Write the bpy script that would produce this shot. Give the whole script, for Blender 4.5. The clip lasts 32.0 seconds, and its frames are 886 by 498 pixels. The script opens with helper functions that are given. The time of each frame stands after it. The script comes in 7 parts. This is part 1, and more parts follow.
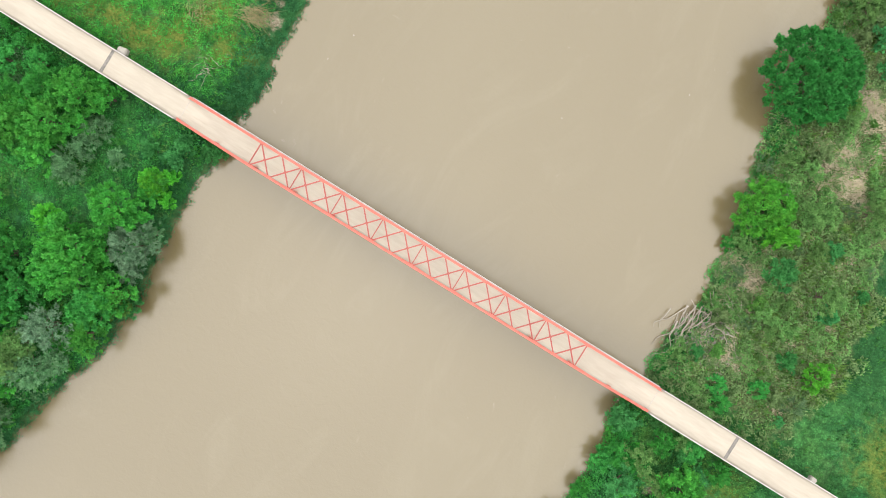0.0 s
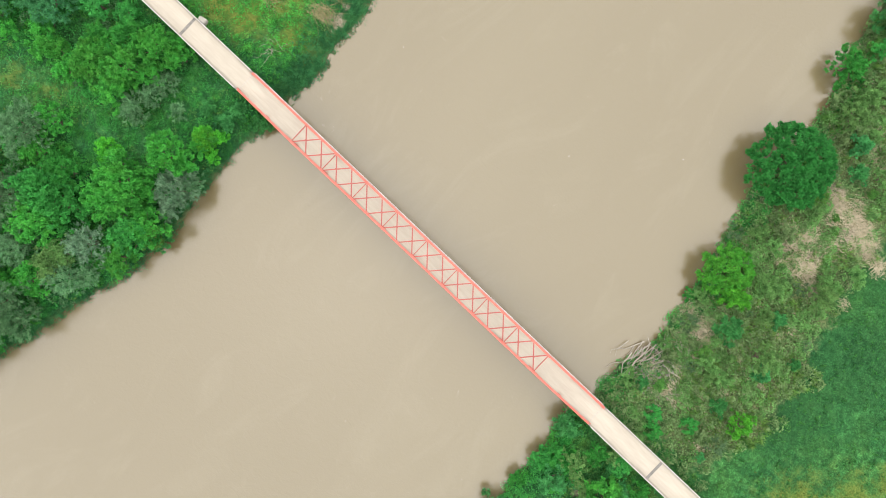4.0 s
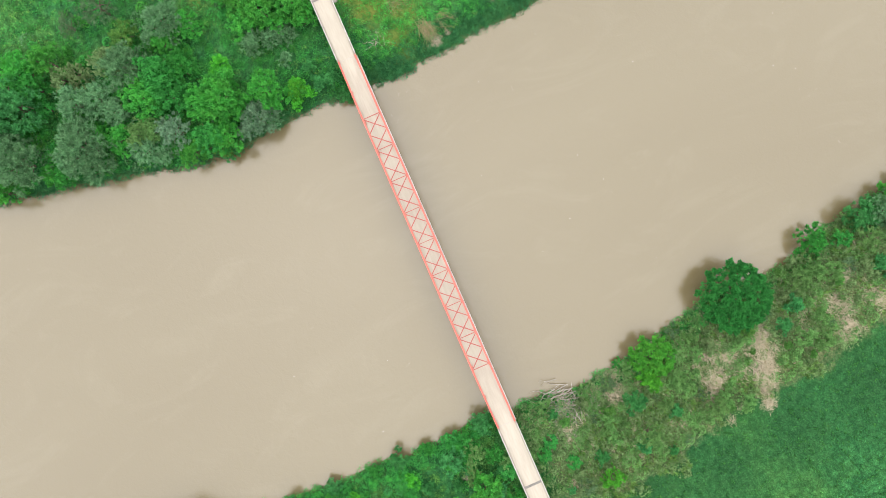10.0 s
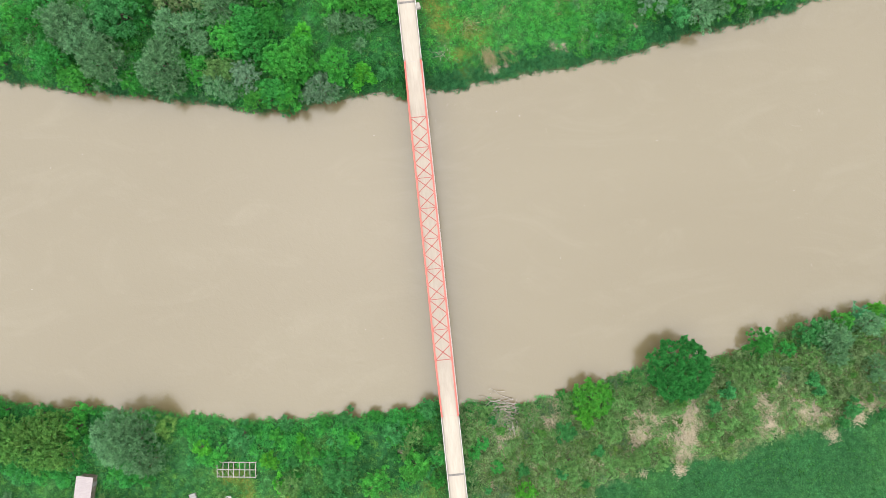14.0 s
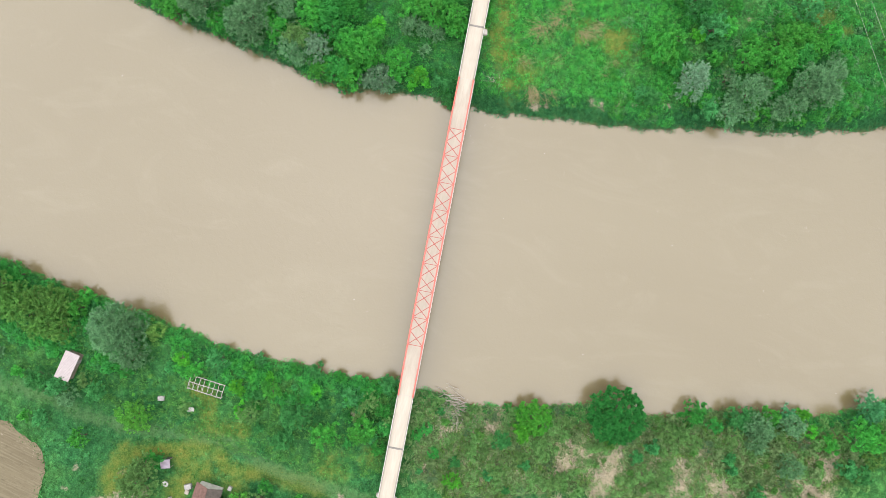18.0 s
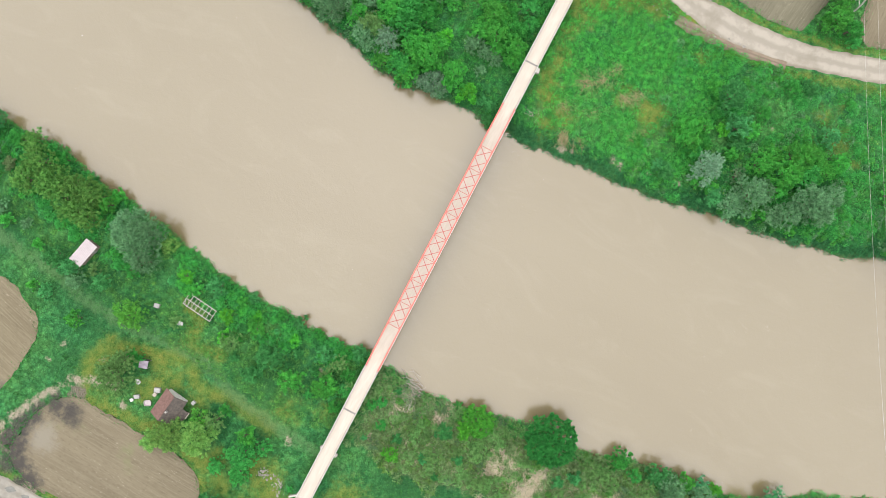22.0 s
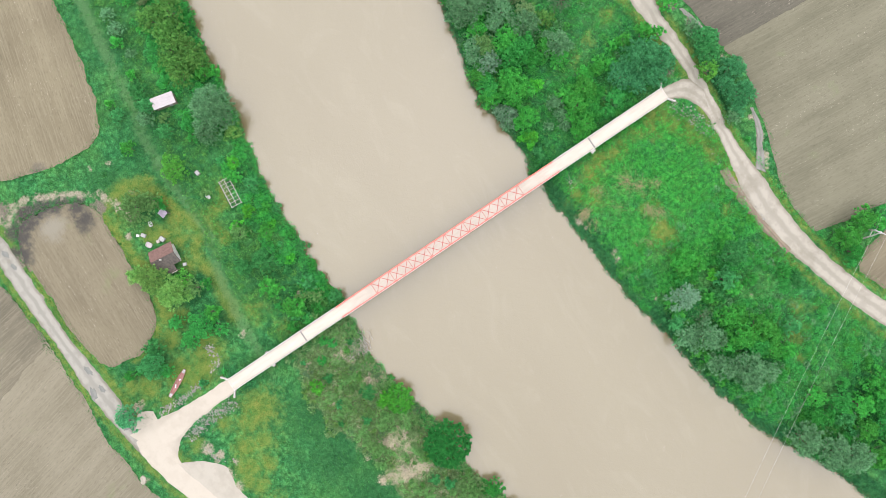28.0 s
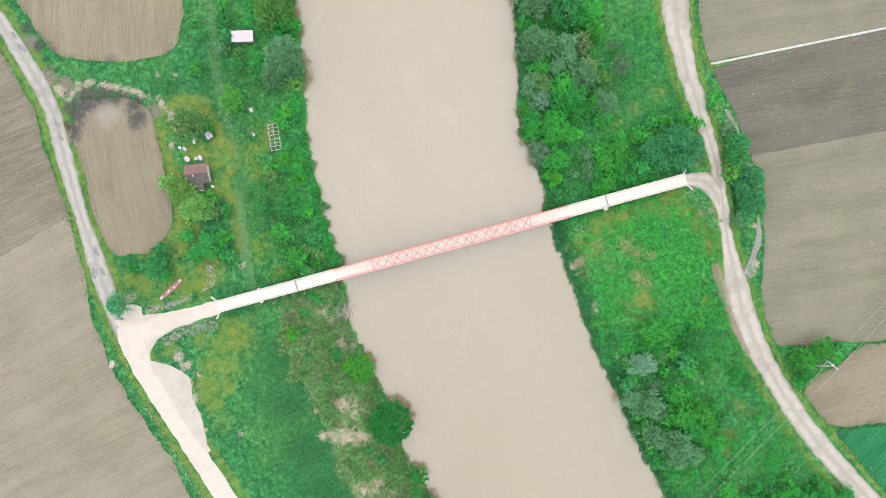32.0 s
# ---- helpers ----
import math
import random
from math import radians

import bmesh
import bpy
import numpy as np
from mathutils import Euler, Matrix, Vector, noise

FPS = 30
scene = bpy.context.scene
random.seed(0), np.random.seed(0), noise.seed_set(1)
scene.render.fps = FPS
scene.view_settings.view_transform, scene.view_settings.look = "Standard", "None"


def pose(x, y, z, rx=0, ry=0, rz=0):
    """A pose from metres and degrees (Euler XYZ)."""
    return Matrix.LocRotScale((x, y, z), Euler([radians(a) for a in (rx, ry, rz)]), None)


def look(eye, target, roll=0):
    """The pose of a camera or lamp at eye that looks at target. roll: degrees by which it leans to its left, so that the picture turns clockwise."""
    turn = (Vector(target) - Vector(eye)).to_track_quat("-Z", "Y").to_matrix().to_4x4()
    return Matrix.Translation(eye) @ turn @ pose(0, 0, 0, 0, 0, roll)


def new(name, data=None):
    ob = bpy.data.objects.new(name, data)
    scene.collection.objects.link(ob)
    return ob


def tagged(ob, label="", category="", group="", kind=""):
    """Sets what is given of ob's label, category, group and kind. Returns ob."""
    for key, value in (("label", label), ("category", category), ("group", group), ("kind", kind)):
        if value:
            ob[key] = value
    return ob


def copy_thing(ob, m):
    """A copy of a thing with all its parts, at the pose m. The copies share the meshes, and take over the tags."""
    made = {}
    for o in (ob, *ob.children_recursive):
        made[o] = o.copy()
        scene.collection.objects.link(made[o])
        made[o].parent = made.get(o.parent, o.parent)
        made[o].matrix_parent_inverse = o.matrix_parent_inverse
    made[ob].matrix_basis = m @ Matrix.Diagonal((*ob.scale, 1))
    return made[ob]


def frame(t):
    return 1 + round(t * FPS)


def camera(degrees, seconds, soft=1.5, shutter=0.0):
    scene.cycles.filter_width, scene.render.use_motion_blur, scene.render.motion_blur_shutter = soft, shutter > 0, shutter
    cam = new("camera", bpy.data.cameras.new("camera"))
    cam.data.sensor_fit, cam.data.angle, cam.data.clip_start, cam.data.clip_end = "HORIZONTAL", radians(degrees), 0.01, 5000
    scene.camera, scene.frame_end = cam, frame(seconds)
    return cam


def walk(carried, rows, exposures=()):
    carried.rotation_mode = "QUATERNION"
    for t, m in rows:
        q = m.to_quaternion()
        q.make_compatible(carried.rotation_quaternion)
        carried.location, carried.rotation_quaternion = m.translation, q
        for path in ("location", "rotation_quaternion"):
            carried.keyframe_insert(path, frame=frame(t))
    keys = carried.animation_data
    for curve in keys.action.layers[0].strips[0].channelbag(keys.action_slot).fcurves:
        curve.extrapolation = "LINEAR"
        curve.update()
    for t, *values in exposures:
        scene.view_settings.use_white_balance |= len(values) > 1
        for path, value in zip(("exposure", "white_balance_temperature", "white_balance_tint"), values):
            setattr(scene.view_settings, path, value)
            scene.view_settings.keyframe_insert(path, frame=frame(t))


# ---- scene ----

# ---- camera: a drone that looks straight down, climbs and turns over a river bridge ----
cam = camera(73.0, 32.0, soft=0.6)
PATH = [
    (0.0, -2.46, -2.67, 80.70, -148.20),
    (0.5, -2.48, -2.68, 82.02, -146.79),
    (1.0, -2.50, -2.69, 83.35, -145.38),
    (1.5, -2.52, -2.69, 84.68, -143.96),
    (2.0, -2.53, -2.70, 86.02, -142.58),
    (2.5, -2.54, -2.71, 87.36, -141.17),
    (3.0, -2.54, -2.71, 88.73, -139.68),
    (3.5, -2.54, -2.72, 90.12, -138.07),
    (5.5, -2.50, -2.74, 96.27, -131.46),
    (6.0, -2.48, -2.75, 97.84, -129.82),
    (6.5, -2.46, -2.75, 99.43, -128.06),
    (7.0, -2.43, -2.76, 101.00, -126.18),
    (7.5, -2.40, -2.76, 102.57, -124.28),
    (8.0, -2.38, -2.76, 104.13, -122.41),
    (8.5, -2.34, -2.76, 105.72, -120.51),
    (9.0, -2.31, -2.76, 107.29, -118.39),
    (9.5, -2.28, -2.76, 108.86, -116.10),
    (10.0, -2.24, -2.76, 110.44, -113.59),
    (10.5, -2.20, -2.76, 112.02, -111.10),
    (11.0, -2.16, -2.76, 113.60, -108.70),
    (11.5, -2.12, -2.75, 115.18, -106.51),
    (12.0, -2.08, -2.75, 116.73, -104.40),
    (12.5, -2.04, -2.74, 118.33, -102.29),
    (13.0, -2.00, -2.73, 119.90, -100.17),
    (13.5, -1.96, -2.72, 121.47, -98.08),
    (14.0, -1.91, -2.71, 123.04, -95.98),
    (14.5, -1.87, -2.70, 124.59, -93.88),
    (16.5, -1.70, -2.62, 130.93, -85.44),
    (17.0, -1.66, -2.60, 132.50, -83.34),
    (17.5, -1.62, -2.58, 134.08, -81.21),
    (18.0, -1.59, -2.55, 135.65, -79.14),
    (18.5, -1.55, -2.52, 137.23, -77.07),
    (19.0, -1.52, -2.49, 138.80, -75.00),
    (19.5, -1.49, -2.45, 140.37, -72.94),
    (20.0, -1.46, -2.42, 141.94, -70.86),
    (20.5, -1.43, -2.38, 143.52, -68.78),
    (21.0, -1.40, -2.34, 145.10, -66.71),
    (21.5, -1.38, -2.29, 146.65, -64.61),
    (22.0, -1.36, -2.25, 148.25, -62.36),
    (22.5, -1.34, -2.20, 149.83, -59.99),
    (23.0, -1.33, -2.14, 151.42, -57.62),
    (23.5, -1.32, -2.09, 153.00, -55.24),
    (24.0, -1.31, -2.03, 154.59, -52.86),
    (24.5, -1.31, -1.97, 156.18, -50.48),
    (25.0, -1.31, -1.90, 157.77, -48.11),
    (25.5, -1.31, -1.83, 159.37, -45.72),
    (26.0, -1.32, -1.76, 160.97, -43.33),
    (26.5, -1.33, -1.69, 162.56, -40.96),
    (28.5, -1.44, -1.35, 168.86, -31.55),
    (29.0, -1.47, -1.26, 170.47, -29.16),
    (29.5, -1.52, -1.16, 172.05, -26.78),
    (30.0, -1.57, -1.06, 173.65, -24.40),
    (30.5, -1.62, -0.95, 175.26, -22.00),
    (31.0, -1.68, -0.84, 176.85, -19.63),
    (31.5, -1.75, -0.73, 178.43, -17.38),
    (32.0, -1.82, -0.61, 180.02, -15.23),
]
walk(cam, [(t, pose(x, y, z, -0.21, 0.28, yaw)) for t, x, y, z, yaw in PATH],
     [(0.0, 1.78, 6900, 10), (14.0, 1.82, 6660, 11), (24.0, 1.91, 6560, 12.5), (32.0, 2.01, 6180, 13)])

# ---- light: a bright overcast sky ----
world = bpy.data.worlds.new("sky")
scene.world = world
world.use_nodes = True
wn, wl = world.node_tree.nodes, world.node_tree.links
sky = wn.new("ShaderNodeTexSky")
sky.sky_type = "NISHITA"
sky.sun_disc = False
sky.sun_elevation, sky.sun_rotation = radians(80), radians(27)
sky.dust_density, sky.air_density = 0.6, 1.2
soften = wn.new("ShaderNodeHueSaturation")
soften.inputs["Saturation"].default_value = 0.22
wl.new(sky.outputs[0], soften.inputs["Color"])
wl.new(soften.outputs[0], wn["Background"].inputs["Color"])
wn["Background"].inputs["Strength"].default_value = 0.075
sun = new("sun", bpy.data.lights.new("sun", "SUN"))
sun.data.energy, sun.data.angle, sun.data.color = 1.5, radians(110), (1.0, 0.975, 0.945)
sun.matrix_world = look((3, 6, 120), (0, 0, 0))


# ---- materials ----
class Mat:
    """A small node builder round one Principled shader."""

    def __init__(self, name, rough=0.8, metal=0.0, spec=0.3):
        self.m = bpy.data.materials.new(name)
        self.m.use_nodes = True
        self.n, self.l = self.m.node_tree.nodes, self.m.node_tree.links
        self.p = self.n["Principled BSDF"]
        self.p.inputs["Roughness"].default_value = rough
        self.p.inputs["Metallic"].default_value = metal
        self.p.inputs["Specular IOR Level"].default_value = spec
        self.co = self.n.new("ShaderNodeTexCoord").outputs["Object"]

    def world_place(self):
        self.co = self.n.new("ShaderNodeNewGeometry").outputs["Position"]
        return self

    def mapped(self, scale=(1, 1, 1), turn=0.0):
        k = self.n.new("ShaderNodeMapping")
        k.vector_type = "TEXTURE"
        k.inputs["Rotation"].default_value = (0, 0, radians(turn))
        k.inputs["Scale"].default_value = tuple(1 / v for v in scale)
        self.l.new(self.co, k.inputs["Vector"])
        return k.outputs[0]

    def noise(self, scale, detail=4.0, rough=0.6, co=None, warp=0.0):
        k = self.n.new("ShaderNodeTexNoise")
        k.inputs["Scale"].default_value, k.inputs["Detail"].default_value = scale, detail
        k.inputs["Roughness"].default_value, k.inputs["Distortion"].default_value = rough, warp
        self.l.new(co or self.co, k.inputs["Vector"])
        return k.outputs["Fac"]

    def step(self, fac, a, b, lo=0.0, hi=1.0):
        k = self.n.new("ShaderNodeMapRange")
        k.interpolation_type = "SMOOTHSTEP"
        for i, v in ((1, a), (2, b), (3, lo), (4, hi)):
            k.inputs[i].default_value = v
        self.l.new(fac, k.inputs[0])
        return k.outputs[0]

    def op(self, kind, a, b):
        k = self.n.new("ShaderNodeMath")
        k.operation = kind
        for i, v in enumerate((a, b)):
            if isinstance(v, (int, float)):
                k.inputs[i].default_value = v
            else:
                self.l.new(v, k.inputs[i])
        return k.outputs[0]

    def mix(self, fac, a, b):
        k = self.n.new("ShaderNodeMix")
        k.data_type = "RGBA"
        for i, v in ((0, fac), (6, a), (7, b)):
            if isinstance(v, (int, float)):
                k.inputs[i].default_value = v
            elif isinstance(v, tuple):
                k.inputs[i].default_value = (*v, 1)
            else:
                self.l.new(v, k.inputs[i])
        return k.outputs[2]

    def cells(self, scale, co=None):
        k = self.n.new("ShaderNodeTexVoronoi")
        k.inputs["Scale"].default_value = scale
        self.l.new(co or self.co, k.inputs["Vector"])
        part3 = self.n.new("ShaderNodeSeparateColor")
        self.l.new(k.outputs["Color"], part3.inputs[0])
        return k.outputs["Distance"], part3.outputs[0]

    def value(self, c, v):
        k = self.n.new("ShaderNodeHueSaturation")
        self.l.new(v, k.inputs["Value"])
        self.l.new(c, k.inputs["Color"])
        return k.outputs[0]

    def attr(self, name):
        k = self.n.new("ShaderNodeAttribute")
        k.attribute_name = name
        return k.outputs["Fac"]

    def rand_object(self):
        return self.n.new("ShaderNodeObjectInfo").outputs["Random"]

    def rand_piece(self):
        return self.n.new("ShaderNodeNewGeometry").outputs["Random Per Island"]

    def color(self, c):
        if isinstance(c, tuple):
            self.p.inputs["Base Color"].default_value = (*c, 1)
        else:
            self.l.new(c, self.p.inputs["Base Color"])
        return self

    def bump(self, h, strength=0.3, dist=0.05):
        k = self.n.new("ShaderNodeBump")
        k.inputs["Strength"].default_value, k.inputs["Distance"].default_value = strength, dist
        self.l.new(h, k.inputs["Height"])
        self.l.new(k.outputs[0], self.p.inputs["Normal"])
        return self


def plain(name, c1, c2, scale=4.0, rough=0.8, metal=0.0, spec=0.3, bump=0.2, dist=0.02):
    k = Mat(name, rough, metal, spec)
    fine, wide = k.noise(scale * 5, 5), k.noise(scale * 0.6, 3)
    k.color(k.mix(k.step(k.op("ADD", k.op("MULTIPLY", fine, 0.45), k.op("MULTIPLY", wide, 0.55)), 0.32, 0.68), c1, c2))
    return k.bump(fine, bump, dist).m


def leaf_material(name, dark, fair, tip, spec=0.12):
    """Leaves: each leaf, each plant and each bough differ a little; noise paints in shaded gaps."""
    k = Mat(name, 0.62, 0.0, spec)
    base = k.mix(k.step(k.rand_piece(), 0, 1, 0.15, 0.95), dark, fair)
    bough = k.step(k.noise(0.9, 3), 0.42, 0.66)
    base = k.mix(k.op("MULTIPLY", bough, 0.5), base, tip)
    own = k.n.new("ShaderNodeHueSaturation")
    k.l.new(k.step(k.rand_object(), 0, 1, 0.495, 0.505), own.inputs["Hue"])
    k.l.new(k.step(k.rand_object(), 0, 1, 0.86, 1.15), own.inputs["Value"])
    k.l.new(base, own.inputs["Color"])
    # Noise darkens the leaf colour in patches, standing in for shade between boughs.
    bough_shade = k.step(k.noise(1.1, 3, 0.6), 0.36, 0.62, 0.68, 1.24)
    tint = k.value(own.outputs[0], bough_shade)
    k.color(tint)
    thin = k.n.new("ShaderNodeBsdfTranslucent")
    k.l.new(tint, thin.inputs["Color"])
    both = k.n.new("ShaderNodeMixShader")
    both.inputs[0].default_value = 0.34
    k.l.new(k.p.outputs[0], both.inputs[1])
    k.l.new(thin.outputs[0], both.inputs[2])
    k.l.new(both.outputs[0], k.n["Material Output"].inputs["Surface"])
    return k.m


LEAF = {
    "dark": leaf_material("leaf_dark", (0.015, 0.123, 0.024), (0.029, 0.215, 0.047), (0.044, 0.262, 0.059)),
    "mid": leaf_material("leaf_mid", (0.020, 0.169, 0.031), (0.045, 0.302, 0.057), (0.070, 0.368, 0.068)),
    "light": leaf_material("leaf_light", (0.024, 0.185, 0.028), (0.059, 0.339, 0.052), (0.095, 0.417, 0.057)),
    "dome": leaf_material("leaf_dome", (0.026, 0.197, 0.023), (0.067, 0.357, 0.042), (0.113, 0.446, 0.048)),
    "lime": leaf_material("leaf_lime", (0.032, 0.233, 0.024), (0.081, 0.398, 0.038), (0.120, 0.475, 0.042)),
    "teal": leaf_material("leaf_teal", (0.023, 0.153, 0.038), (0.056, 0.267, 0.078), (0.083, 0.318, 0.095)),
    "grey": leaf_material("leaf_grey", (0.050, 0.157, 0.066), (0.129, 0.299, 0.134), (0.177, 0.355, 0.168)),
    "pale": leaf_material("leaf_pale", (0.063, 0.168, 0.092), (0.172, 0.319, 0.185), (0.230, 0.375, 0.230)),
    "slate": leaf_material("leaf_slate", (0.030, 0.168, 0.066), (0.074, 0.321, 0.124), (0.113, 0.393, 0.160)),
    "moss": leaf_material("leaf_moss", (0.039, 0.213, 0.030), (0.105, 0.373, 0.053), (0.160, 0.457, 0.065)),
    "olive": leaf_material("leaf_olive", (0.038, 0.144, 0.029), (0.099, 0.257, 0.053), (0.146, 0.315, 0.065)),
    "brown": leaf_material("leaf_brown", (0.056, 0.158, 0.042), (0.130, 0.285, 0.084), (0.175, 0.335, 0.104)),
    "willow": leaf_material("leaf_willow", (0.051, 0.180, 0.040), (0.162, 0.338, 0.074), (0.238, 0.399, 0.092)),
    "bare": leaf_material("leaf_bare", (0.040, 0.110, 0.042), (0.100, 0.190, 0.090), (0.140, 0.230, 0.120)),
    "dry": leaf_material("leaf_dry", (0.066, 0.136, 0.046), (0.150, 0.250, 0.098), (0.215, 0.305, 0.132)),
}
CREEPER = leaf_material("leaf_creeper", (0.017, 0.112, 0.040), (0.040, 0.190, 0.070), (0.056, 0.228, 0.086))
BARK = plain("bark", (0.05, 0.035, 0.025), (0.16, 0.13, 0.10), 6.0, 0.9)
DRYWOOD = plain("dry_wood", (0.190, 0.165, 0.138), (0.390, 0.360, 0.310), 6.0, 0.85)
CONCRETE = plain("concrete", (0.205, 0.194, 0.174), (0.332, 0.316, 0.292), 1.6, 0.85)
PALE_CONCRETE = plain("pale_concrete", (0.272, 0.256, 0.230), (0.362, 0.344, 0.314), 1.6, 0.8)
RED = plain("red_steel", (0.425, 0.078, 0.057), (0.527, 0.123, 0.094), 2.0, 0.55, 0.0, 0.4, 0.05)
WHITE_PAINT = plain("white_paint", (0.411, 0.403, 0.395), (0.521, 0.514, 0.506), 3.0, 0.5)
STEEL = plain("galvanised_steel", (0.253, 0.261, 0.269), (0.411, 0.419, 0.427), 3.0, 0.45, 0.6)
STONE = plain("rubble_stone", (0.105, 0.098, 0.086), (0.262, 0.250, 0.226), 1.2, 0.9, bump=0.5)
REED = plain("fallen_reed", (0.120, 0.125, 0.050), (0.245, 0.220, 0.115), 3.0, 0.9)
DRY_GRASS = plain("dry_reed", (0.25, 0.215, 0.135), (0.46, 0.41, 0.30), 3.0, 0.9)
RED_THIN = plain("red_brace_steel", (0.255, 0.048, 0.040), (0.330, 0.072, 0.060), 2.0, 0.55, 0.0, 0.4, 0.05)
DARK = plain("dark_rubber", (0.024, 0.024, 0.024), (0.071, 0.071, 0.067), 5.0, 0.8)


def water_material():
    k = Mat("river_water", 0.2, 0.0, 0.8).world_place()
    k.p.inputs["Coat Weight"].default_value, k.p.inputs["Coat Roughness"].default_value = 0.22, 0.24
    wide = k.noise(0.018, 3, 0.5, k.mapped((1.0, 0.45, 1)), 0.6)
    swirl = k.noise(0.09, 5, 0.62, k.mapped((1.0, 0.4, 1)), 1.6)
    c = k.mix(k.step(wide, 0.35, 0.68), (0.113, 0.090, 0.044), (0.123, 0.100, 0.052))
    c = k.mix(k.op("MULTIPLY", k.step(swirl, 0.48, 0.74), 0.3), c, (0.143, 0.123, 0.074))
    foam = k.op("MULTIPLY", k.step(k.noise(0.22, 6, 0.7, k.mapped((1.0, 0.5, 1)), 2.0), 0.66, 0.78), 0.2)
    k.color(k.mix(foam, c, (0.27, 0.245, 0.205)))
    rip = k.op("ADD", k.noise(0.7, 4, 0.6, None, 0.8), k.op("MULTIPLY", k.noise(3.0, 3), 0.35))
    return k.bump(rip, 0.12, 0.3).m


def ground_material():
    k = Mat("meadow_ground", 0.95, 0.0, 0.1).world_place()
    fine, mid, wide = k.noise(3.2, 6, 0.7), k.noise(0.45, 5, 0.62), k.noise(0.06, 4, 0.55)
    a = k.mix(k.step(mid, 0.32, 0.68), (0.018, 0.102, 0.032), (0.036, 0.160, 0.048))
    b = k.mix(k.step(mid, 0.35, 0.7), (0.035, 0.138, 0.037), (0.064, 0.195, 0.050))
    c = k.mix(k.step(wide, 0.40, 0.62), a, b)
    lush = k.mix(k.step(k.op("ADD", k.op("MULTIPLY", fine, 0.4), k.op("MULTIPLY", k.noise(0.9, 6, 0.7), 0.6)), 0.36, 0.64), (0.009, 0.050, 0.016), (0.028, 0.108, 0.034))
    swath = k.step(k.noise(0.9, 5, 0.65, k.mapped((1.0, 0.12, 1), 4)), 0.42, 0.62)
    lush = k.mix(k.op("MULTIPLY", swath, 0.5), lush, (0.018, 0.092, 0.026))
    c = k.mix(k.attr("lush"), c, lush)
    wob = k.op("MULTIPLY", k.op("SUBTRACT", k.op("ADD", k.op("MULTIPLY", mid, 0.6), k.op("MULTIPLY", k.noise(1.4, 5, 0.7), 0.4)), 0.5), 2.2)

    def grown(name, lo, hi):
        soft = k.op("ADD", k.attr(name), wob)
        return k.op("MULTIPLY", k.step(soft, lo, hi), k.step(k.attr(name), 0.02, 0.2))

    fresh = k.mix(k.step(k.op("ADD", k.op("MULTIPLY", fine, 0.5), k.op("MULTIPLY", mid, 0.5)), 0.36, 0.62), (0.026, 0.112, 0.030), (0.066, 0.205, 0.052))
    c = k.mix(k.op("MULTIPLY", grown("glade", 0.2, 0.9), 0.8), c, fresh)
    bent = k.n.new("ShaderNodeVectorMath")
    bent.operation = "ADD"
    k.l.new(k.co, bent.inputs[0])
    jit = k.n.new("ShaderNodeTexNoise")
    jit.inputs["Scale"].default_value, jit.inputs["Detail"].default_value = 2.6, 3.0
    k.l.new(k.co, jit.inputs["Vector"])
    k.l.new(jit.outputs["Color"], bent.inputs[1])
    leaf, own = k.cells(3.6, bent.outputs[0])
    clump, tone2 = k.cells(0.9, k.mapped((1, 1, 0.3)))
    # Shade between leaves and clumps is put into the colour, plus random tone.
    tone_and_shade = k.op("MULTIPLY", k.step(leaf, 0.10, 0.66, 1.24, 0.74), k.step(own, 0, 1, 0.80, 1.26))
    tone_and_shade = k.op("MULTIPLY", tone_and_shade, k.op("MULTIPLY", k.step(clump, 0.15, 0.75, 1.16, 0.82), k.step(tone2, 0, 1, 0.84, 1.22)))
    # A weaker mix of painted gap shade and tone for the lush meadow.
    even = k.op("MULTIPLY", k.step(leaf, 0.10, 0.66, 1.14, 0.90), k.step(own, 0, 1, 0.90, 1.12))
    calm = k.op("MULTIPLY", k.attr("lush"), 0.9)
    tone_and_shade = k.op("ADD", k.op("MULTIPLY", tone_and_shade, k.op("SUBTRACT", 1.0, calm)), k.op("MULTIPLY", even, calm))
    c = k.value(c, tone_and_shade)
    sere = k.mix(k.step(k.op("ADD", k.op("MULTIPLY", fine, 0.6), k.op("MULTIPLY", mid, 0.4)), 0.36, 0.62), (0.058, 0.126, 0.020), (0.134, 0.162, 0.034))
    core = k.mix(k.step(fine, 0.35, 0.65), (0.145, 0.126, 0.024), (0.240, 0.178, 0.046))
    c = k.mix(k.op("MULTIPLY", grown("dry", 0.0, 0.9), 0.84), c, sere)
    c = k.mix(k.op("MULTIPLY", grown("dry", 0.75, 1.6), 0.6), c, core)
    c = k.mix(grown("soil", 0.35, 0.7), c, k.mix(k.step(fine, 0.3, 0.7), (0.06, 0.06, 0.045), (0.19, 0.165, 0.125)))
    c = k.mix(k.op("MULTIPLY", grown("scorched", 0.3, 0.8), 0.9), c, k.mix(k.step(fine, 0.35, 0.7), (0.028, 0.028, 0.027), (0.085, 0.078, 0.066)))
    c = k.mix(k.op("MULTIPLY", grown("track", 0.1, 0.9), 0.7), c, k.mix(fine, (0.040, 0.125, 0.045), (0.095, 0.160, 0.065)))
    rough = k.mix(k.step(fine, 0.3, 0.7), (0.060, 0.100, 0.036), (0.175, 0.180, 0.092))
    c = k.mix(k.op("MULTIPLY", grown("rough", 0.1, 0.7), 0.85), c, rough)
    c = k.mix(grown("sand", 0.35, 0.8), c, k.mix(k.step(fine, 0.3, 0.7), (0.16, 0.138, 0.096), (0.33, 0.292, 0.222)))
    c = k.mix(k.attr("mud"), c, (0.16, 0.12, 0.075))
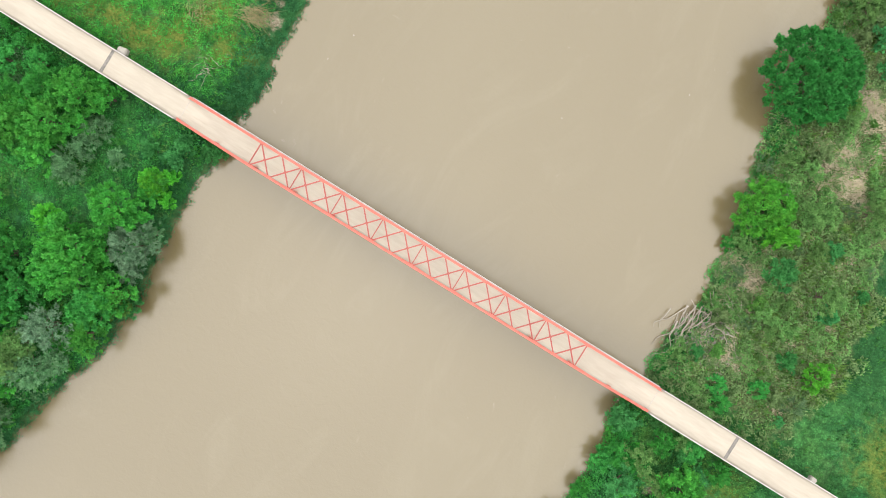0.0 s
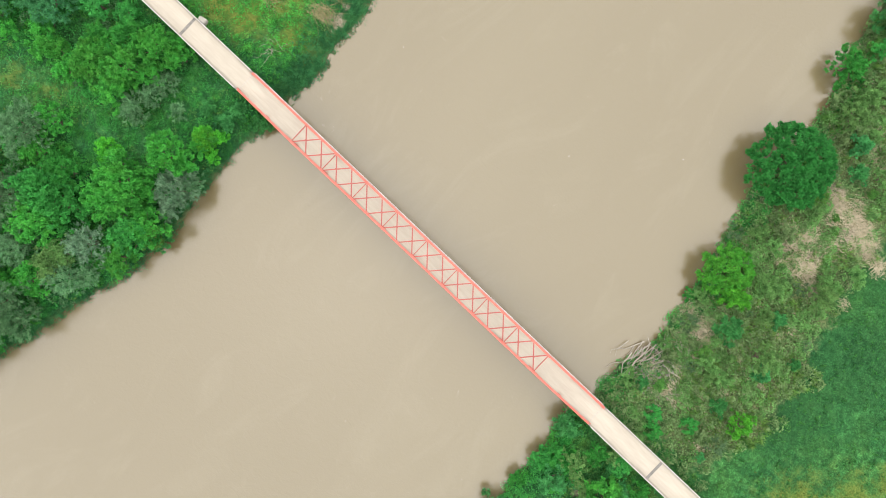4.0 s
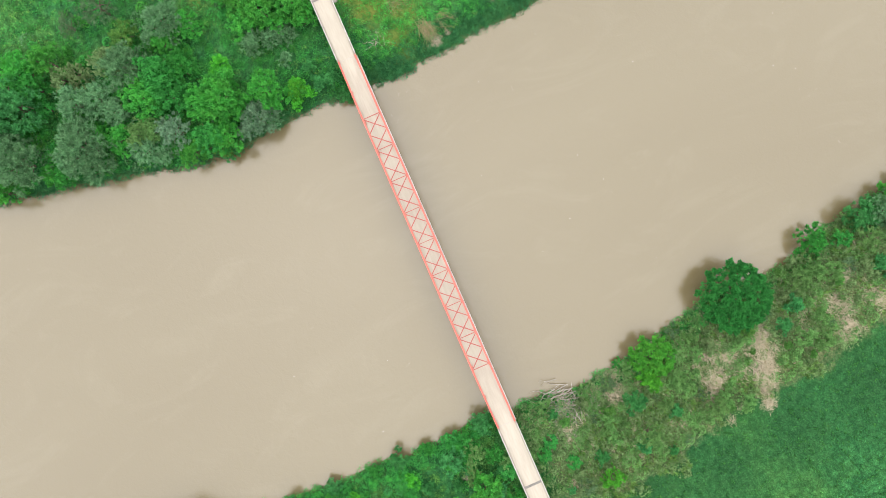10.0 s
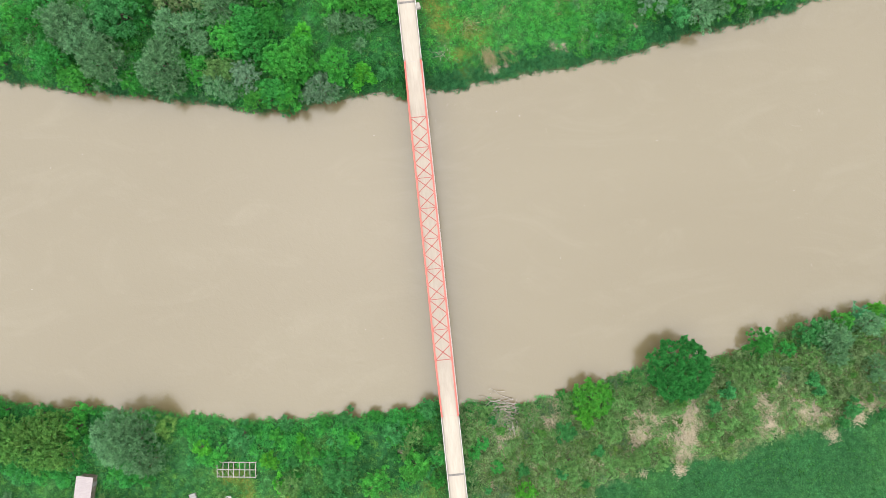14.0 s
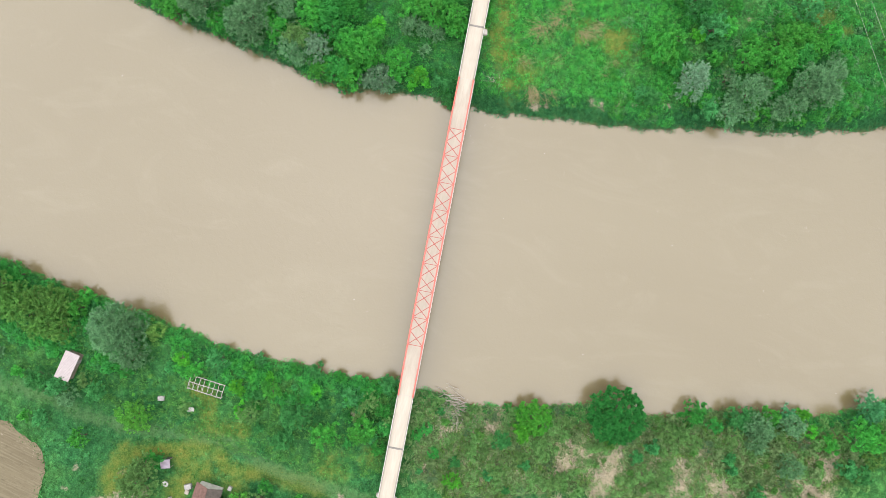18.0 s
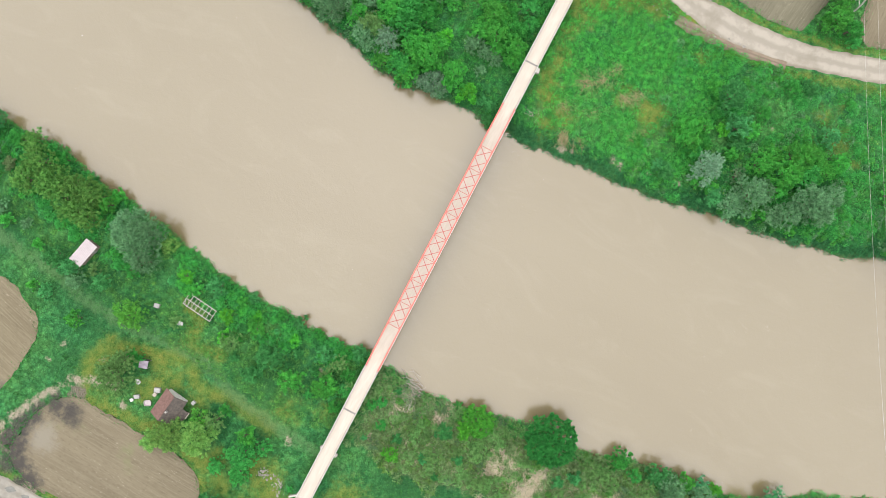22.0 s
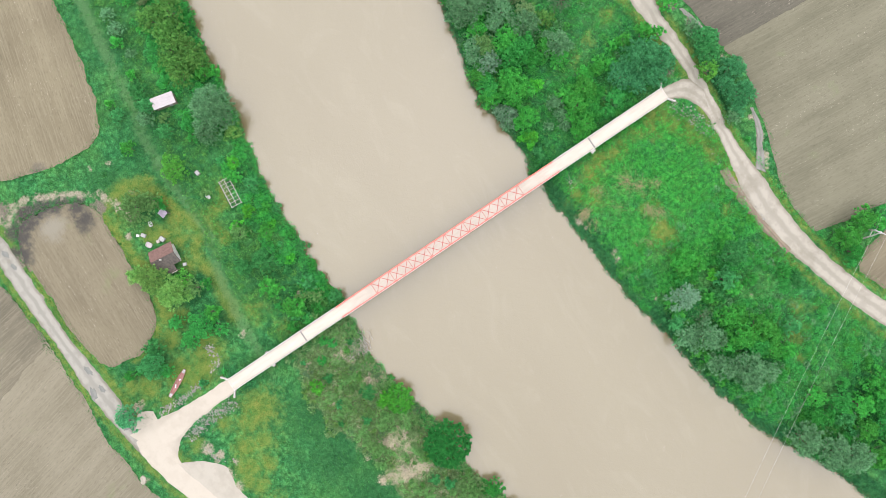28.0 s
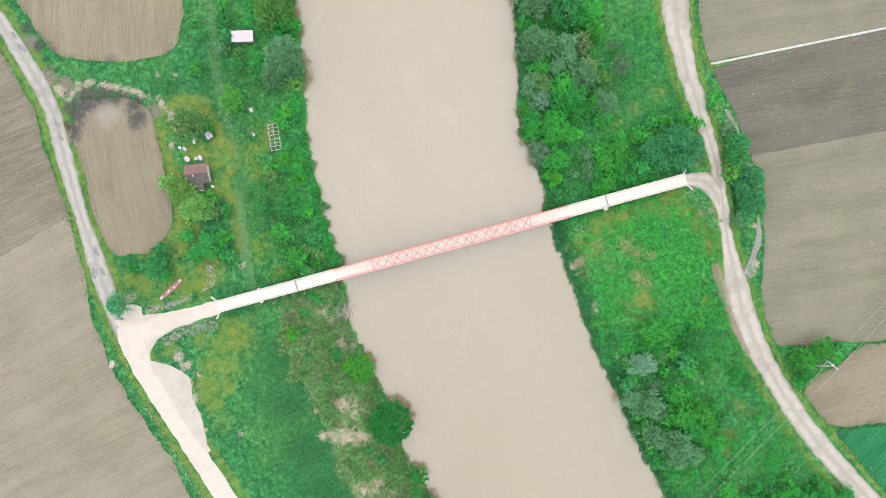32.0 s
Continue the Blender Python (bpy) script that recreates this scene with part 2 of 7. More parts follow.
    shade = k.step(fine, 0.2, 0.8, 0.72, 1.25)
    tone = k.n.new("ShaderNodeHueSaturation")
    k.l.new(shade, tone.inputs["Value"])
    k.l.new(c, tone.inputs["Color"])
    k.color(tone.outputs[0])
    return k.bump(k.op("SUBTRACT", k.op("ADD", fine, mid), k.op("MULTIPLY", leaf, 0.7)), 0.9, 0.25).m


def field_material(name, c1, c2, streak, turn, furrow=0.42, bands=0.6, clods=0.55, stains=()):
    """Tilled soil with furrows along one way, patches of crust and pale clods."""
    k = Mat(name, 0.95, 0.0, 0.15).world_place()
    line = k.mapped((1.0, 0.035, 1), turn)
    rows = k.noise(1.0 / furrow * 1.1, 3, 0.6, line)
    broad = k.noise(0.16, 3, 0.5, k.mapped((1.0, 0.08, 1), turn))
    wide, fine = k.noise(0.05, 4, 0.6), k.noise(4.0, 5, 0.7)
    c = k.mix(k.step(k.op("ADD", k.op("MULTIPLY", wide, 0.5), k.op("MULTIPLY", broad, 0.5)), 0.36, 0.64), c1, c2)
    c = k.mix(k.op("MULTIPLY", k.step(rows, 0.45, 0.62), bands), c, streak)
    clod = k.op("MULTIPLY", k.step(k.noise(0.9, 6, 0.75), 0.62, 0.74), k.step(broad, 0.45, 0.6))
    c = k.mix(k.op("MULTIPLY", clod, clods), c, (0.36, 0.32, 0.25))
    speck = k.op("MULTIPLY", k.step(k.noise(2.6, 4, 0.75, k.mapped((1.0, 0.45, 1), turn)), 0.60, 0.68), k.step(k.noise(0.22, 4, 0.6, k.mapped((1.0, 0.2, 1), turn)), 0.42, 0.60))
    c = k.mix(k.op("MULTIPLY", speck, clods), c, (0.34, 0.30, 0.24))
    c = k.mix(k.op("MULTIPLY", k.step(k.noise(2.2, 5, 0.75, k.mapped((1.0, 0.3, 1), turn)), 0.5, 0.72), 0.5), c, tuple(0.55 * v for v in c1))
    green = k.op("MULTIPLY", k.step(k.noise(0.10, 4, 0.6), 0.62, 0.75), 0.25)
    c = k.mix(green, c, (0.10, 0.14, 0.05))
    if stains:
        blot = k.op("MULTIPLY", k.op("SUBTRACT", k.noise(0.35, 6, 0.7), 0.5), 2.4)
        for sx, sy, rad, tint in stains:
            far = k.n.new("ShaderNodeVectorMath")
            far.operation = "DISTANCE"
            k.l.new(k.co, far.inputs[0])
            far.inputs[1].default_value = (sx, sy, 0.06)
            near = k.op("ADD", k.op("SUBTRACT", 1.0, k.op("DIVIDE", far.outputs["Value"], rad)), blot)
            edge = k.op("MULTIPLY", k.step(near, -0.15, 0.85), k.step(far.outputs["Value"], rad * 1.5, rad * 0.7))
            c = k.mix(k.op("MULTIPLY", edge, 0.85), c, tint)
    k.color(c)
    return k.bump(k.op("ADD", rows, k.op("MULTIPLY", fine, 0.5)), 0.8, 0.12).m


def gravel_material(name, pale, worn, side):
    """A gravel road: pale wheel tracks, greyer crown and verges. The across value runs 0 to 1 over the road."""
    k = Mat(name, 0.95, 0.0, 0.15).world_place()
    fine, mid, wide = k.noise(5.0, 5, 0.7), k.noise(0.7, 4, 0.6), k.noise(0.3, 5, 0.65)
    a = k.op("ADD", k.attr("across"), k.op("MULTIPLY", k.op("SUBTRACT", k.op("ADD", k.op("MULTIPLY", k.noise(0.12, 3, 0.6), 0.7), k.op("MULTIPLY", mid, 0.3)), 0.5), 0.34))
    off = k.op("ABSOLUTE", k.op("SUBTRACT", a, 0.5), 0.0)
    c = k.mix(k.step(off, 0.04, 0.16), worn, pale)
    c = k.mix(k.step(off, 0.30, 0.46), c, side)
    c = k.mix(k.op("MULTIPLY", k.step(wide, 0.45, 0.62), 0.75), c, worn)
    c = k.mix(k.op("MULTIPLY", k.step(k.noise(0.11, 5, 0.7), 0.5, 0.66), 0.5), c, side)
    c = k.mix(k.op("MULTIPLY", k.step(fine, 0.55, 0.75), 0.25), c, (0.30, 0.27, 0.22))
    k.color(c)
    return k.bump(k.op("ADD", fine, mid), 0.5, 0.05).m


def deck_material():
    k = Mat("deck_concrete", 0.85, 0.0, 0.25).world_place()
    fine, mid, wide = k.noise(9.0, 5, 0.7), k.noise(1.1, 6, 0.7, k.mapped((0.22, 1.5, 1))), k.noise(0.9, 5, 0.65, k.mapped((0.16, 1.6, 1)))
    split = k.n.new("ShaderNodeSeparateXYZ")
    k.l.new(k.co, split.inputs[0])
    side = k.op("ADD", k.op("ABSOLUTE", split.outputs[1], 0.0), k.op("MULTIPLY", k.op("SUBTRACT", wide, 0.5), 1.1))
    c = k.mix(k.step(mid, 0.3, 0.7), (0.336, 0.302, 0.252), (0.390, 0.353, 0.298))
    c = k.mix(k.op("MULTIPLY", k.step(side, 1.32, 1.62), 0.5), c, (0.172, 0.156, 0.127))
    c = k.mix(k.op("MULTIPLY", k.step(wide, 0.58, 0.74), 0.3), c, (0.235, 0.212, 0.172))
    k.color(c)
    return k.bump(fine, 0.25, 0.02).m


WATER, GROUND, DECK = water_material(), ground_material(), deck_material()
ROAD_WEST = gravel_material("gravel_west", (0.318, 0.284, 0.234), (0.300, 0.266, 0.218), (0.262, 0.230, 0.186))
ROAD_EAST = gravel_material("gravel_east", (0.258, 0.236, 0.196), (0.204, 0.186, 0.152), (0.156, 0.140, 0.108))
ROAD_OLD = gravel_material("gravel_old", (0.224, 0.212, 0.183), (0.176, 0.167, 0.144), (0.130, 0.119, 0.092))
ROAD_GREY = gravel_material("gravel_grey", (0.276, 0.252, 0.210), (0.246, 0.224, 0.186), (0.222, 0.200, 0.162))


# ---- mesh helpers ----
def mesh_of(name, verts, faces, material, smooth=False):
    """A mesh from arrays of corners and of equal-sided faces."""
    me = bpy.data.meshes.new(name)
    v, f = np.asarray(verts, dtype=np.float32), np.asarray(faces, dtype=np.int32)
    me.vertices.add(len(v))
    me.vertices.foreach_set("co", v.ravel())
    me.loops.add(f.size)
    me.loops.foreach_set("vertex_index", f.ravel())
    me.polygons.add(len(f))
    me.polygons.foreach_set("loop_start", np.arange(0, f.size, f.shape[1], dtype=np.int32))
    me.polygons.foreach_set("use_smooth", np.full(len(f), smooth))
    me.update(calc_edges=True)
    me.validate()
    me.materials.append(material)
    return me


def part(name, bm, material, parent=None, label=""):
    me = bpy.data.meshes.new(name)
    bm.to_mesh(me)
    bm.free()
    me.materials.append(material)
    return tagged(child(name, me, parent), label)


def child(name, me, parent=None, m=None):
    ob = new(name, me)
    ob.parent = parent
    if m is not None:
        ob.matrix_basis = m
    return ob


def bar(bm, a, b, w, h=None, bevel=0.0):
    """A square bar from a to b, w wide and h high."""
    a, b = Vector(a), Vector(b)
    h = h or w
    d = b - a
    side = d.cross(Vector((0, 0, 1)))
    side = side.normalized() if side.length > 1e-4 else Vector((1, 0, 0))
    up = side.cross(d).normalized()
    ring = []
    for p in (a, b):
        ring.append([bm.verts.new(p + side * (sx * w / 2) + up * (sz * h / 2)) for sx, sz in ((-1, -1), (1, -1), (1, 1), (-1, 1))])
    for i in range(4):
        j = (i + 1) % 4
        bm.faces.new((ring[0][i], ring[0][j], ring[1][j], ring[1][i]))
    bm.faces.new(ring[0][::-1])
    bm.faces.new(ring[1])
    if bevel:
        bmesh.ops.bevel(bm, geom=bm.edges[:], offset=bevel, segments=1, affect="EDGES")
    return bm


def box(size, at=(0, 0, 0), bevel=0.0, turn=0.0):
    bm = bmesh.new()
    bmesh.ops.create_cube(bm, size=1, matrix=pose(*at, 0, 0, turn) @ Matrix.Diagonal((*size, 1)))
    if bevel:
        bmesh.ops.bevel(bm, geom=bm.edges[:], offset=bevel, segments=2, affect="EDGES")
    return bm


def tube(bm, pts, radii, sides=7):
    """A tapered limb along points."""
    rings = []
    for i, p in enumerate(pts):
        p = Vector(p)
        d = (Vector(pts[min(i + 1, len(pts) - 1)]) - Vector(pts[max(i - 1, 0)])).normalized()
        u = d.orthogonal().normalized()
        v = d.cross(u)
        rings.append([bm.verts.new(p + (u * math.cos(k * math.tau / sides) + v * math.sin(k * math.tau / sides)) * radii[i]) for k in range(sides)])
    for r0, r1 in zip(rings, rings[1:]):
        for k in range(sides):
            bm.faces.new((r0[k], r0[(k + 1) % sides], r1[(k + 1) % sides], r1[k]))
    bm.faces.new(rings[-1])
    return bm


# ---- plan: banks, roads and land forms ----
BANK_Y = [-400, -150, -112, -103, -92, -72, -57, -48, -38, -30, -22, -13, -3, 6, 13, 22, 33, 45, 59, 73, 84, 95, 110, 121, 160, 400]
BANK_W = [40, 2, -13.4, -21, -23.8, -26.6, -30.8, -30, -32, -34, -35.4, -36.3, -34.9, -34, -35.3, -35, -34.6, -33.2, -30.8, -28, -27.2, -24.2, -24.4, -22.6, -13, 40]
BANK_E = [120, 66, 53, 48.5, 42.4, 38.4, 36.6, 34.2, 33.4, 32.4, 31.8, 31.2, 30.8, 31, 31.2, 30.4, 30.2, 33.2, 36.8, 38.8, 42, 45, 51, 56, 72, 150]
ROAD_W_SIDES = ([(-173, 248), (-131.5, 134), (-116.0, 101), (-110.1, 79.8), (-107.9, 70.2), (-108.3, 61.5), (-108.3, 52.6), (-108.0, 43.6), (-107.3, 34.6), (-107.6, 25.8), (-107.3, 16.8), (-105.9, 7.4), (-104.3, -2.0), (-102.8, -11.4), (-100.1, -21.2), (-96.9, -31.2), (-93.6, -41.3), (-91.5, -48.2), (-75.5, -101), (-43, -212)],
                [(-166, 250), (-125.5, 133), (-110.4, 99.5), (-103.8, 77.6), (-102.7, 68.3), (-102.8, 59.5), (-102.8, 50.7), (-103.2, 42.0), (-102.9, 33.0), (-101.3, 23.5), (-101.0, 14.6), (-100.0, 5.4), (-98.1, -4.2), (-95.7, -13.9), (-93.3, -23.6), (-90.5, -33.5), (-86.4, -43.8), (-84.2, -50.8), (-68.5, -99), (-36, -208)])
ROAD_E_SIDES = ([(115, 221), (92, 110), (80.5, 62), (78.4, 48.2), (78.3, 38.6), (78.2, 29.8), (78.8, 20.8), (79.5, 11.8), (79.7, 3.9), (79.2, -5.7), (77.8, -14.0), (77.1, -22.5), (75.5, -30.6), (74.7, -39.2), (75.8, -48.4), (77.3, -57.7), (80.3, -67.6), (83.1, -77.4), (87.1, -87.7), (92.6, -98.4), (98.2, -109.3), (126, -152), (186, -262)],
                [(122, 219), (99, 108), (89.6, 60), (86.6, 46.3), (85.0, 35.9), (84.2, 27.7), (84.0, 19.0), (83.9, 10.3), (83.1, 1.8), (82.3, -6.8), (81.2, -15.2), (81.3, -23.9), (82.6, -33.5), (82.7, -42.0), (83.3, -51.1), (84.8, -60.4), (87.6, -70.2), (91.1, -80.3), (96.1, -90.9), (101.4, -101.6), (107.1, -112.4), (134, -149), (194, -258)])
ROAD_W, ROAD_E = ([((a + c) / 2, (b + d) / 2) for (a, b), (c, d) in zip(*sides)] for sides in (ROAD_W_SIDES, ROAD_E_SIDES))
HALF_W, HALF_E = ([math.hypot(a - c, b - d) / 2 for (a, b), (c, d) in zip(*sides)] for sides in (ROAD_W_SIDES, ROAD_E_SIDES))
WAY_W = [(-71.6, 0), (-76, 0), (-80, -0.2), (-87, -0.6), (-93.8, -1.3), (-100.5, -2.6)]
WAY_E = [(71.6, 0), (75, -0.6), (77.6, -2.4), (79.3, -6), (79.2, -11)]
TRACK = [(-46, 125), (-51.4, 90), (-52.4, 79.6), (-55.1, 69.8), (-55.5, 57.6), (-54.4, 48.5), (-54.6, 37.9), (-58.6, 26.7), (-60.5, 16.6), (-61.1, 8), (-62, -6), (-60, -30)]
RAMP_W = ([(-71.0, 2.0), (-78.3, 2.0), (-86.9, 2.3), (-95.2, 3.6), (-101.0, 4.5), (-104.2, 4.9)],
          [(-71.0, -2.1), (-79.5, -2.5), (-87.7, -3.1), (-92.9, -4.9), (-96.1, -7.9), (-96.4, -10.8), (-94.8, -14.3)])
APRON = ([(-99.5, -8.6), (-98.4, -15.7), (-95.8, -24.9), (-93.4, -34.0), (-90.4, -42.8)],
         [(-95.6, -10.6), (-89.8, -14.4), (-86.5, -17.6), (-87.6, -24.7), (-86.6, -28.7), (-86.8, -35.7), (-86.5, -41.3)])
JUNCTION = [(-79, 2), (-96, 4), (-104, 5), (-104, -4), (-90, -45), (-86.4, -41), (-86.2, -18), (-90, -13.4), (-94.6, -9.6), (-92, -4.6), (-79, -2.2)]
WATER_Z, DECK_Z = -2.0, 3.3


def bank_distance(x, y):
    """Metres inland of the nearer water's edge (negative over the river)."""
    wob = 0.7 * np.sin(y * 0.37 + 1.3) * np.sin(y * 0.173) + 0.35 * np.sin(y * 0.91 + 0.5 + 0.2 * x) * np.sin(y * 0.29 + 2) + 0.25 * np.sin(y * 2.3 + 0.7 * x) * np.sin(y * 0.61)
    return np.maximum(np.interp(y, BANK_Y, BANK_W) - x + wob, x - np.interp(y, BANK_Y, BANK_E) + 0.7 * wob)


def line_distance(x, y, line):
    """Distance to a line of points, and how far along it, 0 to 1 per piece."""
    best, where = np.full(np.shape(x), 1e9), np.zeros(np.shape(x))
    for i, ((ax, ay), (bx, by)) in enumerate(zip(line, line[1:])):
        dx, dy = bx - ax, by - ay
        u = np.clip(((x - ax) * dx + (y - ay) * dy) / (dx * dx + dy * dy), 0, 1)
        d = np.hypot(x - ax - u * dx, y - ay - u * dy)
        where = np.where(d < best, i + u, where)
        best = np.minimum(best, d)
    return best, where


def off_road(x, y, line, half):
    """Metres beyond the edge of a road whose half width changes along it."""
    d, u = line_distance(x, y, line)
    return d - np.interp(u, np.arange(len(half)), half)


def smooth(x):
    x = np.clip(x, 0, 1)
    return x * x * (3 - 2 * x)


def ripple(x, y):
    return 0.5 * np.sin(x * 0.31 + 1.7 * np.sin(y * 0.13)) * np.sin(y * 0.27 + 1.3 * np.sin(x * 0.17)) + 0.3 * np.sin(x * 0.83 + y * 0.41) * np.sin(y * 0.77 - x * 0.35)


def height(x, y):
    x, y = np.asarray(x, dtype=float), np.asarray(y, dtype=float)
    d = bank_distance(x, y)
    h = np.where(d < 0, WATER_Z + np.maximum(d * 0.3, -4), WATER_Z + 2.0 * smooth((d + 0.3) / 5.5))
    h = h + 0.35 * ripple(x, y) * smooth((d - 1) / 4) * (1 - smooth((d - 26) / 12))
    dw, _ = line_distance(x, y, WAY_W)
    crest = 1.0 + 2.15 * smooth((x + 101) / 27)
    h = np.maximum(h, crest - np.maximum(dw - 2.7, 0) * 0.75 - 0.12)
    de, _ = line_distance(x, y, WAY_E)
    h = np.maximum(h, 3.1 - np.maximum(de - 2.7, 0) * 0.75)
    h = np.maximum(h, (0.35 + 2.7 * np.exp(-((y + 3) / 26.0) ** 2)) - np.maximum(off_road(x, y, ROAD_E, HALF_E) - 0.4, 0) * 0.6)
    return np.maximum(h, (0.25 + 0.8 * np.exp(-((y + 2) / 16.0) ** 2)) - np.maximum(off_road(x, y, ROAD_W, HALF_W) - 0.4, 0) * 0.5)


def z_at(x, y):
    return float(height(np.array([x]), np.array([y]))[0])


def inside(x, y, poly):
    hit = np.zeros(np.shape(x), dtype=bool)
    for (ax, ay), (bx, by) in zip(poly, poly[1:] + poly[:1]):
        cut = (ay > y) != (by > y)
        hit ^= cut & (x < (bx - ax) * (y - ay) / (by - ay + 1e-9) + ax)
    return hit


def patchy(x, y, f=0.16):
    return 0.5 + 0.5 * np.sin(x * f + 2.1 * np.sin(y * f * 0.7 + 1)) * np.sin(y * f * 1.15 + 1.9 * np.sin(x * f * 0.6))


FIELDS = {
    "upper": [(-150, 230), (-39.6, 210.6), (-54.0, 117.5), (-57.4, 96.6), (-59.9, 86.8), (-63.5, 80.1), (-68.4, 77.6), (-73.7, 77.6), (-79.8, 78.3), (-86.2, 80.3), (-98.1, 84.5), (-101.2, 88.3), (-103.9, 95.5), (-106.5, 104), (-118, 135)],
    "middle": [(-102.2, 60.5), (-101.6, 51.3), (-101.8, 37.9), (-100.4, 25.5), (-98.1, 22.4), (-89.6, 21.1), (-82.1, 24.7), (-78.8, 27.9), (-78.2, 33.1), (-77.1, 48.6), (-76.9, 59.2), (-77.5, 63.9), (-82.0, 67.2), (-88.2, 70.0), (-96.3, 71.1), (-100.1, 67.5)],
    "outer_north": [(-119.5, 104), (-112.9, 80.4), (-110.8, 72), (-110.8, 60.7), (-110.2, 54.2), (-109.6, 47.8), (-109.6, 37.6), (-130.2, 32.4), (-300, -12), (-300, 200), (-160, 200)],
    "outer_south": [(-109.5, 39.5), (-109.4, 28.2), (-109.3, 21.0), (-110.0, 14.2), (-110.4, 8.1), (-110.1, 0.0), (-108.6, -9.4), (-106.4, -19.1), (-102.4, -29.4), (-99.3, -39.5), (-97.4, -46.3), (-94, -62), (-81, -110), (-300, -110), (-300, -10), (-130.2, 34.6)],
    "east_north": [(93.6, 62), (89.4, 46), (88.6, 37.2), (88.6, 32.2), (108.7, 30.5), (142, 28.2), (330, 15.8), (330, 120), (110, 120), (100, 90)],
    "east_dark": [(88.9, 30.2), (89.9, 25.2), (92.1, 16.4), (93.0, 9.1), (92.9, 1.7), (106.7, 0.6), (135.4, -1.7), (330, -17), (330, 15.2), (142.5, 27.6), (96, 30.4)],
    "east_tan": [(92.8, 1.9), (94.9, -3.6), (94.6, -10.8), (92.2, -17.1), (91.6, -22), (89.9, -26.9), (87.8, -33.3), (85.9, -37.8), (85.0, -46.3), (85.9, -55.3), (94.9, -57.5), (103.3, -58.6), (110.4, -60.9), (119, -62.4), (330, -118), (330, -16.5), (135.4, -1.3), (106.7, 1.0)],
    "east_brown": [(89.9, -69.1), (100.7, -66.1), (107.0, -63.1), (111.1, -61.6), (119, -63.0), (330, -118.6), (330, -160), (112, -86.4), (105.7, -85.2), (96.0, -84.0), (92.2, -77.0)],
    "east_crop": [(96.6, -84.8), (105.7, -85.9), (112, -87.2), (330, -161), (330, -300), (196, -257), (136, -148), (108.5, -112), (98.6, -91.0)],
}


def axis(lo, hi, step):
    """Even steps in the middle, growing ones out to the horizon."""
    inner = np.arange(lo, hi + step / 2, step)
    grow = np.cumsum(step * 1.28 ** np.arange(1, 27))
    return np.concatenate([lo - grow[::-1], inner, hi + grow])


def spots(x, y, rows):
    """Soft round patches: x, y, radius, strength."""
    out = np.zeros(np.shape(x))
    for px, py, r, k in rows:
        out = np.maximum(out, k * np.exp(-(((x - px) ** 2 + (y - py) ** 2) / (r * r))))
    return out


DRY = [(43.5, -7, 3.6, 1), (46.2, -6, 3, 1), (41, -14, 3, 0.7), (50.4, -32, 4, 1), (52, -24, 4, 0.7), (37, -12, 3, 0.7), (67, -4, 5, 0.8), (72, -12, 4, 0.7), (65, -1.8, 3, 0.6),
       (-73, 11, 5, 0.9), (-82, 10, 5, 0.9), (-75, -16, 7, 0.35)]
DRY3 = [(-78, 9, 7, 0.6), (50, -5.2, 3, 0.8), (55, -5, 3, 0.75), (60, -4.6, 3, 0.75), (65, -5.5, 3.4, 0.8), (69.5, -9, 3, 0.85), (73, -15, 2.6, 0.85), (74.4, -22, 2.4, 0.8)]
DRY2 = [(-70, -10, 6, 0.9), (-82, -22, 5, 0.8), (-77, 30, 3, 0.9), (-74, 24, 3, 0.8), (-80, 20, 4, 0.8), (-76, 50, 3, 0.8), (-52, 5, 3, 0.6), (-56, 14, 4, 0.7), (66, -76, 4, 0.8), (70, -70, 3, 0.7), (62, -72, 3, 0.7),
        (76, -30, 3, 0.8), (-72, 56, 4, 0.6), (85, 40, 4, 0.6), (90, 33, 3, 0.9), (91, -52, 3, 0.5)]
DRY4 = [(-66.3, 60, 3.4, 0.8), (-70.8, 61.3, 3, 0.8), (-61.4, 60.3, 3, 0.8), (-77.3, 49.3, 2.6, 0.9), (-75.9, 44, 2.6, 0.9), (-59.4, 46.8, 3.4, 1), (-62.3, 42, 3, 1), (-66.6, 47.2, 3, 0.8), (-77.1, 26.6, 3, 1),
        (-82.2, 24.4, 2.6, 1), (-89.7, 21, 2.4, 0.8), (-63.6, 34.3, 3, 0.8), (-76.9, 57, 2.6, 0.9), (-90.8, 5.7, 3, 0.7), (-92.7, 12.4, 4, 0.9), (-96.4, 15, 3, 0.8), (-76.3, 7.9, 4, 1), (-80.4, 6.5, 3, 0.9), (-84, 11, 4, 0.8), (-72, 14, 3, 0.8)]
DRY6 = [(52.5, -31.5, 3.4, 1), (48.3, -5.0, 2.6, 1), (44.0, -7.0, 2.6, 1), (55.1, -5.7, 2.4, 0.8), (40.5, -12.0, 2.2, 0.8), (37.7, -10.1, 2.2, 0.8), (52.2, -33.8, 2.6, 1), (51.2, -29.1, 1.9, 0.9), (73.4, -11.3, 2, 0.9), (74.6, -17.9, 2, 0.9), (69.3, -36.4, 1.9, 0.8),
        (68.9, -76.1, 1.8, 0.9), (63.3, -82.0, 1.6, 0.9), (80.1, -84.5, 1.4, 0.9), (74.5, -72.8, 1.6, 0.7), (68.8, -7.0, 2.2, 0.8), (72.1, 27.1, 3, 0.6), (63.9, 23.9, 3, 0.5), (58, 22, 3, 0.4)]
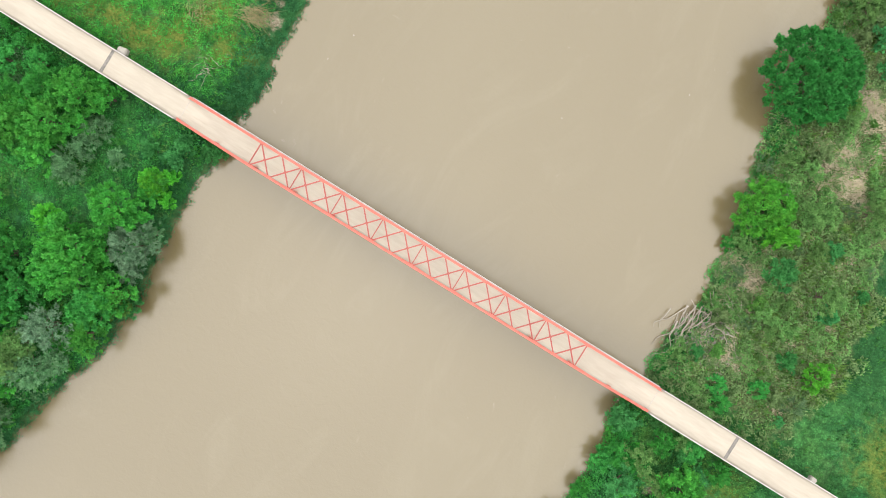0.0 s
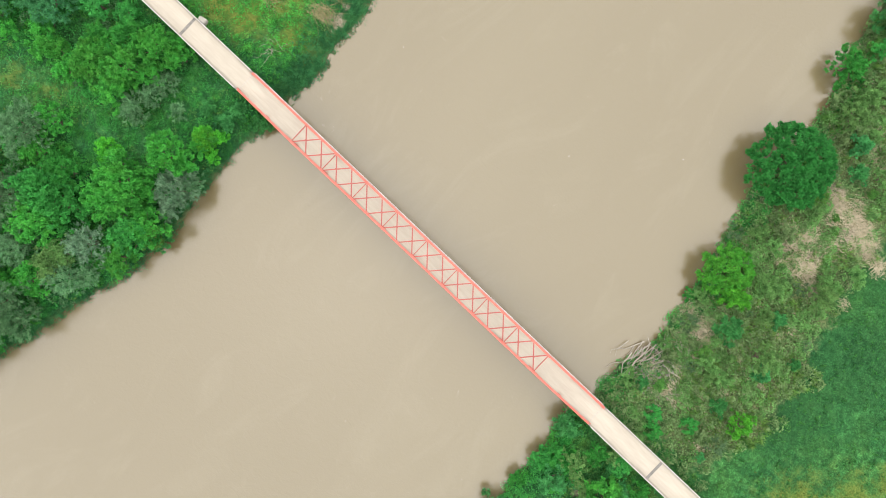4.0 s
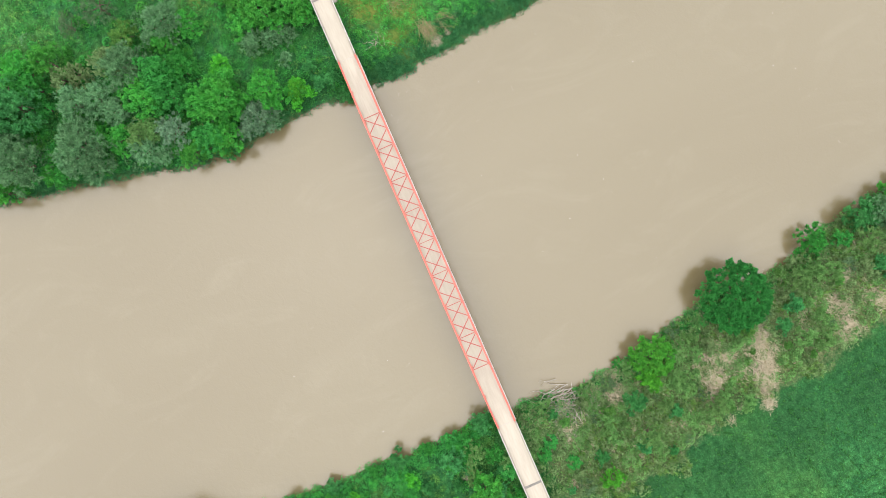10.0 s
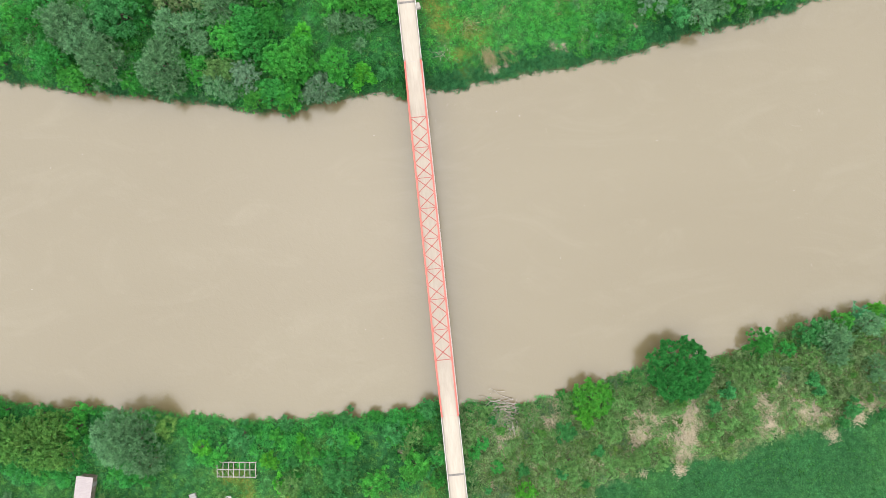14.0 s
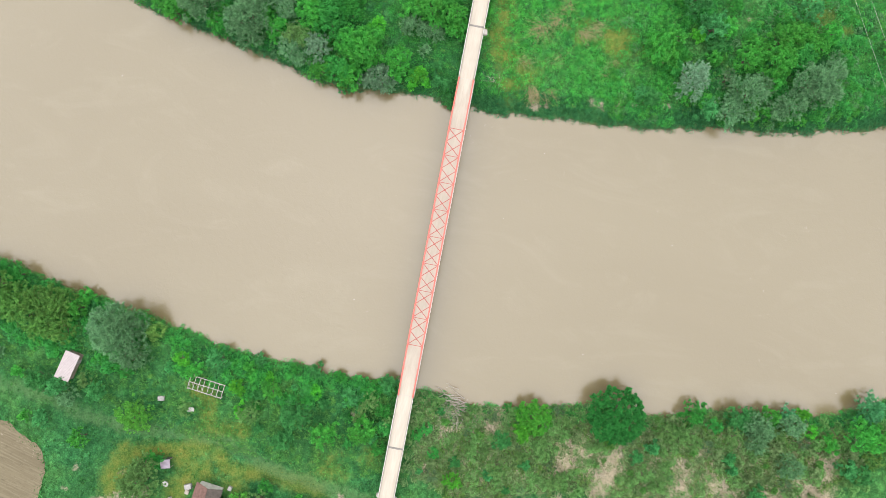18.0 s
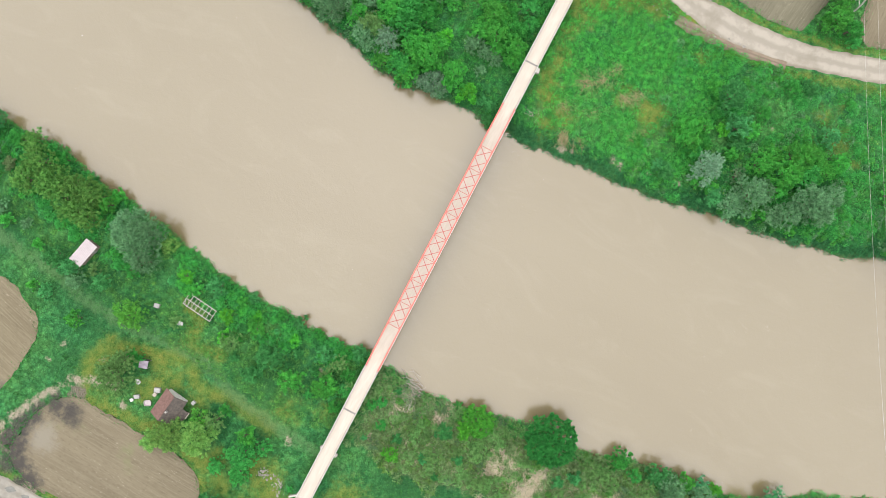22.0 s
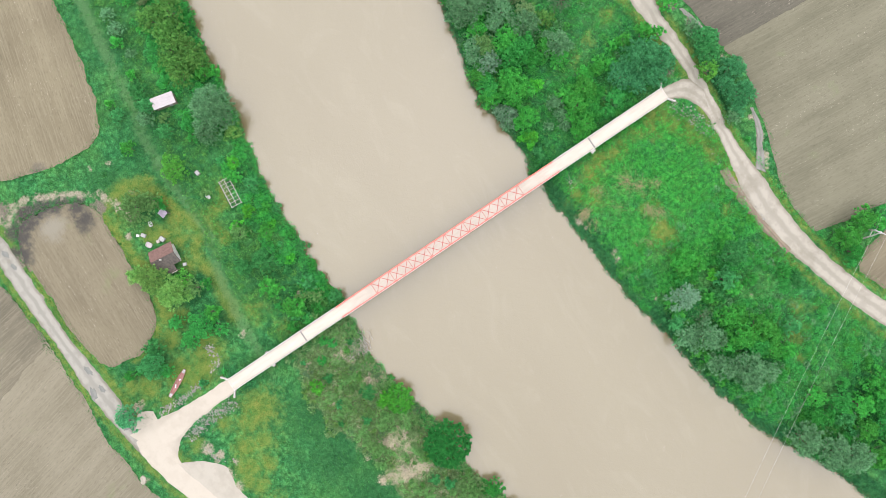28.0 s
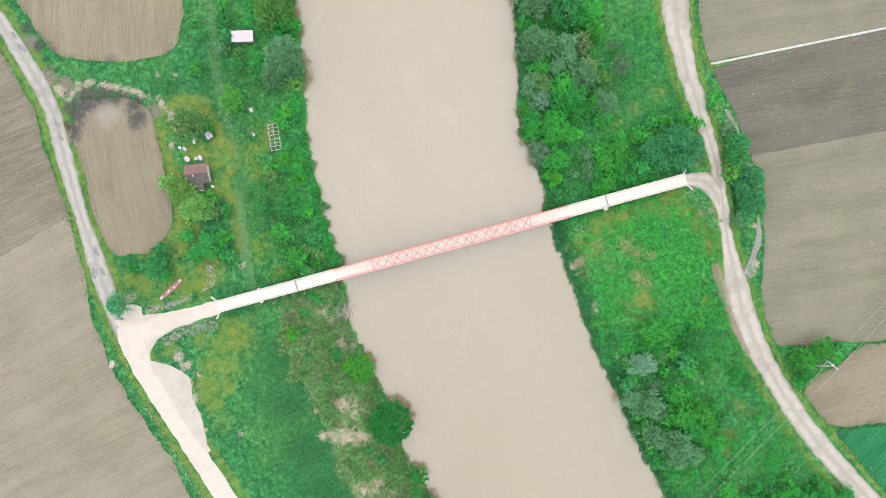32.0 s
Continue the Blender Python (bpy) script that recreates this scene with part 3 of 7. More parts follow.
DRY5 = [(-90.4, -8.3, 2.6, 0.8), (-74.6, -11.2, 4, 0.8), (-80.5, -8, 3, 0.7), (-84.2, -25.5, 2.6, 0.9), (-76.6, -23.8, 3, 0.8), (-79.6, -16.8, 3.6, 0.9), (-81.9, -28.5, 3, 0.8), (-73.9, -18, 3.4, 0.8), (-80, -34, 3, 0.5), (47.2, -5.4, 3, 0.9), (52.3, -6.3, 2.6, 0.9),
        (36.4, -9.6, 3, 0.9), (41.4, -11.8, 2.6, 0.8), (64.3, -6.5, 3, 0.8), (70.6, -8.3, 3, 0.9), (72.8, -14.9, 2.8, 0.9), (74.2, -20, 2.6, 0.9), (51.2, -31.6, 3.2, 1), (70, -37.8, 3, 0.7), (50.3, -38.5, 2.6, 0.7)]
PALE_BANK = [(36.9, -28.7, 1.2, 1), (36.5, -31.0, 1.4, 1), (37.6, -34.7, 1.3, 1), (38.0, -38.3, 1.2, 1), (39.1, -45.7, 1.4, 1), (33.6, -16.3, 1.4, 1), (35.2, -15.3, 1.2, 1), (33.9, -18.8, 0.9, 1), (-86.2, -14.6, 1.6, 1), (-83.9, -18.6, 1.2, 1), (-87.6, -20.5, 2.4, 1), (-86.6, -25, 1.8, 1), (-87.4, -30, 1.5, 1), (-86.8, -35, 1.2, 1), (-97.2, 5.3, 1.8, 1), (-101.8, 75.4, 2.6, 1), (-66.6, 70.6, 1.2, 0.9), (-71.8, 72.4, 1.0, 0.8)]
SAND = [(-43.4, -39.6, 2.7, 1), (-40.0, -39.0, 1.7, 0.9), (-45.9, -46.5, 2.7, 0.9), (-49.4, -46.8, 2.2, 0.9), (-40.0, -49.6, 2.2, 0.9), (-39.6, -20.4, 2.3, 0.8), (-39.8, -64.1, 2.2, 0.9), (-44.5, -64.3, 1.9, 0.8), (-43.7, -74.3, 2.9, 0.9),
        (-43.0, -84.8, 2.6, 0.9), (-41.1, -94.3, 2.9, 0.9), (-34.2, -96.4, 2.6, 0.8), (-46.6, -36.6, 1.5, 0.7), (-36.3, -67.9, 1.3, 0.7), (-43.1, 10.9, 1.2, 0.9), (-45.1, 7.9, 1.0, 0.7), (-73.7, 50.7, 1.4, 1), (-66, 60, 1.6, 0.6), (-38.8, -11.6, 2.6, 0.8), (-37.2, -8.6, 1.8, 0.7)]
SAND2 = [(-62.5, 10, 2.0, 0.8), (-66, 16, 1.8, 0.8), (-88.4, -11, 2.6, 1), (-87.7, -15, 2.2, 0.9), (-76.6, -39, 1.8, 0.9), (-108, -8.6, 1.7, 1), (-98, 9, 2.6, 0.9), (76.5, 4.2, 2.6, 0.9), (92.2, -0.6, 1.3, 1), (84.5, -32, 2.4, 0.9), (86.5, -30, 2.0, 1), (88.6, -25, 1.6, 1),
         (89.6, -19, 1.5, 1), (62, -60, 1.5, 0.7), (73, -56, 1.5, 0.7), (86, -40, 2, 0.8), (-38, 66, 1.6, 0.6)]
SCORCHED = [(-99.5, 69.5, 3.4, 1), (-94, 71.6, 3.6, 1), (-88.6, 71.4, 3.4, 1), (-84, 69, 3, 1), (-79.4, 66.4, 2.6, 0.9), (-102.6, 64.5, 2.2, 1), (-106.4, 96, 2.4, 0.9), (-104, 90, 2.4, 0.9)]
SOIL = [(-102, 62, 3, 1), (-81, 60, 2.4, 0.9), (-104, 80, 4, 0.8), (-100, 76, 4, 0.9), (-95, 71.5, 4, 0.9), (-106, 92, 3, 0.8), (-76, 62, 3, 0.8), (90, 12, 2.5, 0.8), (88, 19, 2, 0.7), (60, -70, 3, 0.6), (80, -26, 3, 0.6)]
GLADE = [(70, 60, 12, 1), (68, 78, 12, 1), (72, 96, 14, 1), (60, -20, 10, 0.3), (66, -28, 8, 0.3), (60, 50, 7, 1), (59, 60, 7, 1), (50, 10, 6, 0.4)]
LUSH = [(-46, 98, 9, 0.8), (-42, 112, 10, 0.8), (-52, 104, 6, 0.7), (-36, 125, 10, 0.8), (-58, -20, 9, 1), (-60, -34, 10, 1), (-58, -48, 11, 1), (-56, -64, 12, 1), (-55, -80, 12, 1), (-52, 70, 7, 0.7), (-60, 62, 6, 0.6), (-70, 66, 6, 0.8), (-50, 20, 6, 0.8), (50, 45, 8, 0.6), (60, 30, 8, 0.5), (40, 12, 7, 0.6)]


TRAILS = [[(-73.5, 61.1), (-68.1, 62.8), (-63.0, 60.9), (-60.1, 55.4), (-58.3, 49.2), (-56.3, 44.3), (-56.7, 39.6), (-60.1, 37.2), (-60.9, 32.8), (-59.6, 28.8), (-60.4, 22.4), (-61.5, 15.6)],
          [(-55.5, 45.7), (-50.9, 42.9), (-45.4, 43.8), (-44.3, 47.5)],
          [(-53.6, 42.6), (-51.8, 38.4), (-51.4, 35.0)],
          [(-76.3, 59.7), (-76.3, 51.6), (-75.7, 44.3), (-74.2, 39.7)],
          [(-68.7, 47.5), (-63.4, 44.9)]]
SANDY = [(-101, 71), (-95.7, 75.5), (-91, 75), (-87.4, 73.3), (-79.8, 68.6), (-74, 65.2), (-71.5, 60), (-70, 54)]


def dryness(x, y):
    """How far the grass has yellowed, 0 to 1."""
    out = np.zeros(np.shape(x))
    for rows in (DRY, DRY2, DRY3, DRY4, DRY5, DRY6):
        out = np.maximum(out, spots(x, y, rows))
    for line in TRAILS:
        out = np.maximum(out, (0.8 + 0.4 * patchy(x, y, 0.4)) * np.exp(-(line_distance(x, y, line)[0] / 2.0) ** 2))
    return np.clip(out, 0, 1)


def make_ground():
    xs, ys = axis(-150, 150, 1.0), axis(-135, 135, 1.0)
    X, Y = np.meshgrid(xs, ys)
    Z = height(X, Y)
    in_field = np.zeros(X.shape, dtype=bool)
    for poly in FIELDS.values():
        in_field |= inside(X, Y, poly)
    Z = np.where(in_field, np.minimum(Z, 0.0), Z)
    n, m = X.shape
    idx = np.arange(n * m).reshape(n, m)
    faces = np.stack([idx[:-1, :-1], idx[:-1, 1:], idx[1:, 1:], idx[1:, :-1]], -1).reshape(-1, 4)
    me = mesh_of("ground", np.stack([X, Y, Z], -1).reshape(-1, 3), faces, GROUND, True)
    d = bank_distance(X, Y)
    dt, _ = line_distance(X, Y, TRACK)
    layers = {
        "dry": np.maximum(dryness(X, Y), 0.75 * np.exp(-((np.minimum(off_road(X, Y, ROAD_W, HALF_W), off_road(X, Y, ROAD_E, HALF_E)) - 0.6) / 1.3) ** 2)),
        "glade": spots(X, Y, GLADE),
        "sand": np.maximum(np.maximum(np.maximum(0.95 * spots(X, Y, SAND), 0.8 * spots(X, Y, SAND2)), 0.85 * spots(X, Y, PALE_BANK)), 0.85 * np.exp(-(line_distance(X, Y, SANDY)[0] / 1.7) ** 2) * (0.6 + 0.4 * patchy(X, Y, 0.5))),
        "soil": spots(X, Y, SOIL),
        "scorched": spots(X, Y, SCORCHED),
        "lush": np.maximum(spots(X, Y, LUSH), 0.5 * (d < 4)),
        "track": np.exp(-(dt / 1.9) ** 2) * (0.6 + 0.4 * patchy(X, Y, 0.2)) * smooth((Y + 12) / 14),
        "rough": (X < 0) * smooth((d - 1) / 3) * (1 - smooth((d - 17) / 6)) * smooth((-2 - Y) / 5) * smooth((Y + 105) / 10) * (0.5 + 0.5 * patchy(X, Y, 0.13)),
        "mud": smooth((0.5 - d) / 1.0),
    }
    for name, v in layers.items():
        a = me.attributes.new(name, "FLOAT", "POINT")
        a.data.foreach_set("value", v.astype(np.float32).ravel())
    tagged(new("ground", me), "grassy river plain with dry and bare patches", "ground", kind="structure")


def make_water():
    ys = np.concatenate([[-2500], np.linspace(-400, 400, 81), [2500]])
    v, f = [], []
    for y in ys:
        v += [(-260 if abs(y) < 401 else -900, y, WATER_Z), (300 if abs(y) < 401 else 900, y, WATER_Z)]
    for i in range(len(ys) - 1):
        f.append((2 * i, 2 * i + 1, 2 * i + 3, 2 * i + 2))
    tagged(new("water", mesh_of("water", v, f, WATER, True)), "muddy brown river water with faint pale swirls", "river", kind="structure")


def along(line, step):
    """Points at even steps on a smoothed line, with the way at each."""
    p = np.array(line, dtype=float)
    s = np.concatenate([[0], np.cumsum(np.hypot(*np.diff(p, axis=0).T))])
    u = np.linspace(0, s[-1], max(2, int(s[-1] / step)))
    q = np.stack([np.interp(u, s, p[:, 0]), np.interp(u, s, p[:, 1])], -1)
    for _ in range(14):
        q[1:-1] = (q[:-2] + 2 * q[1:-1] + q[2:]) / 4
    w = np.gradient(q, axis=0)
    return q, w / np.hypot(w[:, :1], w[:, 1:])


def ribbon(name, line, width, material, label, lift=0.07, rough_edge=0.35, step=1.2, even=False):
    """A road that lies on the ground, with an uneven edge. width: metres, or a function of the step's place."""
    q, w = along(line, step)
    side = np.stack([-w[:, 1], w[:, 0]], -1)
    k = 11
    v, a = [], []
    for i in range(len(q)):
        half = (width(q[i, 0], q[i, 1]) if callable(width) else width) / 2
        for j in range(k):
            u = j / (k - 1) * 2 - 1
            e = half * u + (math.copysign(1, u) * abs(u) ** 6) * rough_edge * (random.random() * 0.7 + noise.noise((q[i, 0] * 0.3, q[i, 1] * 0.3, u * 3)))
            x, y = q[i] + side[i] * e
            v.append((x, y, 0))
            a.append(0.27 if even else j / (k - 1))
    v = np.array(v)
    v[:, 2] = height(v[:, 0], v[:, 1]) + lift
    edge = np.isin(np.arange(len(v)) % k, (0, k - 1))
    v[edge, 2] -= lift + 0.05
    n = len(q)
    idx = np.arange(n * k).reshape(n, k)
    f = np.stack([idx[:-1, 1:], idx[:-1, :-1], idx[1:, :-1], idx[1:, 1:]], -1).reshape(-1, 4)
    me = mesh_of(name, v, f, material, True)
    at = me.attributes.new("across", "FLOAT", "POINT")
    at.data.foreach_set("value", np.array(a, dtype=np.float32))
    return tagged(new(name, me), label, "road", kind="structure")


def resampled(line, n):
    p = np.array(line, dtype=float)
    s = np.concatenate([[0], np.cumsum(np.hypot(*np.diff(p, axis=0).T))])
    u = np.linspace(0, s[-1], n)
    q = np.stack([np.interp(u, s, p[:, 0]), np.interp(u, s, p[:, 1])], -1)
    for _ in range(4):
        q[1:-1] = (q[:-2] + 2 * q[1:-1] + q[2:]) / 4
    return q


def strip(name, sides, material, label, lift=0.07, ragged=0.3, even=False, step=0.9, category="road"):
    """Loose ground between two drawn edges, which lies on the land; its rims sink in and wander a little."""
    n = max(6, int(max(np.hypot(*np.diff(np.array(e, dtype=float), axis=0).T).sum() for e in sides) / step))
    k = 13
    if len(sides[0]) == len(sides[1]):
        knots = np.array([[(a + c) / 2, (b + d) / 2] for (a, b), (c, d) in zip(*sides)])
        u = np.concatenate([[0], np.cumsum(np.hypot(*np.diff(knots, axis=0).T))])
        at = np.linspace(0, u[-1], n)
        left, right = (np.stack([np.interp(at, u, np.array(e, dtype=float)[:, i]) for i in (0, 1)], -1) for e in sides)
        for q in (left, right):
            for _ in range(8):
                q[1:-1] = (q[:-2] + 2 * q[1:-1] + q[2:]) / 4
    else:
        left, right = resampled(sides[0], n), resampled(sides[1], n)
    v, a = [], []
    for p, q in zip(left, right):
        out = (q - p) / (np.hypot(*(q - p)) + 1e-6)
        p = p + out * ragged * (1.4 * noise.noise((p[0] * 0.35, p[1] * 0.35, 2)) + 0.8 * noise.noise((p[0] * 1.3, p[1] * 1.3, 4)))
        q = q + out * ragged * (1.4 * noise.noise((q[0] * 0.35, q[1] * 0.35, 6)) + 0.8 * noise.noise((q[0] * 1.3, q[1] * 1.3, 8)))
        for j in range(k):
            u = j / (k - 1)
            v.append((*(p + (q - p) * u), 0))
            a.append(0.27 if even else u)
    v = np.array(v)
    v[:, 2] = height(v[:, 0], v[:, 1]) + lift
    v[np.isin(np.arange(len(v)) % k, (0, k - 1)), 2] -= lift + 0.05
    idx = np.arange(n * k).reshape(n, k)
    f = np.stack([idx[:-1, 1:], idx[:-1, :-1], idx[1:, :-1], idx[1:, 1:]], -1).reshape(-1, 4)
    normal = np.cross(v[f[0, 1]] - v[f[0, 0]], v[f[0, 2]] - v[f[0, 0]])
    me = mesh_of(name, v, f if normal[2] > 0 else f[:, ::-1], material, True)
    me.attributes.new("across", "FLOAT", "POINT").data.foreach_set("value", np.array(a, dtype=np.float32))
    return tagged(new(name, me), label, category, kind="structure")


def make_field(name, poly, material, label, z=0.05, ragged=1.0):
    """Tilled land with a slightly ragged edge."""
    p = np.array(poly + poly[:1], dtype=float)
    pts = []
    for (ax, ay), (bx, by) in zip(p, p[1:]):
        n = max(1, int(min(math.hypot(bx - ax, by - ay), 120) / 0.8))
        pts += [(ax + (bx - ax) * i / n, ay + (by - ay) * i / n) for i in range(n)]
    q = np.array(pts)
    for _ in range(5):
        q = (np.roll(q, 1, 0) + 2 * q + np.roll(q, -1, 0)) / 4
    q += np.array([[noise.noise((x * 0.16, y * 0.16, 3 + c)) * ragged + noise.noise((x * 0.7, y * 0.7, 5 + c)) * ragged * 0.6 for c in (0, 7)] for x, y in q])
    bm = bmesh.new()
    top = [bm.verts.new((x, y, z)) for x, y in q]
    low = [bm.verts.new((x, y, z - 0.25)) for x, y in q]
    face = bm.faces.new(top)
    for i in range(len(top)):
        j = (i + 1) % len(top)
        bm.faces.new((top[j], top[i], low[i], low[j]))
    bmesh.ops.triangulate(bm, faces=[face])
    bmesh.ops.recalc_face_normals(bm, faces=bm.faces)
    ob = part(name, bm, material)
    return tagged(ob, label, "field", kind="structure")


make_ground()
make_water()
SILT = gravel_material("grey_silt", (0.170, 0.165, 0.150), (0.140, 0.135, 0.120), (0.110, 0.105, 0.085))
BARE_EARTH = gravel_material("bare_earth", (0.17, 0.135, 0.10), (0.13, 0.10, 0.075), (0.15, 0.125, 0.09))
SCORCH, ASHY = (0.034, 0.033, 0.032), (0.165, 0.150, 0.118)
SOIL_TAN = field_material("soil_tan", (0.114, 0.096, 0.062), (0.152, 0.130, 0.085), (0.174, 0.151, 0.102), -15, bands=0.45,
                          stains=((-103.9, 91.3, 3.4, (0.06, 0.055, 0.048)), (-101.5, 87.5, 3.4, (0.06, 0.055, 0.048)), (-96.5, 83, 3.0, (0.075, 0.068, 0.055)), (-90.6, 80.6, 2.6, (0.075, 0.068, 0.055)), (-84.2, 80, 2.6, (0.08, 0.072, 0.058))
                                  ))
SOIL_BROWN = field_material("soil_brown", (0.102, 0.086, 0.057), (0.138, 0.118, 0.079), (0.158, 0.137, 0.094), -3, bands=0.5,
                            stains=((-90, 64.5, 5, ASHY), (-98.9, 67.4, 5.0, SCORCH), (-100.8, 62.5, 4.2, SCORCH), (-94.6, 69.4, 4.0, SCORCH), (-90.5, 70.4, 4.2, SCORCH), (-86, 69, 3.4, SCORCH), (-81, 65.2, 4.2, SCORCH), (-81.4, 60.6, 3.6, SCORCH)))
SOIL_BROWN_EAST = field_material("soil_brown_east", (0.102, 0.086, 0.057), (0.138, 0.118, 0.079), (0.158, 0.137, 0.094), -85, bands=0.5)
SOIL_GREY = field_material("soil_grey", (0.086, 0.077, 0.055), (0.118, 0.105, 0.075), (0.150, 0.131, 0.094), -81)
SOIL_WIDE = field_material("soil_wide", (0.122, 0.108, 0.075), (0.158, 0.140, 0.101), (0.178, 0.158, 0.115), -77, bands=0.4, clods=0.35)
SOIL_DARK = field_material("soil_dark", (0.062, 0.057, 0.044), (0.086, 0.079, 0.060), (0.106, 0.097, 0.074), -95, bands=0.4, clods=0.8)
SOIL_EAST = field_material("soil_east", (0.098, 0.092, 0.062), (0.130, 0.121, 0.084), (0.146, 0.134, 0.096), -96, bands=0.4)
CROP = field_material("green_crop", (0.006, 0.062, 0.022), (0.013, 0.095, 0.034), (0.018, 0.118, 0.042), -60)
make_field("field_upper", FIELDS["upper"], SOIL_TAN, "pale brown tilled field with a rounded grassy corner")
make_field("field_middle", FIELDS["middle"], SOIL_BROWN, "small brown tilled field with dark soil edge")
make_field("field_outer_north", FIELDS["outer_north"], SOIL_GREY, "grey brown tilled field beside the gravel road", 0.065)
make_field("field_outer_south", FIELDS["outer_south"], SOIL_WIDE, "wide pale tan tilled field beside the gravel road")
make_field("field_east_north", FIELDS["east_north"], SOIL_EAST, "greenish brown tilled field", 0.05, 0.3)
make_field("field_east_dark", FIELDS["east_dark"], SOIL_DARK, "dark grey tilled field with pale clods", 0.065, 0.35)
make_field("field_east_tan", FIELDS["east_tan"], SOIL_EAST, "tan field with faint furrows and sparse green", 0.05, 0.35)
make_field("field_east_brown", FIELDS["east_brown"], SOIL_BROWN_EAST, "brown tilled field under the power line", 0.065)
make_field("field_east_crop", FIELDS["east_crop"], CROP, "dense green crop field", 0.10)
strip("road_west", [e[:15] for e in ROAD_W_SIDES], ROAD_OLD, "worn grey gravel road with potholes")
strip("road_west_new", [[(-103.4, 1.5)] + ROAD_W_SIDES[0][12:], [(-100.2, 2.5)] + ROAD_W_SIDES[1][12:]], ROAD_WEST, "road of fresh pale gravel", 0.19, 0.28, True)
strip("road_bridge_west", RAMP_W, ROAD_WEST, "pale gravel ramp that widens into a junction", 0.23, 0.25, True)
strip("gravel_patch", ([(-98.8, 8.0), (-96.7, 7.8), (-95.2, 6.2)], [(-101.8, 4.0), (-98.6, 3.2), (-95.5, 2.6)]), ROAD_WEST, "pale gravel tipped beside the junction", 0.1, 0.3, True)
strip("gravel_apron", APRON, ROAD_GREY, "pale gravel lay-by along the road", 0.15, 0.4, True)
strip("road_east", ROAD_E_SIDES, ROAD_EAST, "gravel track with pale wheel ruts", 0.07, 0.4)
strip("road_bridge_east", ([(71.7, 1.6), (75.6, 1.2), (79.5, 0.1), (81.2, -4.5)], [(71.6, -1.9), (74.7, -3.4), (77.5, -7.3), (77.9, -13.8)]), ROAD_EAST, "worn gravel bend from the bridge to the road", 0.11, 0.3)
strip("ditch", ([(89.3, 17.4), (90.1, 14.4), (90.6, 11.3), (90.9, 8.3)], [(90.4, 17.0), (91.6, 14.3), (92.3, 11.6), (92.1, 8.0)]), SILT, "pale grey silt in a shallow ditch", 0.07, 0.6)
strip("side_track", ([(90.4, -16.5), (89.0, -21.4), (87.0, -25.0), (84.2, -28.5), (81.5, -31.0)], [(91.3, -16.9), (90.9, -22.0), (88.3, -26.4), (86.3, -30.1), (84.0, -34.2)]), SILT, "pale side track that joins the gravel road", 0.09, 0.3)
ribbon("eroded_bank", [(74.2, -26.6), (74.3, -32.8), (74.4, -38.6), (75.0, -44.4), (76.0, -50.2), (76.9, -55.7)], 1.9, BARE_EARTH, "bare brown earth along the road edge", 0.1, 0.6)
ribbon("concrete_path", [(89.1, 31.4), (142, 28), (330, 15.6)], 0.75, CONCRETE, "narrow straight pale concrete path between fields", 0.16, 0.03)

# ---- vegetation ----
LEAF_SHAPE = {"slate": (0.8, 0.24), "moss": (0.45, 0.3), "grey": (0.75, 0.22), "pale": (0.75, 0.22), "willow": (0.95, 0.2), "bare": (0.6, 0.18), "teal": (0.6, 0.3), "dark": (0.62, 0.34), "dome": (0.55, 0.32), "brown": (0.42, 0.26), "olive": (0.5, 0.3)}


def leaves(rng, pos, out, long, wide, droop=0.0):
    """Small pointed leaves at pos that point along out."""
    n = len(pos)
    d = out + rng.normal(0, 0.45, (n, 3))
    d[:, 2] -= droop
    d /= np.linalg.norm(d, axis=1, keepdims=True)
    ref = rng.normal(0, 1, (n, 3))
    s = np.cross(d, ref)
    s /= np.linalg.norm(s, axis=1, keepdims=True)
    flat = np.array([0, 0, 1.0]) - d * d[:, 2:3]
    side = np.cross(d, flat + 0.45 * s)
    side /= np.linalg.norm(side, axis=1, keepdims=True) + 1e-9
    up = np.cross(side, d)
    L = long * rng.uniform(0.65, 1.25, (n, 1))
    B = wide * rng.uniform(0.75, 1.25, (n, 1))
    a = pos + d * L * 0.1 - side * B * 0.85
    b = pos + d * L * 0.25 + side * B * 0.85
    c = pos + d * L - up * L * 0.12
    v = np.stack([a, b, c], 1).reshape(-1, 3)
    f = np.arange(3 * n).reshape(n, 3)
    return v, f


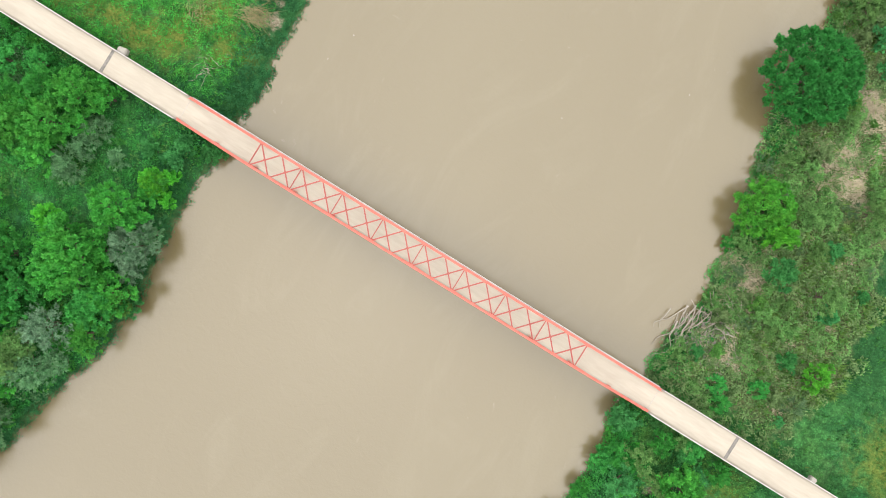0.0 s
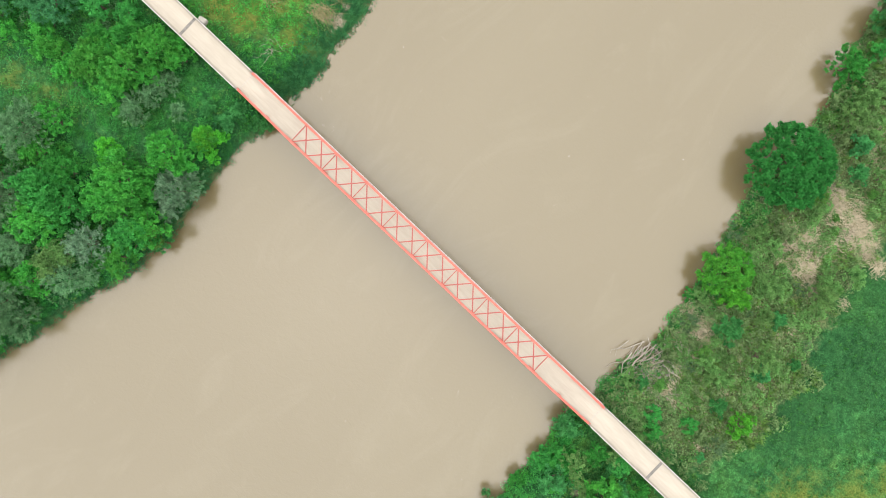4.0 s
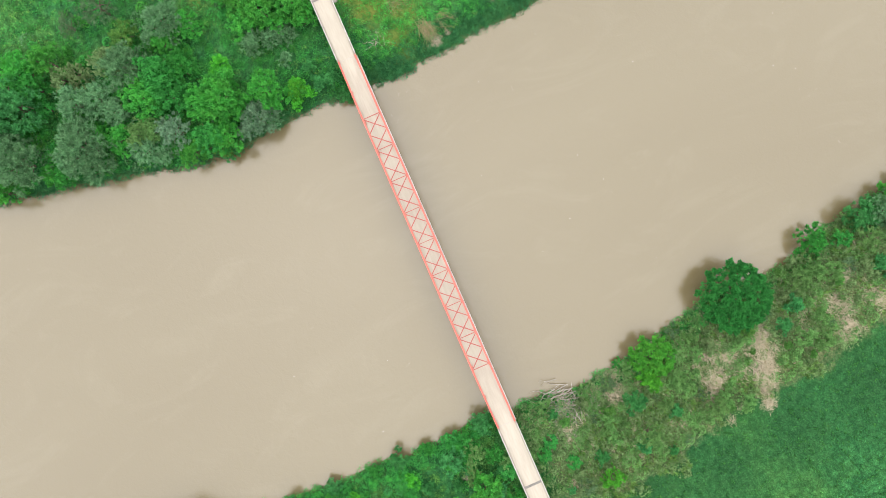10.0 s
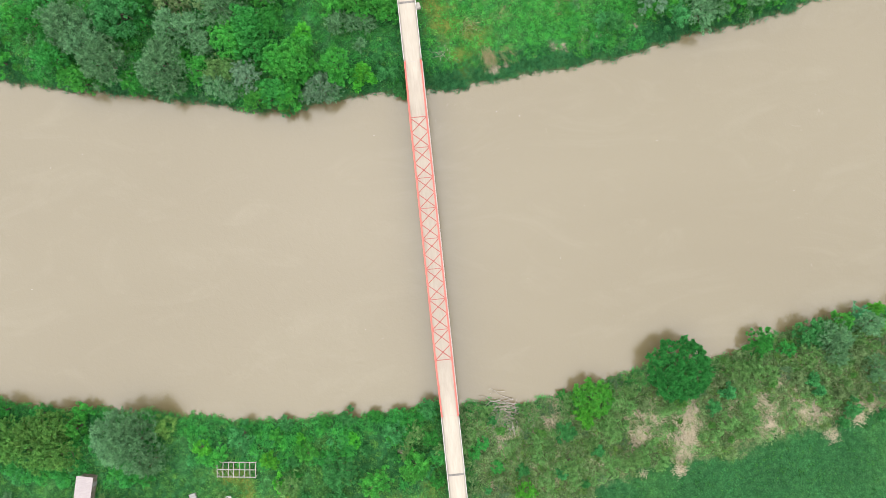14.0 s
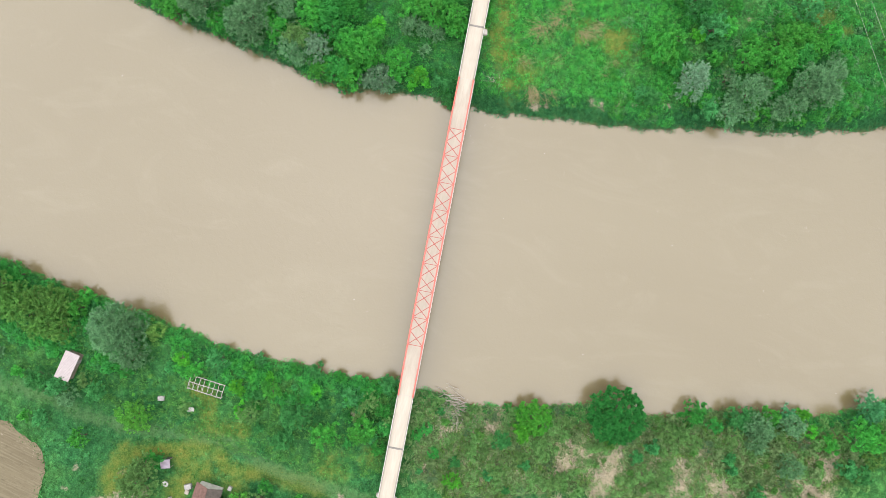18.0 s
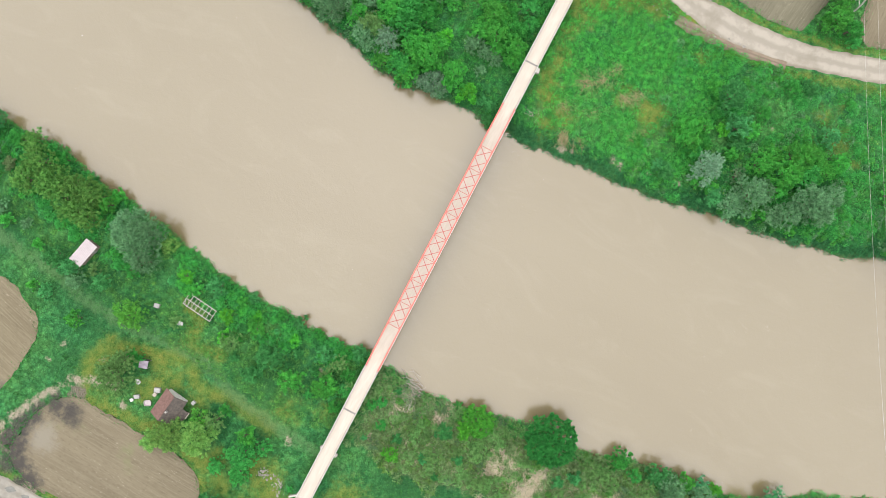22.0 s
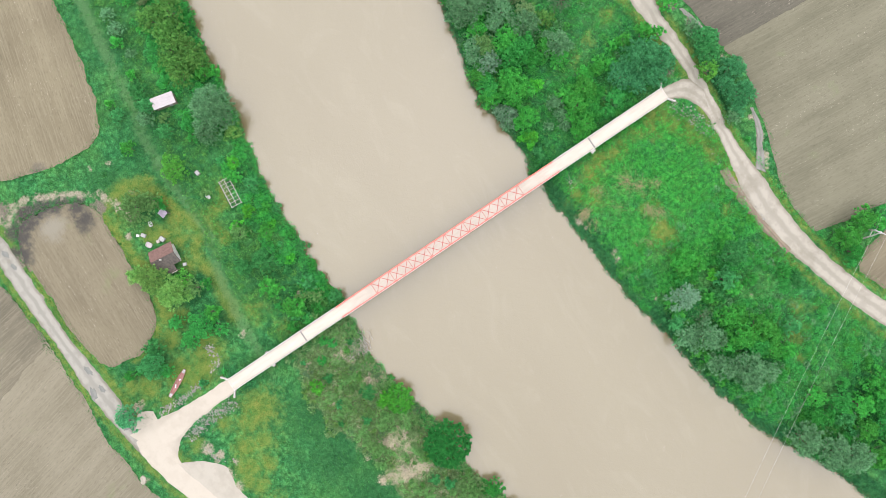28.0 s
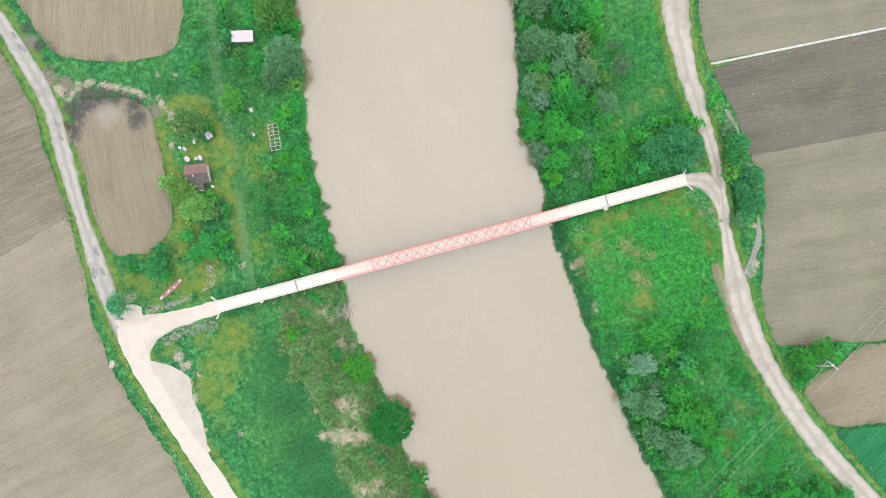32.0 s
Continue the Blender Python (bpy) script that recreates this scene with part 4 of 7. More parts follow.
def crown_mesh(kind, R, H, seed):
    """A crown of boughs, each a clump of leaves, with gaps and an uneven outline."""
    rng = np.random.default_rng(seed)
    long, wide = LEAF_SHAPE.get(kind, (0.5, 0.34))
    dense = 0.55 if kind == "bare" else 1.0
    tight = kind in ("dark", "dome")
    spread = 0.98 if tight else 0.84
    k = int(12 + 6.0 * R * R ** 0.6) if not tight else int(20 + 7.5 * R * R)
    g = (np.arange(k) + 0.5) / k
    phi, rad = np.arange(k) * 2.39996 + rng.uniform(0, 0.5, k), np.sqrt(g)
    rad *= rng.uniform(0.74, 1.16, k) if kind not in ("dark", "dome") else rng.uniform(0.93, 1.03, k)
    lobes = 1 + 0.10 * np.sin(phi * 2 + rng.uniform(0, 6)) + 0.14 * np.sin(phi * 5 + rng.uniform(0, 6))
    if kind in ("dark", "dome"):
        lobes = 1 + 0.05 * np.sin(phi * 4 + 1)
    cr = np.stack([np.cos(phi) * rad * lobes * R * spread, np.sin(phi) * rad * lobes * R * spread,
                   H * 0.98 - (H * 0.45) * rad ** 2.4 + rng.normal(0, 0.15 * R, k) * (0.3 if tight else 1)], -1)
    size = (R * np.clip(1.3 / math.sqrt(k), 0.12, 0.36) if not tight else 0.36) * rng.uniform(0.7, 1.3, k)
    fine = kind in ("grey", "pale", "willow", "bare", "slate")
    each = 29 if not fine else 22
    m = int((17 if not fine else 23) * R * R * dense * (1.5 if kind in ("dark", "dome") else 1)) + 12
    pick = rng.choice(k, m, p=size ** 2 / (size ** 2).sum())
    d = rng.normal(0, 1, (m, 3))
    d[:, 2] = np.abs(d[:, 2]) - 0.35
    d /= np.linalg.norm(d, axis=1, keepdims=True)
    tuft = cr[pick] + d * (size[pick] * rng.uniform(0.7, 1.05, m))[:, None]
    away = np.concatenate([cr[pick][:, :2] / (R + 0.1), np.full((m, 1), 0.45)], 1) + 0.7 * d
    away /= np.linalg.norm(away, axis=1, keepdims=True)
    who = np.repeat(np.arange(m), each)
    n = len(who)
    spin = rng.normal(0, 1, (n, 3))
    spin /= np.linalg.norm(spin, axis=1, keepdims=True)
    along_spray = rng.uniform(-0.25, 0.5, n)[:, None] * (0.8 if fine else 0.45)
    pos = tuft[who] + away[who] * along_spray + spin * 0.10
    outward = spin * (0.45 if fine else 0.95) + away[who] * (0.9 if fine else 0.5) + np.array([0, 0, 0.12])
    pos[:, 2] = np.maximum(pos[:, 2], 0.12)
    sc = 0.50 + 0.022 * R
    return leaves(rng, pos, outward, long * sc, wide * sc * (0.62 if not fine else 0.5), 0.5 if kind == "willow" else 0.1)


def trunk_mesh(R, H, seed, bushy=False):
    rng = random.Random(seed)
    bm = bmesh.new()
    r = 0.035 * H + 0.03
    top = H * 0.78
    if not bushy:
        tube(bm, [(0, 0, -0.5), (0.05, 0.02, H * 0.2), (-0.06, 0.05, H * 0.5), (0, 0, top)], [r * 1.35, r, r * 0.7, r * 0.2])
    for i in range(6 if not bushy else 5):
        a = i * 2.4 + rng.uniform(-0.4, 0.4)
        z0 = H * (0.25 + 0.08 * i) if not bushy else -0.3
        reach = R * rng.uniform(0.55, 0.8)
        p = (math.cos(a) * reach, math.sin(a) * reach, min(H * 0.8, z0 + reach * 0.55 + H * 0.1))
        m = (math.cos(a + 0.2) * reach * 0.5, math.sin(a + 0.2) * reach * 0.5, z0 + (p[2] - z0) * 0.4)
        tube(bm, [(0, 0, z0), m, p], [r * 0.55, r * 0.38, r * 0.1], 5)
    return bm


PROTO = {}
NAME = {"slate": "dark slate-green feathery", "moss": "mossy yellow-green", "dark": "deep green round-crowned", "dome": "dense bright green round-crowned", "mid": "green leafy", "light": "bright green leafy", "lime": "yellow-green young", "teal": "blue-green", "grey": "grey-green willow-leaved",
        "pale": "silvery pale", "olive": "olive green", "brown": "brownish olive", "willow": "drooping yellow-green willow", "bare": "half-bare grey", "dry": "dusty olive"}


def plant(kind, x, y, R):
    """A tree or, below two metres, a shrub, from a few built kinds of each size."""
    sizes = (1.0, 1.6, 2.4, 3.4, 4.6, 5.8, 7.0)
    s = min(sizes, key=lambda v: abs(math.log(v / R)))
    turn = random.randrange(2) if s > 2 else 0
    key = (kind, s, turn)
    m = pose(x, y, z_at(x, y) - 0.1, 0, 0, random.uniform(0, 360)) @ Matrix.Diagonal((1.03 * R / s, 1.03 * R / s, R / s * random.uniform(0.9, 1.1), 1))
    where = "on the river bank" if -2 < float(bank_distance(np.array([x]), np.array([y]))[0]) < 16 else "in the grass"
    if key in PROTO:
        ob = copy_thing(PROTO[key], m)
    else:
        bush = s < 2.0
        H = (0.95 * s + 0.9 if kind in ("dark", "dome") else 1.2 * s + 1.1) if not bush else 1.1 * s + 0.5
        seed = len(PROTO) * 17 + 5
        ob = new("shrub" if bush else "tree")
        v, f = crown_mesh(kind, s, H, seed)
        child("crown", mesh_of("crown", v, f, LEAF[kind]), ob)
        part("trunk", trunk_mesh(s, H, seed, bush), BARK, ob)
        ob.matrix_basis = m
        PROTO[key] = ob
    bush = s < 2.0
    tagged(ob, f"{NAME[kind]} {'shrub' if bush else 'tree'} {where}", "shrub" if bush else "tree", "shrubs by the river" if bush else "trees by the river")
    return ob


plant("bare", 46.6, -56.9, 2.3)
plant("bare", 61.6, 43.8, 2.3)
plant("bare", 62.0, 37.1, 3.8)
plant("brown", -66.0, 54.2, 5.2)
plant("brown", -65.1, 27.9, 2.7)
plant("brown", -62.0, 54.1, 2.7)
plant("brown", -49.8, -41.5, 1.8)
plant("brown", -48.1, 47.9, 1.5)
plant("brown", -47.9, -23.0, 2.0)
plant("brown", -47.9, -35.8, 2.0)
plant("brown", -46.2, 71.5, 1.5)
plant("brown", -46.1, 33.4, 2.6)
plant("brown", -43.0, -17.0, 1.5)
plant("brown", -42.9, -55.2, 2.0)
plant("brown", -42.3, 9.4, 1.5)
plant("brown", -42.3, 2.4, 1.5)
plant("brown", -41.3, -32.1, 1.8)
plant("brown", -38.9, 7.6, 1.8)
plant("brown", -33.6, -58.5, 2.0)
plant("brown", -33.3, -63.3, 1.8)
plant("brown", -31.1, -73.3, 2.0)
plant("brown", 38.1, 37.4, 2.9)
plant("brown", 38.2, 39.2, 2.6)
plant("dark", -31.4, -46.9, 6.2)
plant("dome", -35.8, -29.2, 4.0)
plant("dry", -32.6, 101.8, 1.9)
plant("dry", 52.6, 39.7, 3.1)
plant("dry", 53.1, 48.6, 2.4)
plant("dry", 53.2, 45.8, 2.3)
plant("grey", -44.0, 91.9, 1.2)
plant("grey", -43.5, 99.2, 2.0)
plant("grey", -43.2, 103.9, 1.8)
plant("grey", -38.5, 60.7, 3.1)
plant("grey", -36.3, 68.8, 2.6)
plant("grey", -35.2, -86.6, 2.9)
plant("grey", -34.7, 63.5, 4.9)
plant("grey", -31.5, 107.8, 3.5)
plant("grey", -31.9, 68.0, 4.4)
plant("grey", -30.5, -77.8, 3.1)
plant("grey", -32.2, 63.4, 4.4)
plant("grey", -27.1, 117.6, 2.6)
plant("grey", -27.8, -78.2, 3.7)
plant("grey", -26.4, -86.1, 3.1)
plant("grey", -26.9, 113.0, 4.4)
plant("grey", 32.1, 16.8, 2.4)
plant("grey", 34.2, 37.6, 1.7)
plant("grey", 35.7, 39.8, 3.2)
plant("grey", 36.7, 49.5, 3.6)
plant("grey", 39.4, 48.7, 4.8)
plant("grey", 39.9, 52.8, 3.1)
plant("grey", 40.0, -58.6, 3.6)
plant("grey", 40.8, 10.5, 0.9)
plant("grey", 41.9, 61.1, 5.3)
plant("grey", 42.2, -69.0, 2.6)
plant("grey", 43.1, 50.3, 3.3)
plant("grey", 43.7, 41.8, 3.3)
plant("grey", 43.7, -60.9, 4.4)
plant("grey", 43.7, -71.8, 3.8)
plant("grey", 44.7, 8.3, 1.4)
plant("grey", 45.2, 11.2, 1.4)
plant("grey", 45.6, 15.1, 1.2)
plant("grey", 45.7, 13.9, 1.8)
plant("grey", 45.7, 8.7, 1.5)
plant("grey", 46.3, 64.3, 4.2)
plant("grey", 46.5, -64.4, 3.1)
plant("grey", 47.0, 43.6, 3.8)
plant("grey", 47.2, -77.8, 3.6)
plant("grey", 47.8, 48.0, 3.3)
plant("grey", 48.1, -74.4, 4.4)
plant("grey", 49.1, 66.9, 5.3)
plant("grey", 49.9, 36.8, 4.0)
plant("grey", 50.6, -99.2, 4.4)
plant("grey", 52.1, -78.9, 3.8)
plant("grey", 54.9, 27.5, 4.0)
plant("grey", 82.7, -15.8, 2.3)
plant("grey", 87.8, 10.7, 2.7)
plant("light", -64.7, 19.4, 2.7)
plant("light", -58.8, 69.6, 2.2)
plant("light", -56.7, 83.4, 1.2)
plant("light", -47.8, 16.5, 2.7)
plant("light", -47.3, 86.8, 1.0)
plant("light", -46.1, 8.5, 2.9)
plant("light", -45.4, 96.1, 1.2)
plant("light", -44.4, 7.7, 2.5)
plant("light", -40.1, 29.6, 2.2)
plant("light", -38.8, 46.9, 1.8)
plant("light", -36.7, 35.8, 1.4)
plant("light", -30.6, 75.9, 2.3)
plant("light", -28.7, -94.6, 1.8)
plant("light", -27.8, 75.3, 1.7)
plant("light", -25.3, -100.3, 3.8)
plant("light", -25.2, -104.0, 3.8)
plant("light", -25.5, -81.4, 2.2)
plant("light", -24.4, 120.1, 3.2)
plant("light", 31.9, 25.9, 2.9)
plant("light", 32.1, 32.4, 3.2)
plant("light", 34.6, 15.3, 1.9)
plant("light", 34.9, 10.2, 1.3)
plant("light", 35.0, 12.2, 1.0)
plant("light", 35.8, 21.7, 2.4)
plant("light", 36.7, 15.8, 2.9)
plant("light", 37.6, 23.0, 3.8)
plant("light", 39.2, 67.4, 2.6)
plant("light", 38.7, 43.1, 3.2)
plant("light", 38.7, 57.8, 2.2)
plant("light", 39.0, 26.6, 3.1)
plant("light", 40.3, -63.8, 1.9)
plant("light", 41.0, 69.8, 3.3)
plant("light", 41.2, 22.5, 3.4)
plant("light", 41.3, 46.4, 1.7)
plant("light", 41.3, -75.4, 1.3)
plant("light", 41.4, -52.3, 1.8)
plant("light", 41.4, -67.7, 1.2)
plant("light", 41.8, -48.7, 1.8)
plant("light", 43.8, 35.8, 3.6)
plant("light", 44.8, 71.4, 2.8)
plant("light", 45.8, 4.1, 2.3)
plant("light", 47.0, 9.1, 2.3)
plant("light", 47.4, 3.9, 1.8)
plant("light", 48.1, -66.7, 2.8)
plant("light", 48.5, -42.7, 2.8)
plant("light", 48.6, 5.2, 2.9)
plant("light", 49.4, 14.1, 2.6)
plant("light", 49.8, -40.7, 3.8)
plant("light", 50.0, 10.8, 3.3)
plant("light", 51.7, 28.9, 2.9)
plant("light", 51.8, -39.9, 2.8)
plant("light", 51.8, -60.3, 3.1)
plant("light", 51.8, -66.2, 3.6)
plant("light", 53.3, 24.1, 3.1)
plant("light", 53.6, -44.0, 2.3)
plant("light", 53.7, 13.5, 3.2)
plant("light", 54.0, 11.4, 3.6)
plant("light", 54.1, -62.7, 3.6)
plant("light", 56.5, 16.7, 2.9)
plant("light", 57.0, -67.1, 3.6)
plant("light", 57.0, 49.8, 2.8)
plant("light", 57.1, -74.9, 3.1)
plant("light", 57.5, 54.6, 3.1)
plant("light", 57.6, -54.5, 2.3)
plant("light", 59.1, -71.7, 3.6)
plant("light", 59.1, -77.3, 1.8)
plant("light", 60.1, 15.9, 2.0)
plant("light", 60.8, -77.2, 2.3)
plant("light", 61.3, 17.3, 1.9)
plant("light", 63.4, -42.1, 1.8)
plant("light", 63.9, 14.8, 1.8)
plant("light", 67.9, 19.0, 1.5)
plant("light", 68.4, -100.4, 4.0)
plant("light", 70.5, 18.2, 2.0)
plant("light", 75.7, -97.9, 4.7)
plant("light", 75.8, 17.1, 2.8)
plant("light", 79.1, 15.0, 1.5)
plant("light", 84.1, -107.1, 3.3)
plant("light", 85.6, 20.0, 2.7)
plant("light", 89.0, -104.0, 4.7)
plant("light", 90.2, -59.0, 1.5)
plant("light", 91.2, -60.4, 3.3)
plant("light", 97.1, -58.7, 3.2)
plant("light", 100.1, -61.9, 2.7)
plant("lime", -52.4, -13.7, 2.0)
plant("lime", -41.3, 37.4, 1.9)
plant("lime", -39.2, 19.9, 1.2)
plant("lime", -39.2, -27.1, 1.7)
plant("lime", -37.2, 50.6, 2.2)
plant("lime", -27.1, -90.6, 2.0)
plant("lime", -23.8, -89.0, 1.4)
plant("lime", 33.1, 11.8, 0.9)
plant("lime", 34.0, 9.1, 0.9)
plant("lime", 34.1, 11.2, 0.8)
plant("lime", 35.3, 10.8, 1.3)
plant("lime", 35.8, 10.1, 1.0)
plant("lime", 44.2, 21.7, 1.6)
plant("lime", 55.1, -48.9, 1.4)
plant("mid", -94.2, 17.9, 1.5)
plant("mid", -91.5, 17.3, 1.3)
plant("mid", -84.6, 13.2, 2.2)
plant("mid", -75.1, 22.8, 2.3)
plant("mid", -73.4, 16.9, 3.0)
plant("mid", -71.1, 4.0, 0.8)
plant("mid", -69.1, 18.2, 4.0)
plant("mid", -65.7, 14.2, 2.0)
plant("mid", -62.1, 27.0, 1.8)
plant("mid", -61.0, 51.8, 1.7)
plant("mid", -60.6, 53.1, 2.2)
plant("mid", -48.9, 4.0, 1.7)
plant("mid", -47.7, -8.5, 1.4)
plant("mid", -44.0, 2.9, 2.1)
plant("mid", -42.6, -6.0, 1.4)
plant("mid", -42.2, 63.3, 2.2)
plant("mid", -42.1, 66.8, 1.7)
plant("mid", -40.1, 4.1, 2.0)
plant("mid", -37.3, 8.8, 2.5)
plant("mid", -35.2, 25.8, 1.3)
plant("mid", -35.5, 10.7, 2.1)
plant("mid", -35.1, 15.7, 1.4)
plant("mid", -35.0, -23.4, 1.1)
plant("brown", -36.0, -24.2, 1.3)
plant("mid", -29.7, -69.5, 2.0)
plant("mid", -28.0, -64.6, 3.2)
plant("mid", -27.7, 84.3, 2.0)
plant("mid", -26.4, 103.6, 2.6)
plant("mid", -26.0, 91.4, 2.6)
plant("mid", 32.8, 28.2, 3.8)
plant("mid", 37.7, 55.5, 3.2)
plant("mid", 42.3, 31.7, 3.8)
plant("mid", 45.6, 31.8, 4.3)
plant("mid", 46.2, 28.7, 3.2)
plant("mid", 47.0, -45.1, 2.3)
plant("mid", 47.6, 36.3, 2.4)
plant("mid", 47.8, 58.8, 2.2)
plant("mid", 49.8, 53.7, 2.4)
plant("mid", 50.5, -46.0, 1.8)
plant("mid", 52.4, 7.2, 2.9)
plant("mid", 53.8, 54.1, 3.3)
plant("mid", 53.9, -71.5, 3.1)
plant("mid", 55.6, -82.6, 1.8)
plant("mid", 56.0, 10.0, 2.8)
plant("mid", 56.1, 4.8, 2.2)
plant("mid", 56.5, -96.5, 2.3)
plant("mid", 59.9, -98.9, 2.5)
plant("mid", 59.9, -79.4, 1.5)
plant("mid", 60.1, 6.8, 2.7)
plant("mid", 62.7, 2.3, 1.3)
plant("mid", 63.2, -55.8, 2.2)
plant("mid", 64.6, -96.7, 4.0)
plant("mid", 71.9, -59.2, 2.2)
plant("mid", 72.8, -103.2, 3.7)
plant("mid", 78.4, -105.8, 3.7)
plant("mid", 81.0, -101.5, 4.7)
plant("mid", 84.4, -23.3, 1.0)
plant("mid", 86.7, -99.0, 3.0)
plant("mid", 88.6, -67.2, 1.7)
plant("mid", 90.7, -64.8, 3.0)
plant("mid", 92.4, -109.3, 4.0)
plant("mid", 93.5, -102.2, 2.3)
plant("mid", 104.2, -60.1, 1.5)
plant("moss", -66.6, 31.2, 3.0)
plant("moss", -50.9, 57.9, 4.2)
plant("moss", 83.2, -1.4, 2.7)
plant("olive", -36.7, 84.0, 2.3)
plant("olive", -35.2, 78.1, 3.6)
plant("olive", -34.8, 81.2, 3.2)
plant("olive", -33.9, 95.4, 3.5)
plant("olive", -33.2, 86.3, 3.6)
plant("olive", -32.4, 90.1, 3.8)
plant("olive", -30.7, 84.1, 3.5)
plant("olive", -30.6, 81.3, 4.4)
plant("olive", -30.3, 89.7, 3.5)
plant("olive", -30.0, 78.9, 2.9)
plant("olive", -28.6, 94.4, 3.9)
plant("olive", -25.3, 99.8, 2.9)
plant("olive", 30.9, 26.9, 2.3)
plant("olive", 56.0, 35.6, 2.7)
plant("pale", 32.5, 19.1, 3.2)
plant("pale", 32.0, 22.5, 1.7)
plant("pale", 36.4, 33.7, 3.1)
plant("pale", 44.6, -49.0, 4.1)
plant("slate", -99.3, 8.2, 3.5)
plant("slate", -24.5, -85.4, 1.9)
plant("slate", -19.7, -103.1, 3.1)
plant("slate", 64.5, 10.5, 4.0)
plant("slate", 66.4, 7.3, 3.0)
plant("slate", 70.2, 11.6, 5.7)
plant("slate", 70.6, 5.6, 3.7)
plant("slate", 74.9, 8.4, 4.3)
plant("slate", 85.6, -14.1, 2.7)
plant("slate", 86.2, -7.1, 3.0)
plant("slate", 88.4, -11.5, 4.3)
plant("slate", 90.1, -4.5, 4.0)
plant("teal", -86.0, 16.6, 4.0)
plant("teal", -83.2, 20.4, 2.8)
plant("teal", -78.0, 4.7, 1.2)
plant("teal", -56.6, 79.7, 1.9)
plant("teal", -51.2, 25.5, 1.8)
plant("teal", -48.5, 77.4, 1.8)
plant("teal", -48.1, 68.4, 1.8)
plant("teal", -47.8, 81.1, 1.9)
plant("teal", -44.8, 23.2, 3.7)
plant("teal", -38.3, 11.8, 2.1)
plant("teal", -36.1, 42.7, 2.7)
plant("teal", -34.9, 34.3, 1.3)
plant("teal", -34.8, 4.0, 1.8)
plant("teal", -34.2, -103.2, 2.0)
plant("teal", -33.9, 104.5, 1.6)
plant("teal", -35.0, 20.9, 1.5)
plant("teal", -33.3, -99.9, 1.8)
plant("teal", -27.3, -74.7, 3.1)
plant("teal", -24.9, 110.4, 2.2)
plant("teal", 30.1, 26.8, 1.5)
plant("teal", 31.0, 2.9, 1.3)
plant("teal", 34.3, 4.1, 1.1)
plant("teal", 34.7, 6.2, 1.1)
plant("teal", 38.0, 6.7, 1.0)
plant("teal", 39.4, -53.7, 2.3)
plant("teal", 39.8, -40.9, 1.8)
plant("teal", 40.4, -39.0, 1.3)
plant("teal", 50.9, 57.1, 5.1)
plant("teal", 51.2, 61.0, 4.0)
plant("teal", 54.0, -53.8, 1.8)
plant("teal", 56.9, -51.6, 2.6)
plant("teal", 62.8, -46.7, 3.8)
plant("teal", 65.1, -72.4, 2.3)
plant("teal", 74.3, -63.5, 1.5)
plant("teal", 86.2, 2.6, 3.0)
plant("teal", 88.3, 6.3, 3.3)
plant("willow", -76.4, 39.6, 2.5)
plant("willow", -72.9, 36.1, 4.3)
plant("willow", -69.8, 29.8, 4.8)
plant("willow", -32.5, 58.4, 1.9)
plant("grey", -50.4, 74.6, 1.8)
plant("mid", -24.8, 95.3, 2.1)
plant("mid", -44.3, -4.1, 1.4)
plant("mid", -26.8, -110.5, 4.8)
plant("grey", 54.6, -105.7, 5.3)
plant("light", 59.8, -92.3, 3.5)
plant("mid", 51.7, 74.1, 3.7)
plant("mid", 56.1, 72.5, 3.3)
plant("mid", 71.5, -109.5, 4.2)
plant("light", 65.8, -107.0, 3.0)
plant("light", 64.5, -114.0, 3.4)
plant("mid", 70.0, -117.5, 4.2)
plant("light", 86.5, -115.5, 3.4)
plant("mid", 78.0, -119.5, 3.8)
plant("grey", 58.6, -110.0, 4.6)


# ---- undergrowth, stuff that nobody could count ----
def scatter(rng, n, x0, x1, y0, y1, keep):
    """Random places in a box of the plan, thinned by keep(x, y), which gives 0 to 1."""
    x, y = rng.uniform(x0, x1, n), rng.uniform(y0, y1, n)
    ok = rng.uniform(0, 1, n) < keep(x, y)
    return x[ok], y[ok]


def clear_of_built(x, y):
    k = np.ones(np.shape(x))
    k *= (off_road(x, y, ROAD_W, HALF_W) > 0.4) & (off_road(x, y, ROAD_E, HALF_E) > 0.2)
    for line, w in ((WAY_W, 2.8), (WAY_E, 2.8)):
        k *= line_distance(x, y, line)[0] > w
    k *= ~inside(x, y, JUNCTION)
    for poly in FIELDS.values():
        k *= ~inside(x, y, poly)
    return k


def herbs(name, rng, x, y, size, count, material, label, category="undergrowth", lift=0.5, long=0.34, wide=0.17):
    """Low leafy clumps, joined."""
    n = len(x)
    z = height(x, y)
    r = size * rng.uniform(0.6, 1.35, n)
    pick = np.repeat(np.arange(n), 2 * count)
    a = rng.uniform(0, math.tau, len(pick))
    q = np.sqrt(rng.uniform(0, 1, len(pick)))
    pos = np.stack([x[pick] + np.cos(a) * q * r[pick], y[pick] + np.sin(a) * q * r[pick], z[pick] + lift * r[pick] * (1.15 - q ** 2) * rng.uniform(0.5, 1.1, len(pick))], -1)
    out = np.stack([np.cos(a) * q, np.sin(a) * q, np.full(len(pick), 0.35)], -1)
    v, f = leaves(rng, pos, out, 0.72 * long, 0.74 * wide)
    tagged(new(name, mesh_of(name, v, f, material)), label, category, kind="stuff")


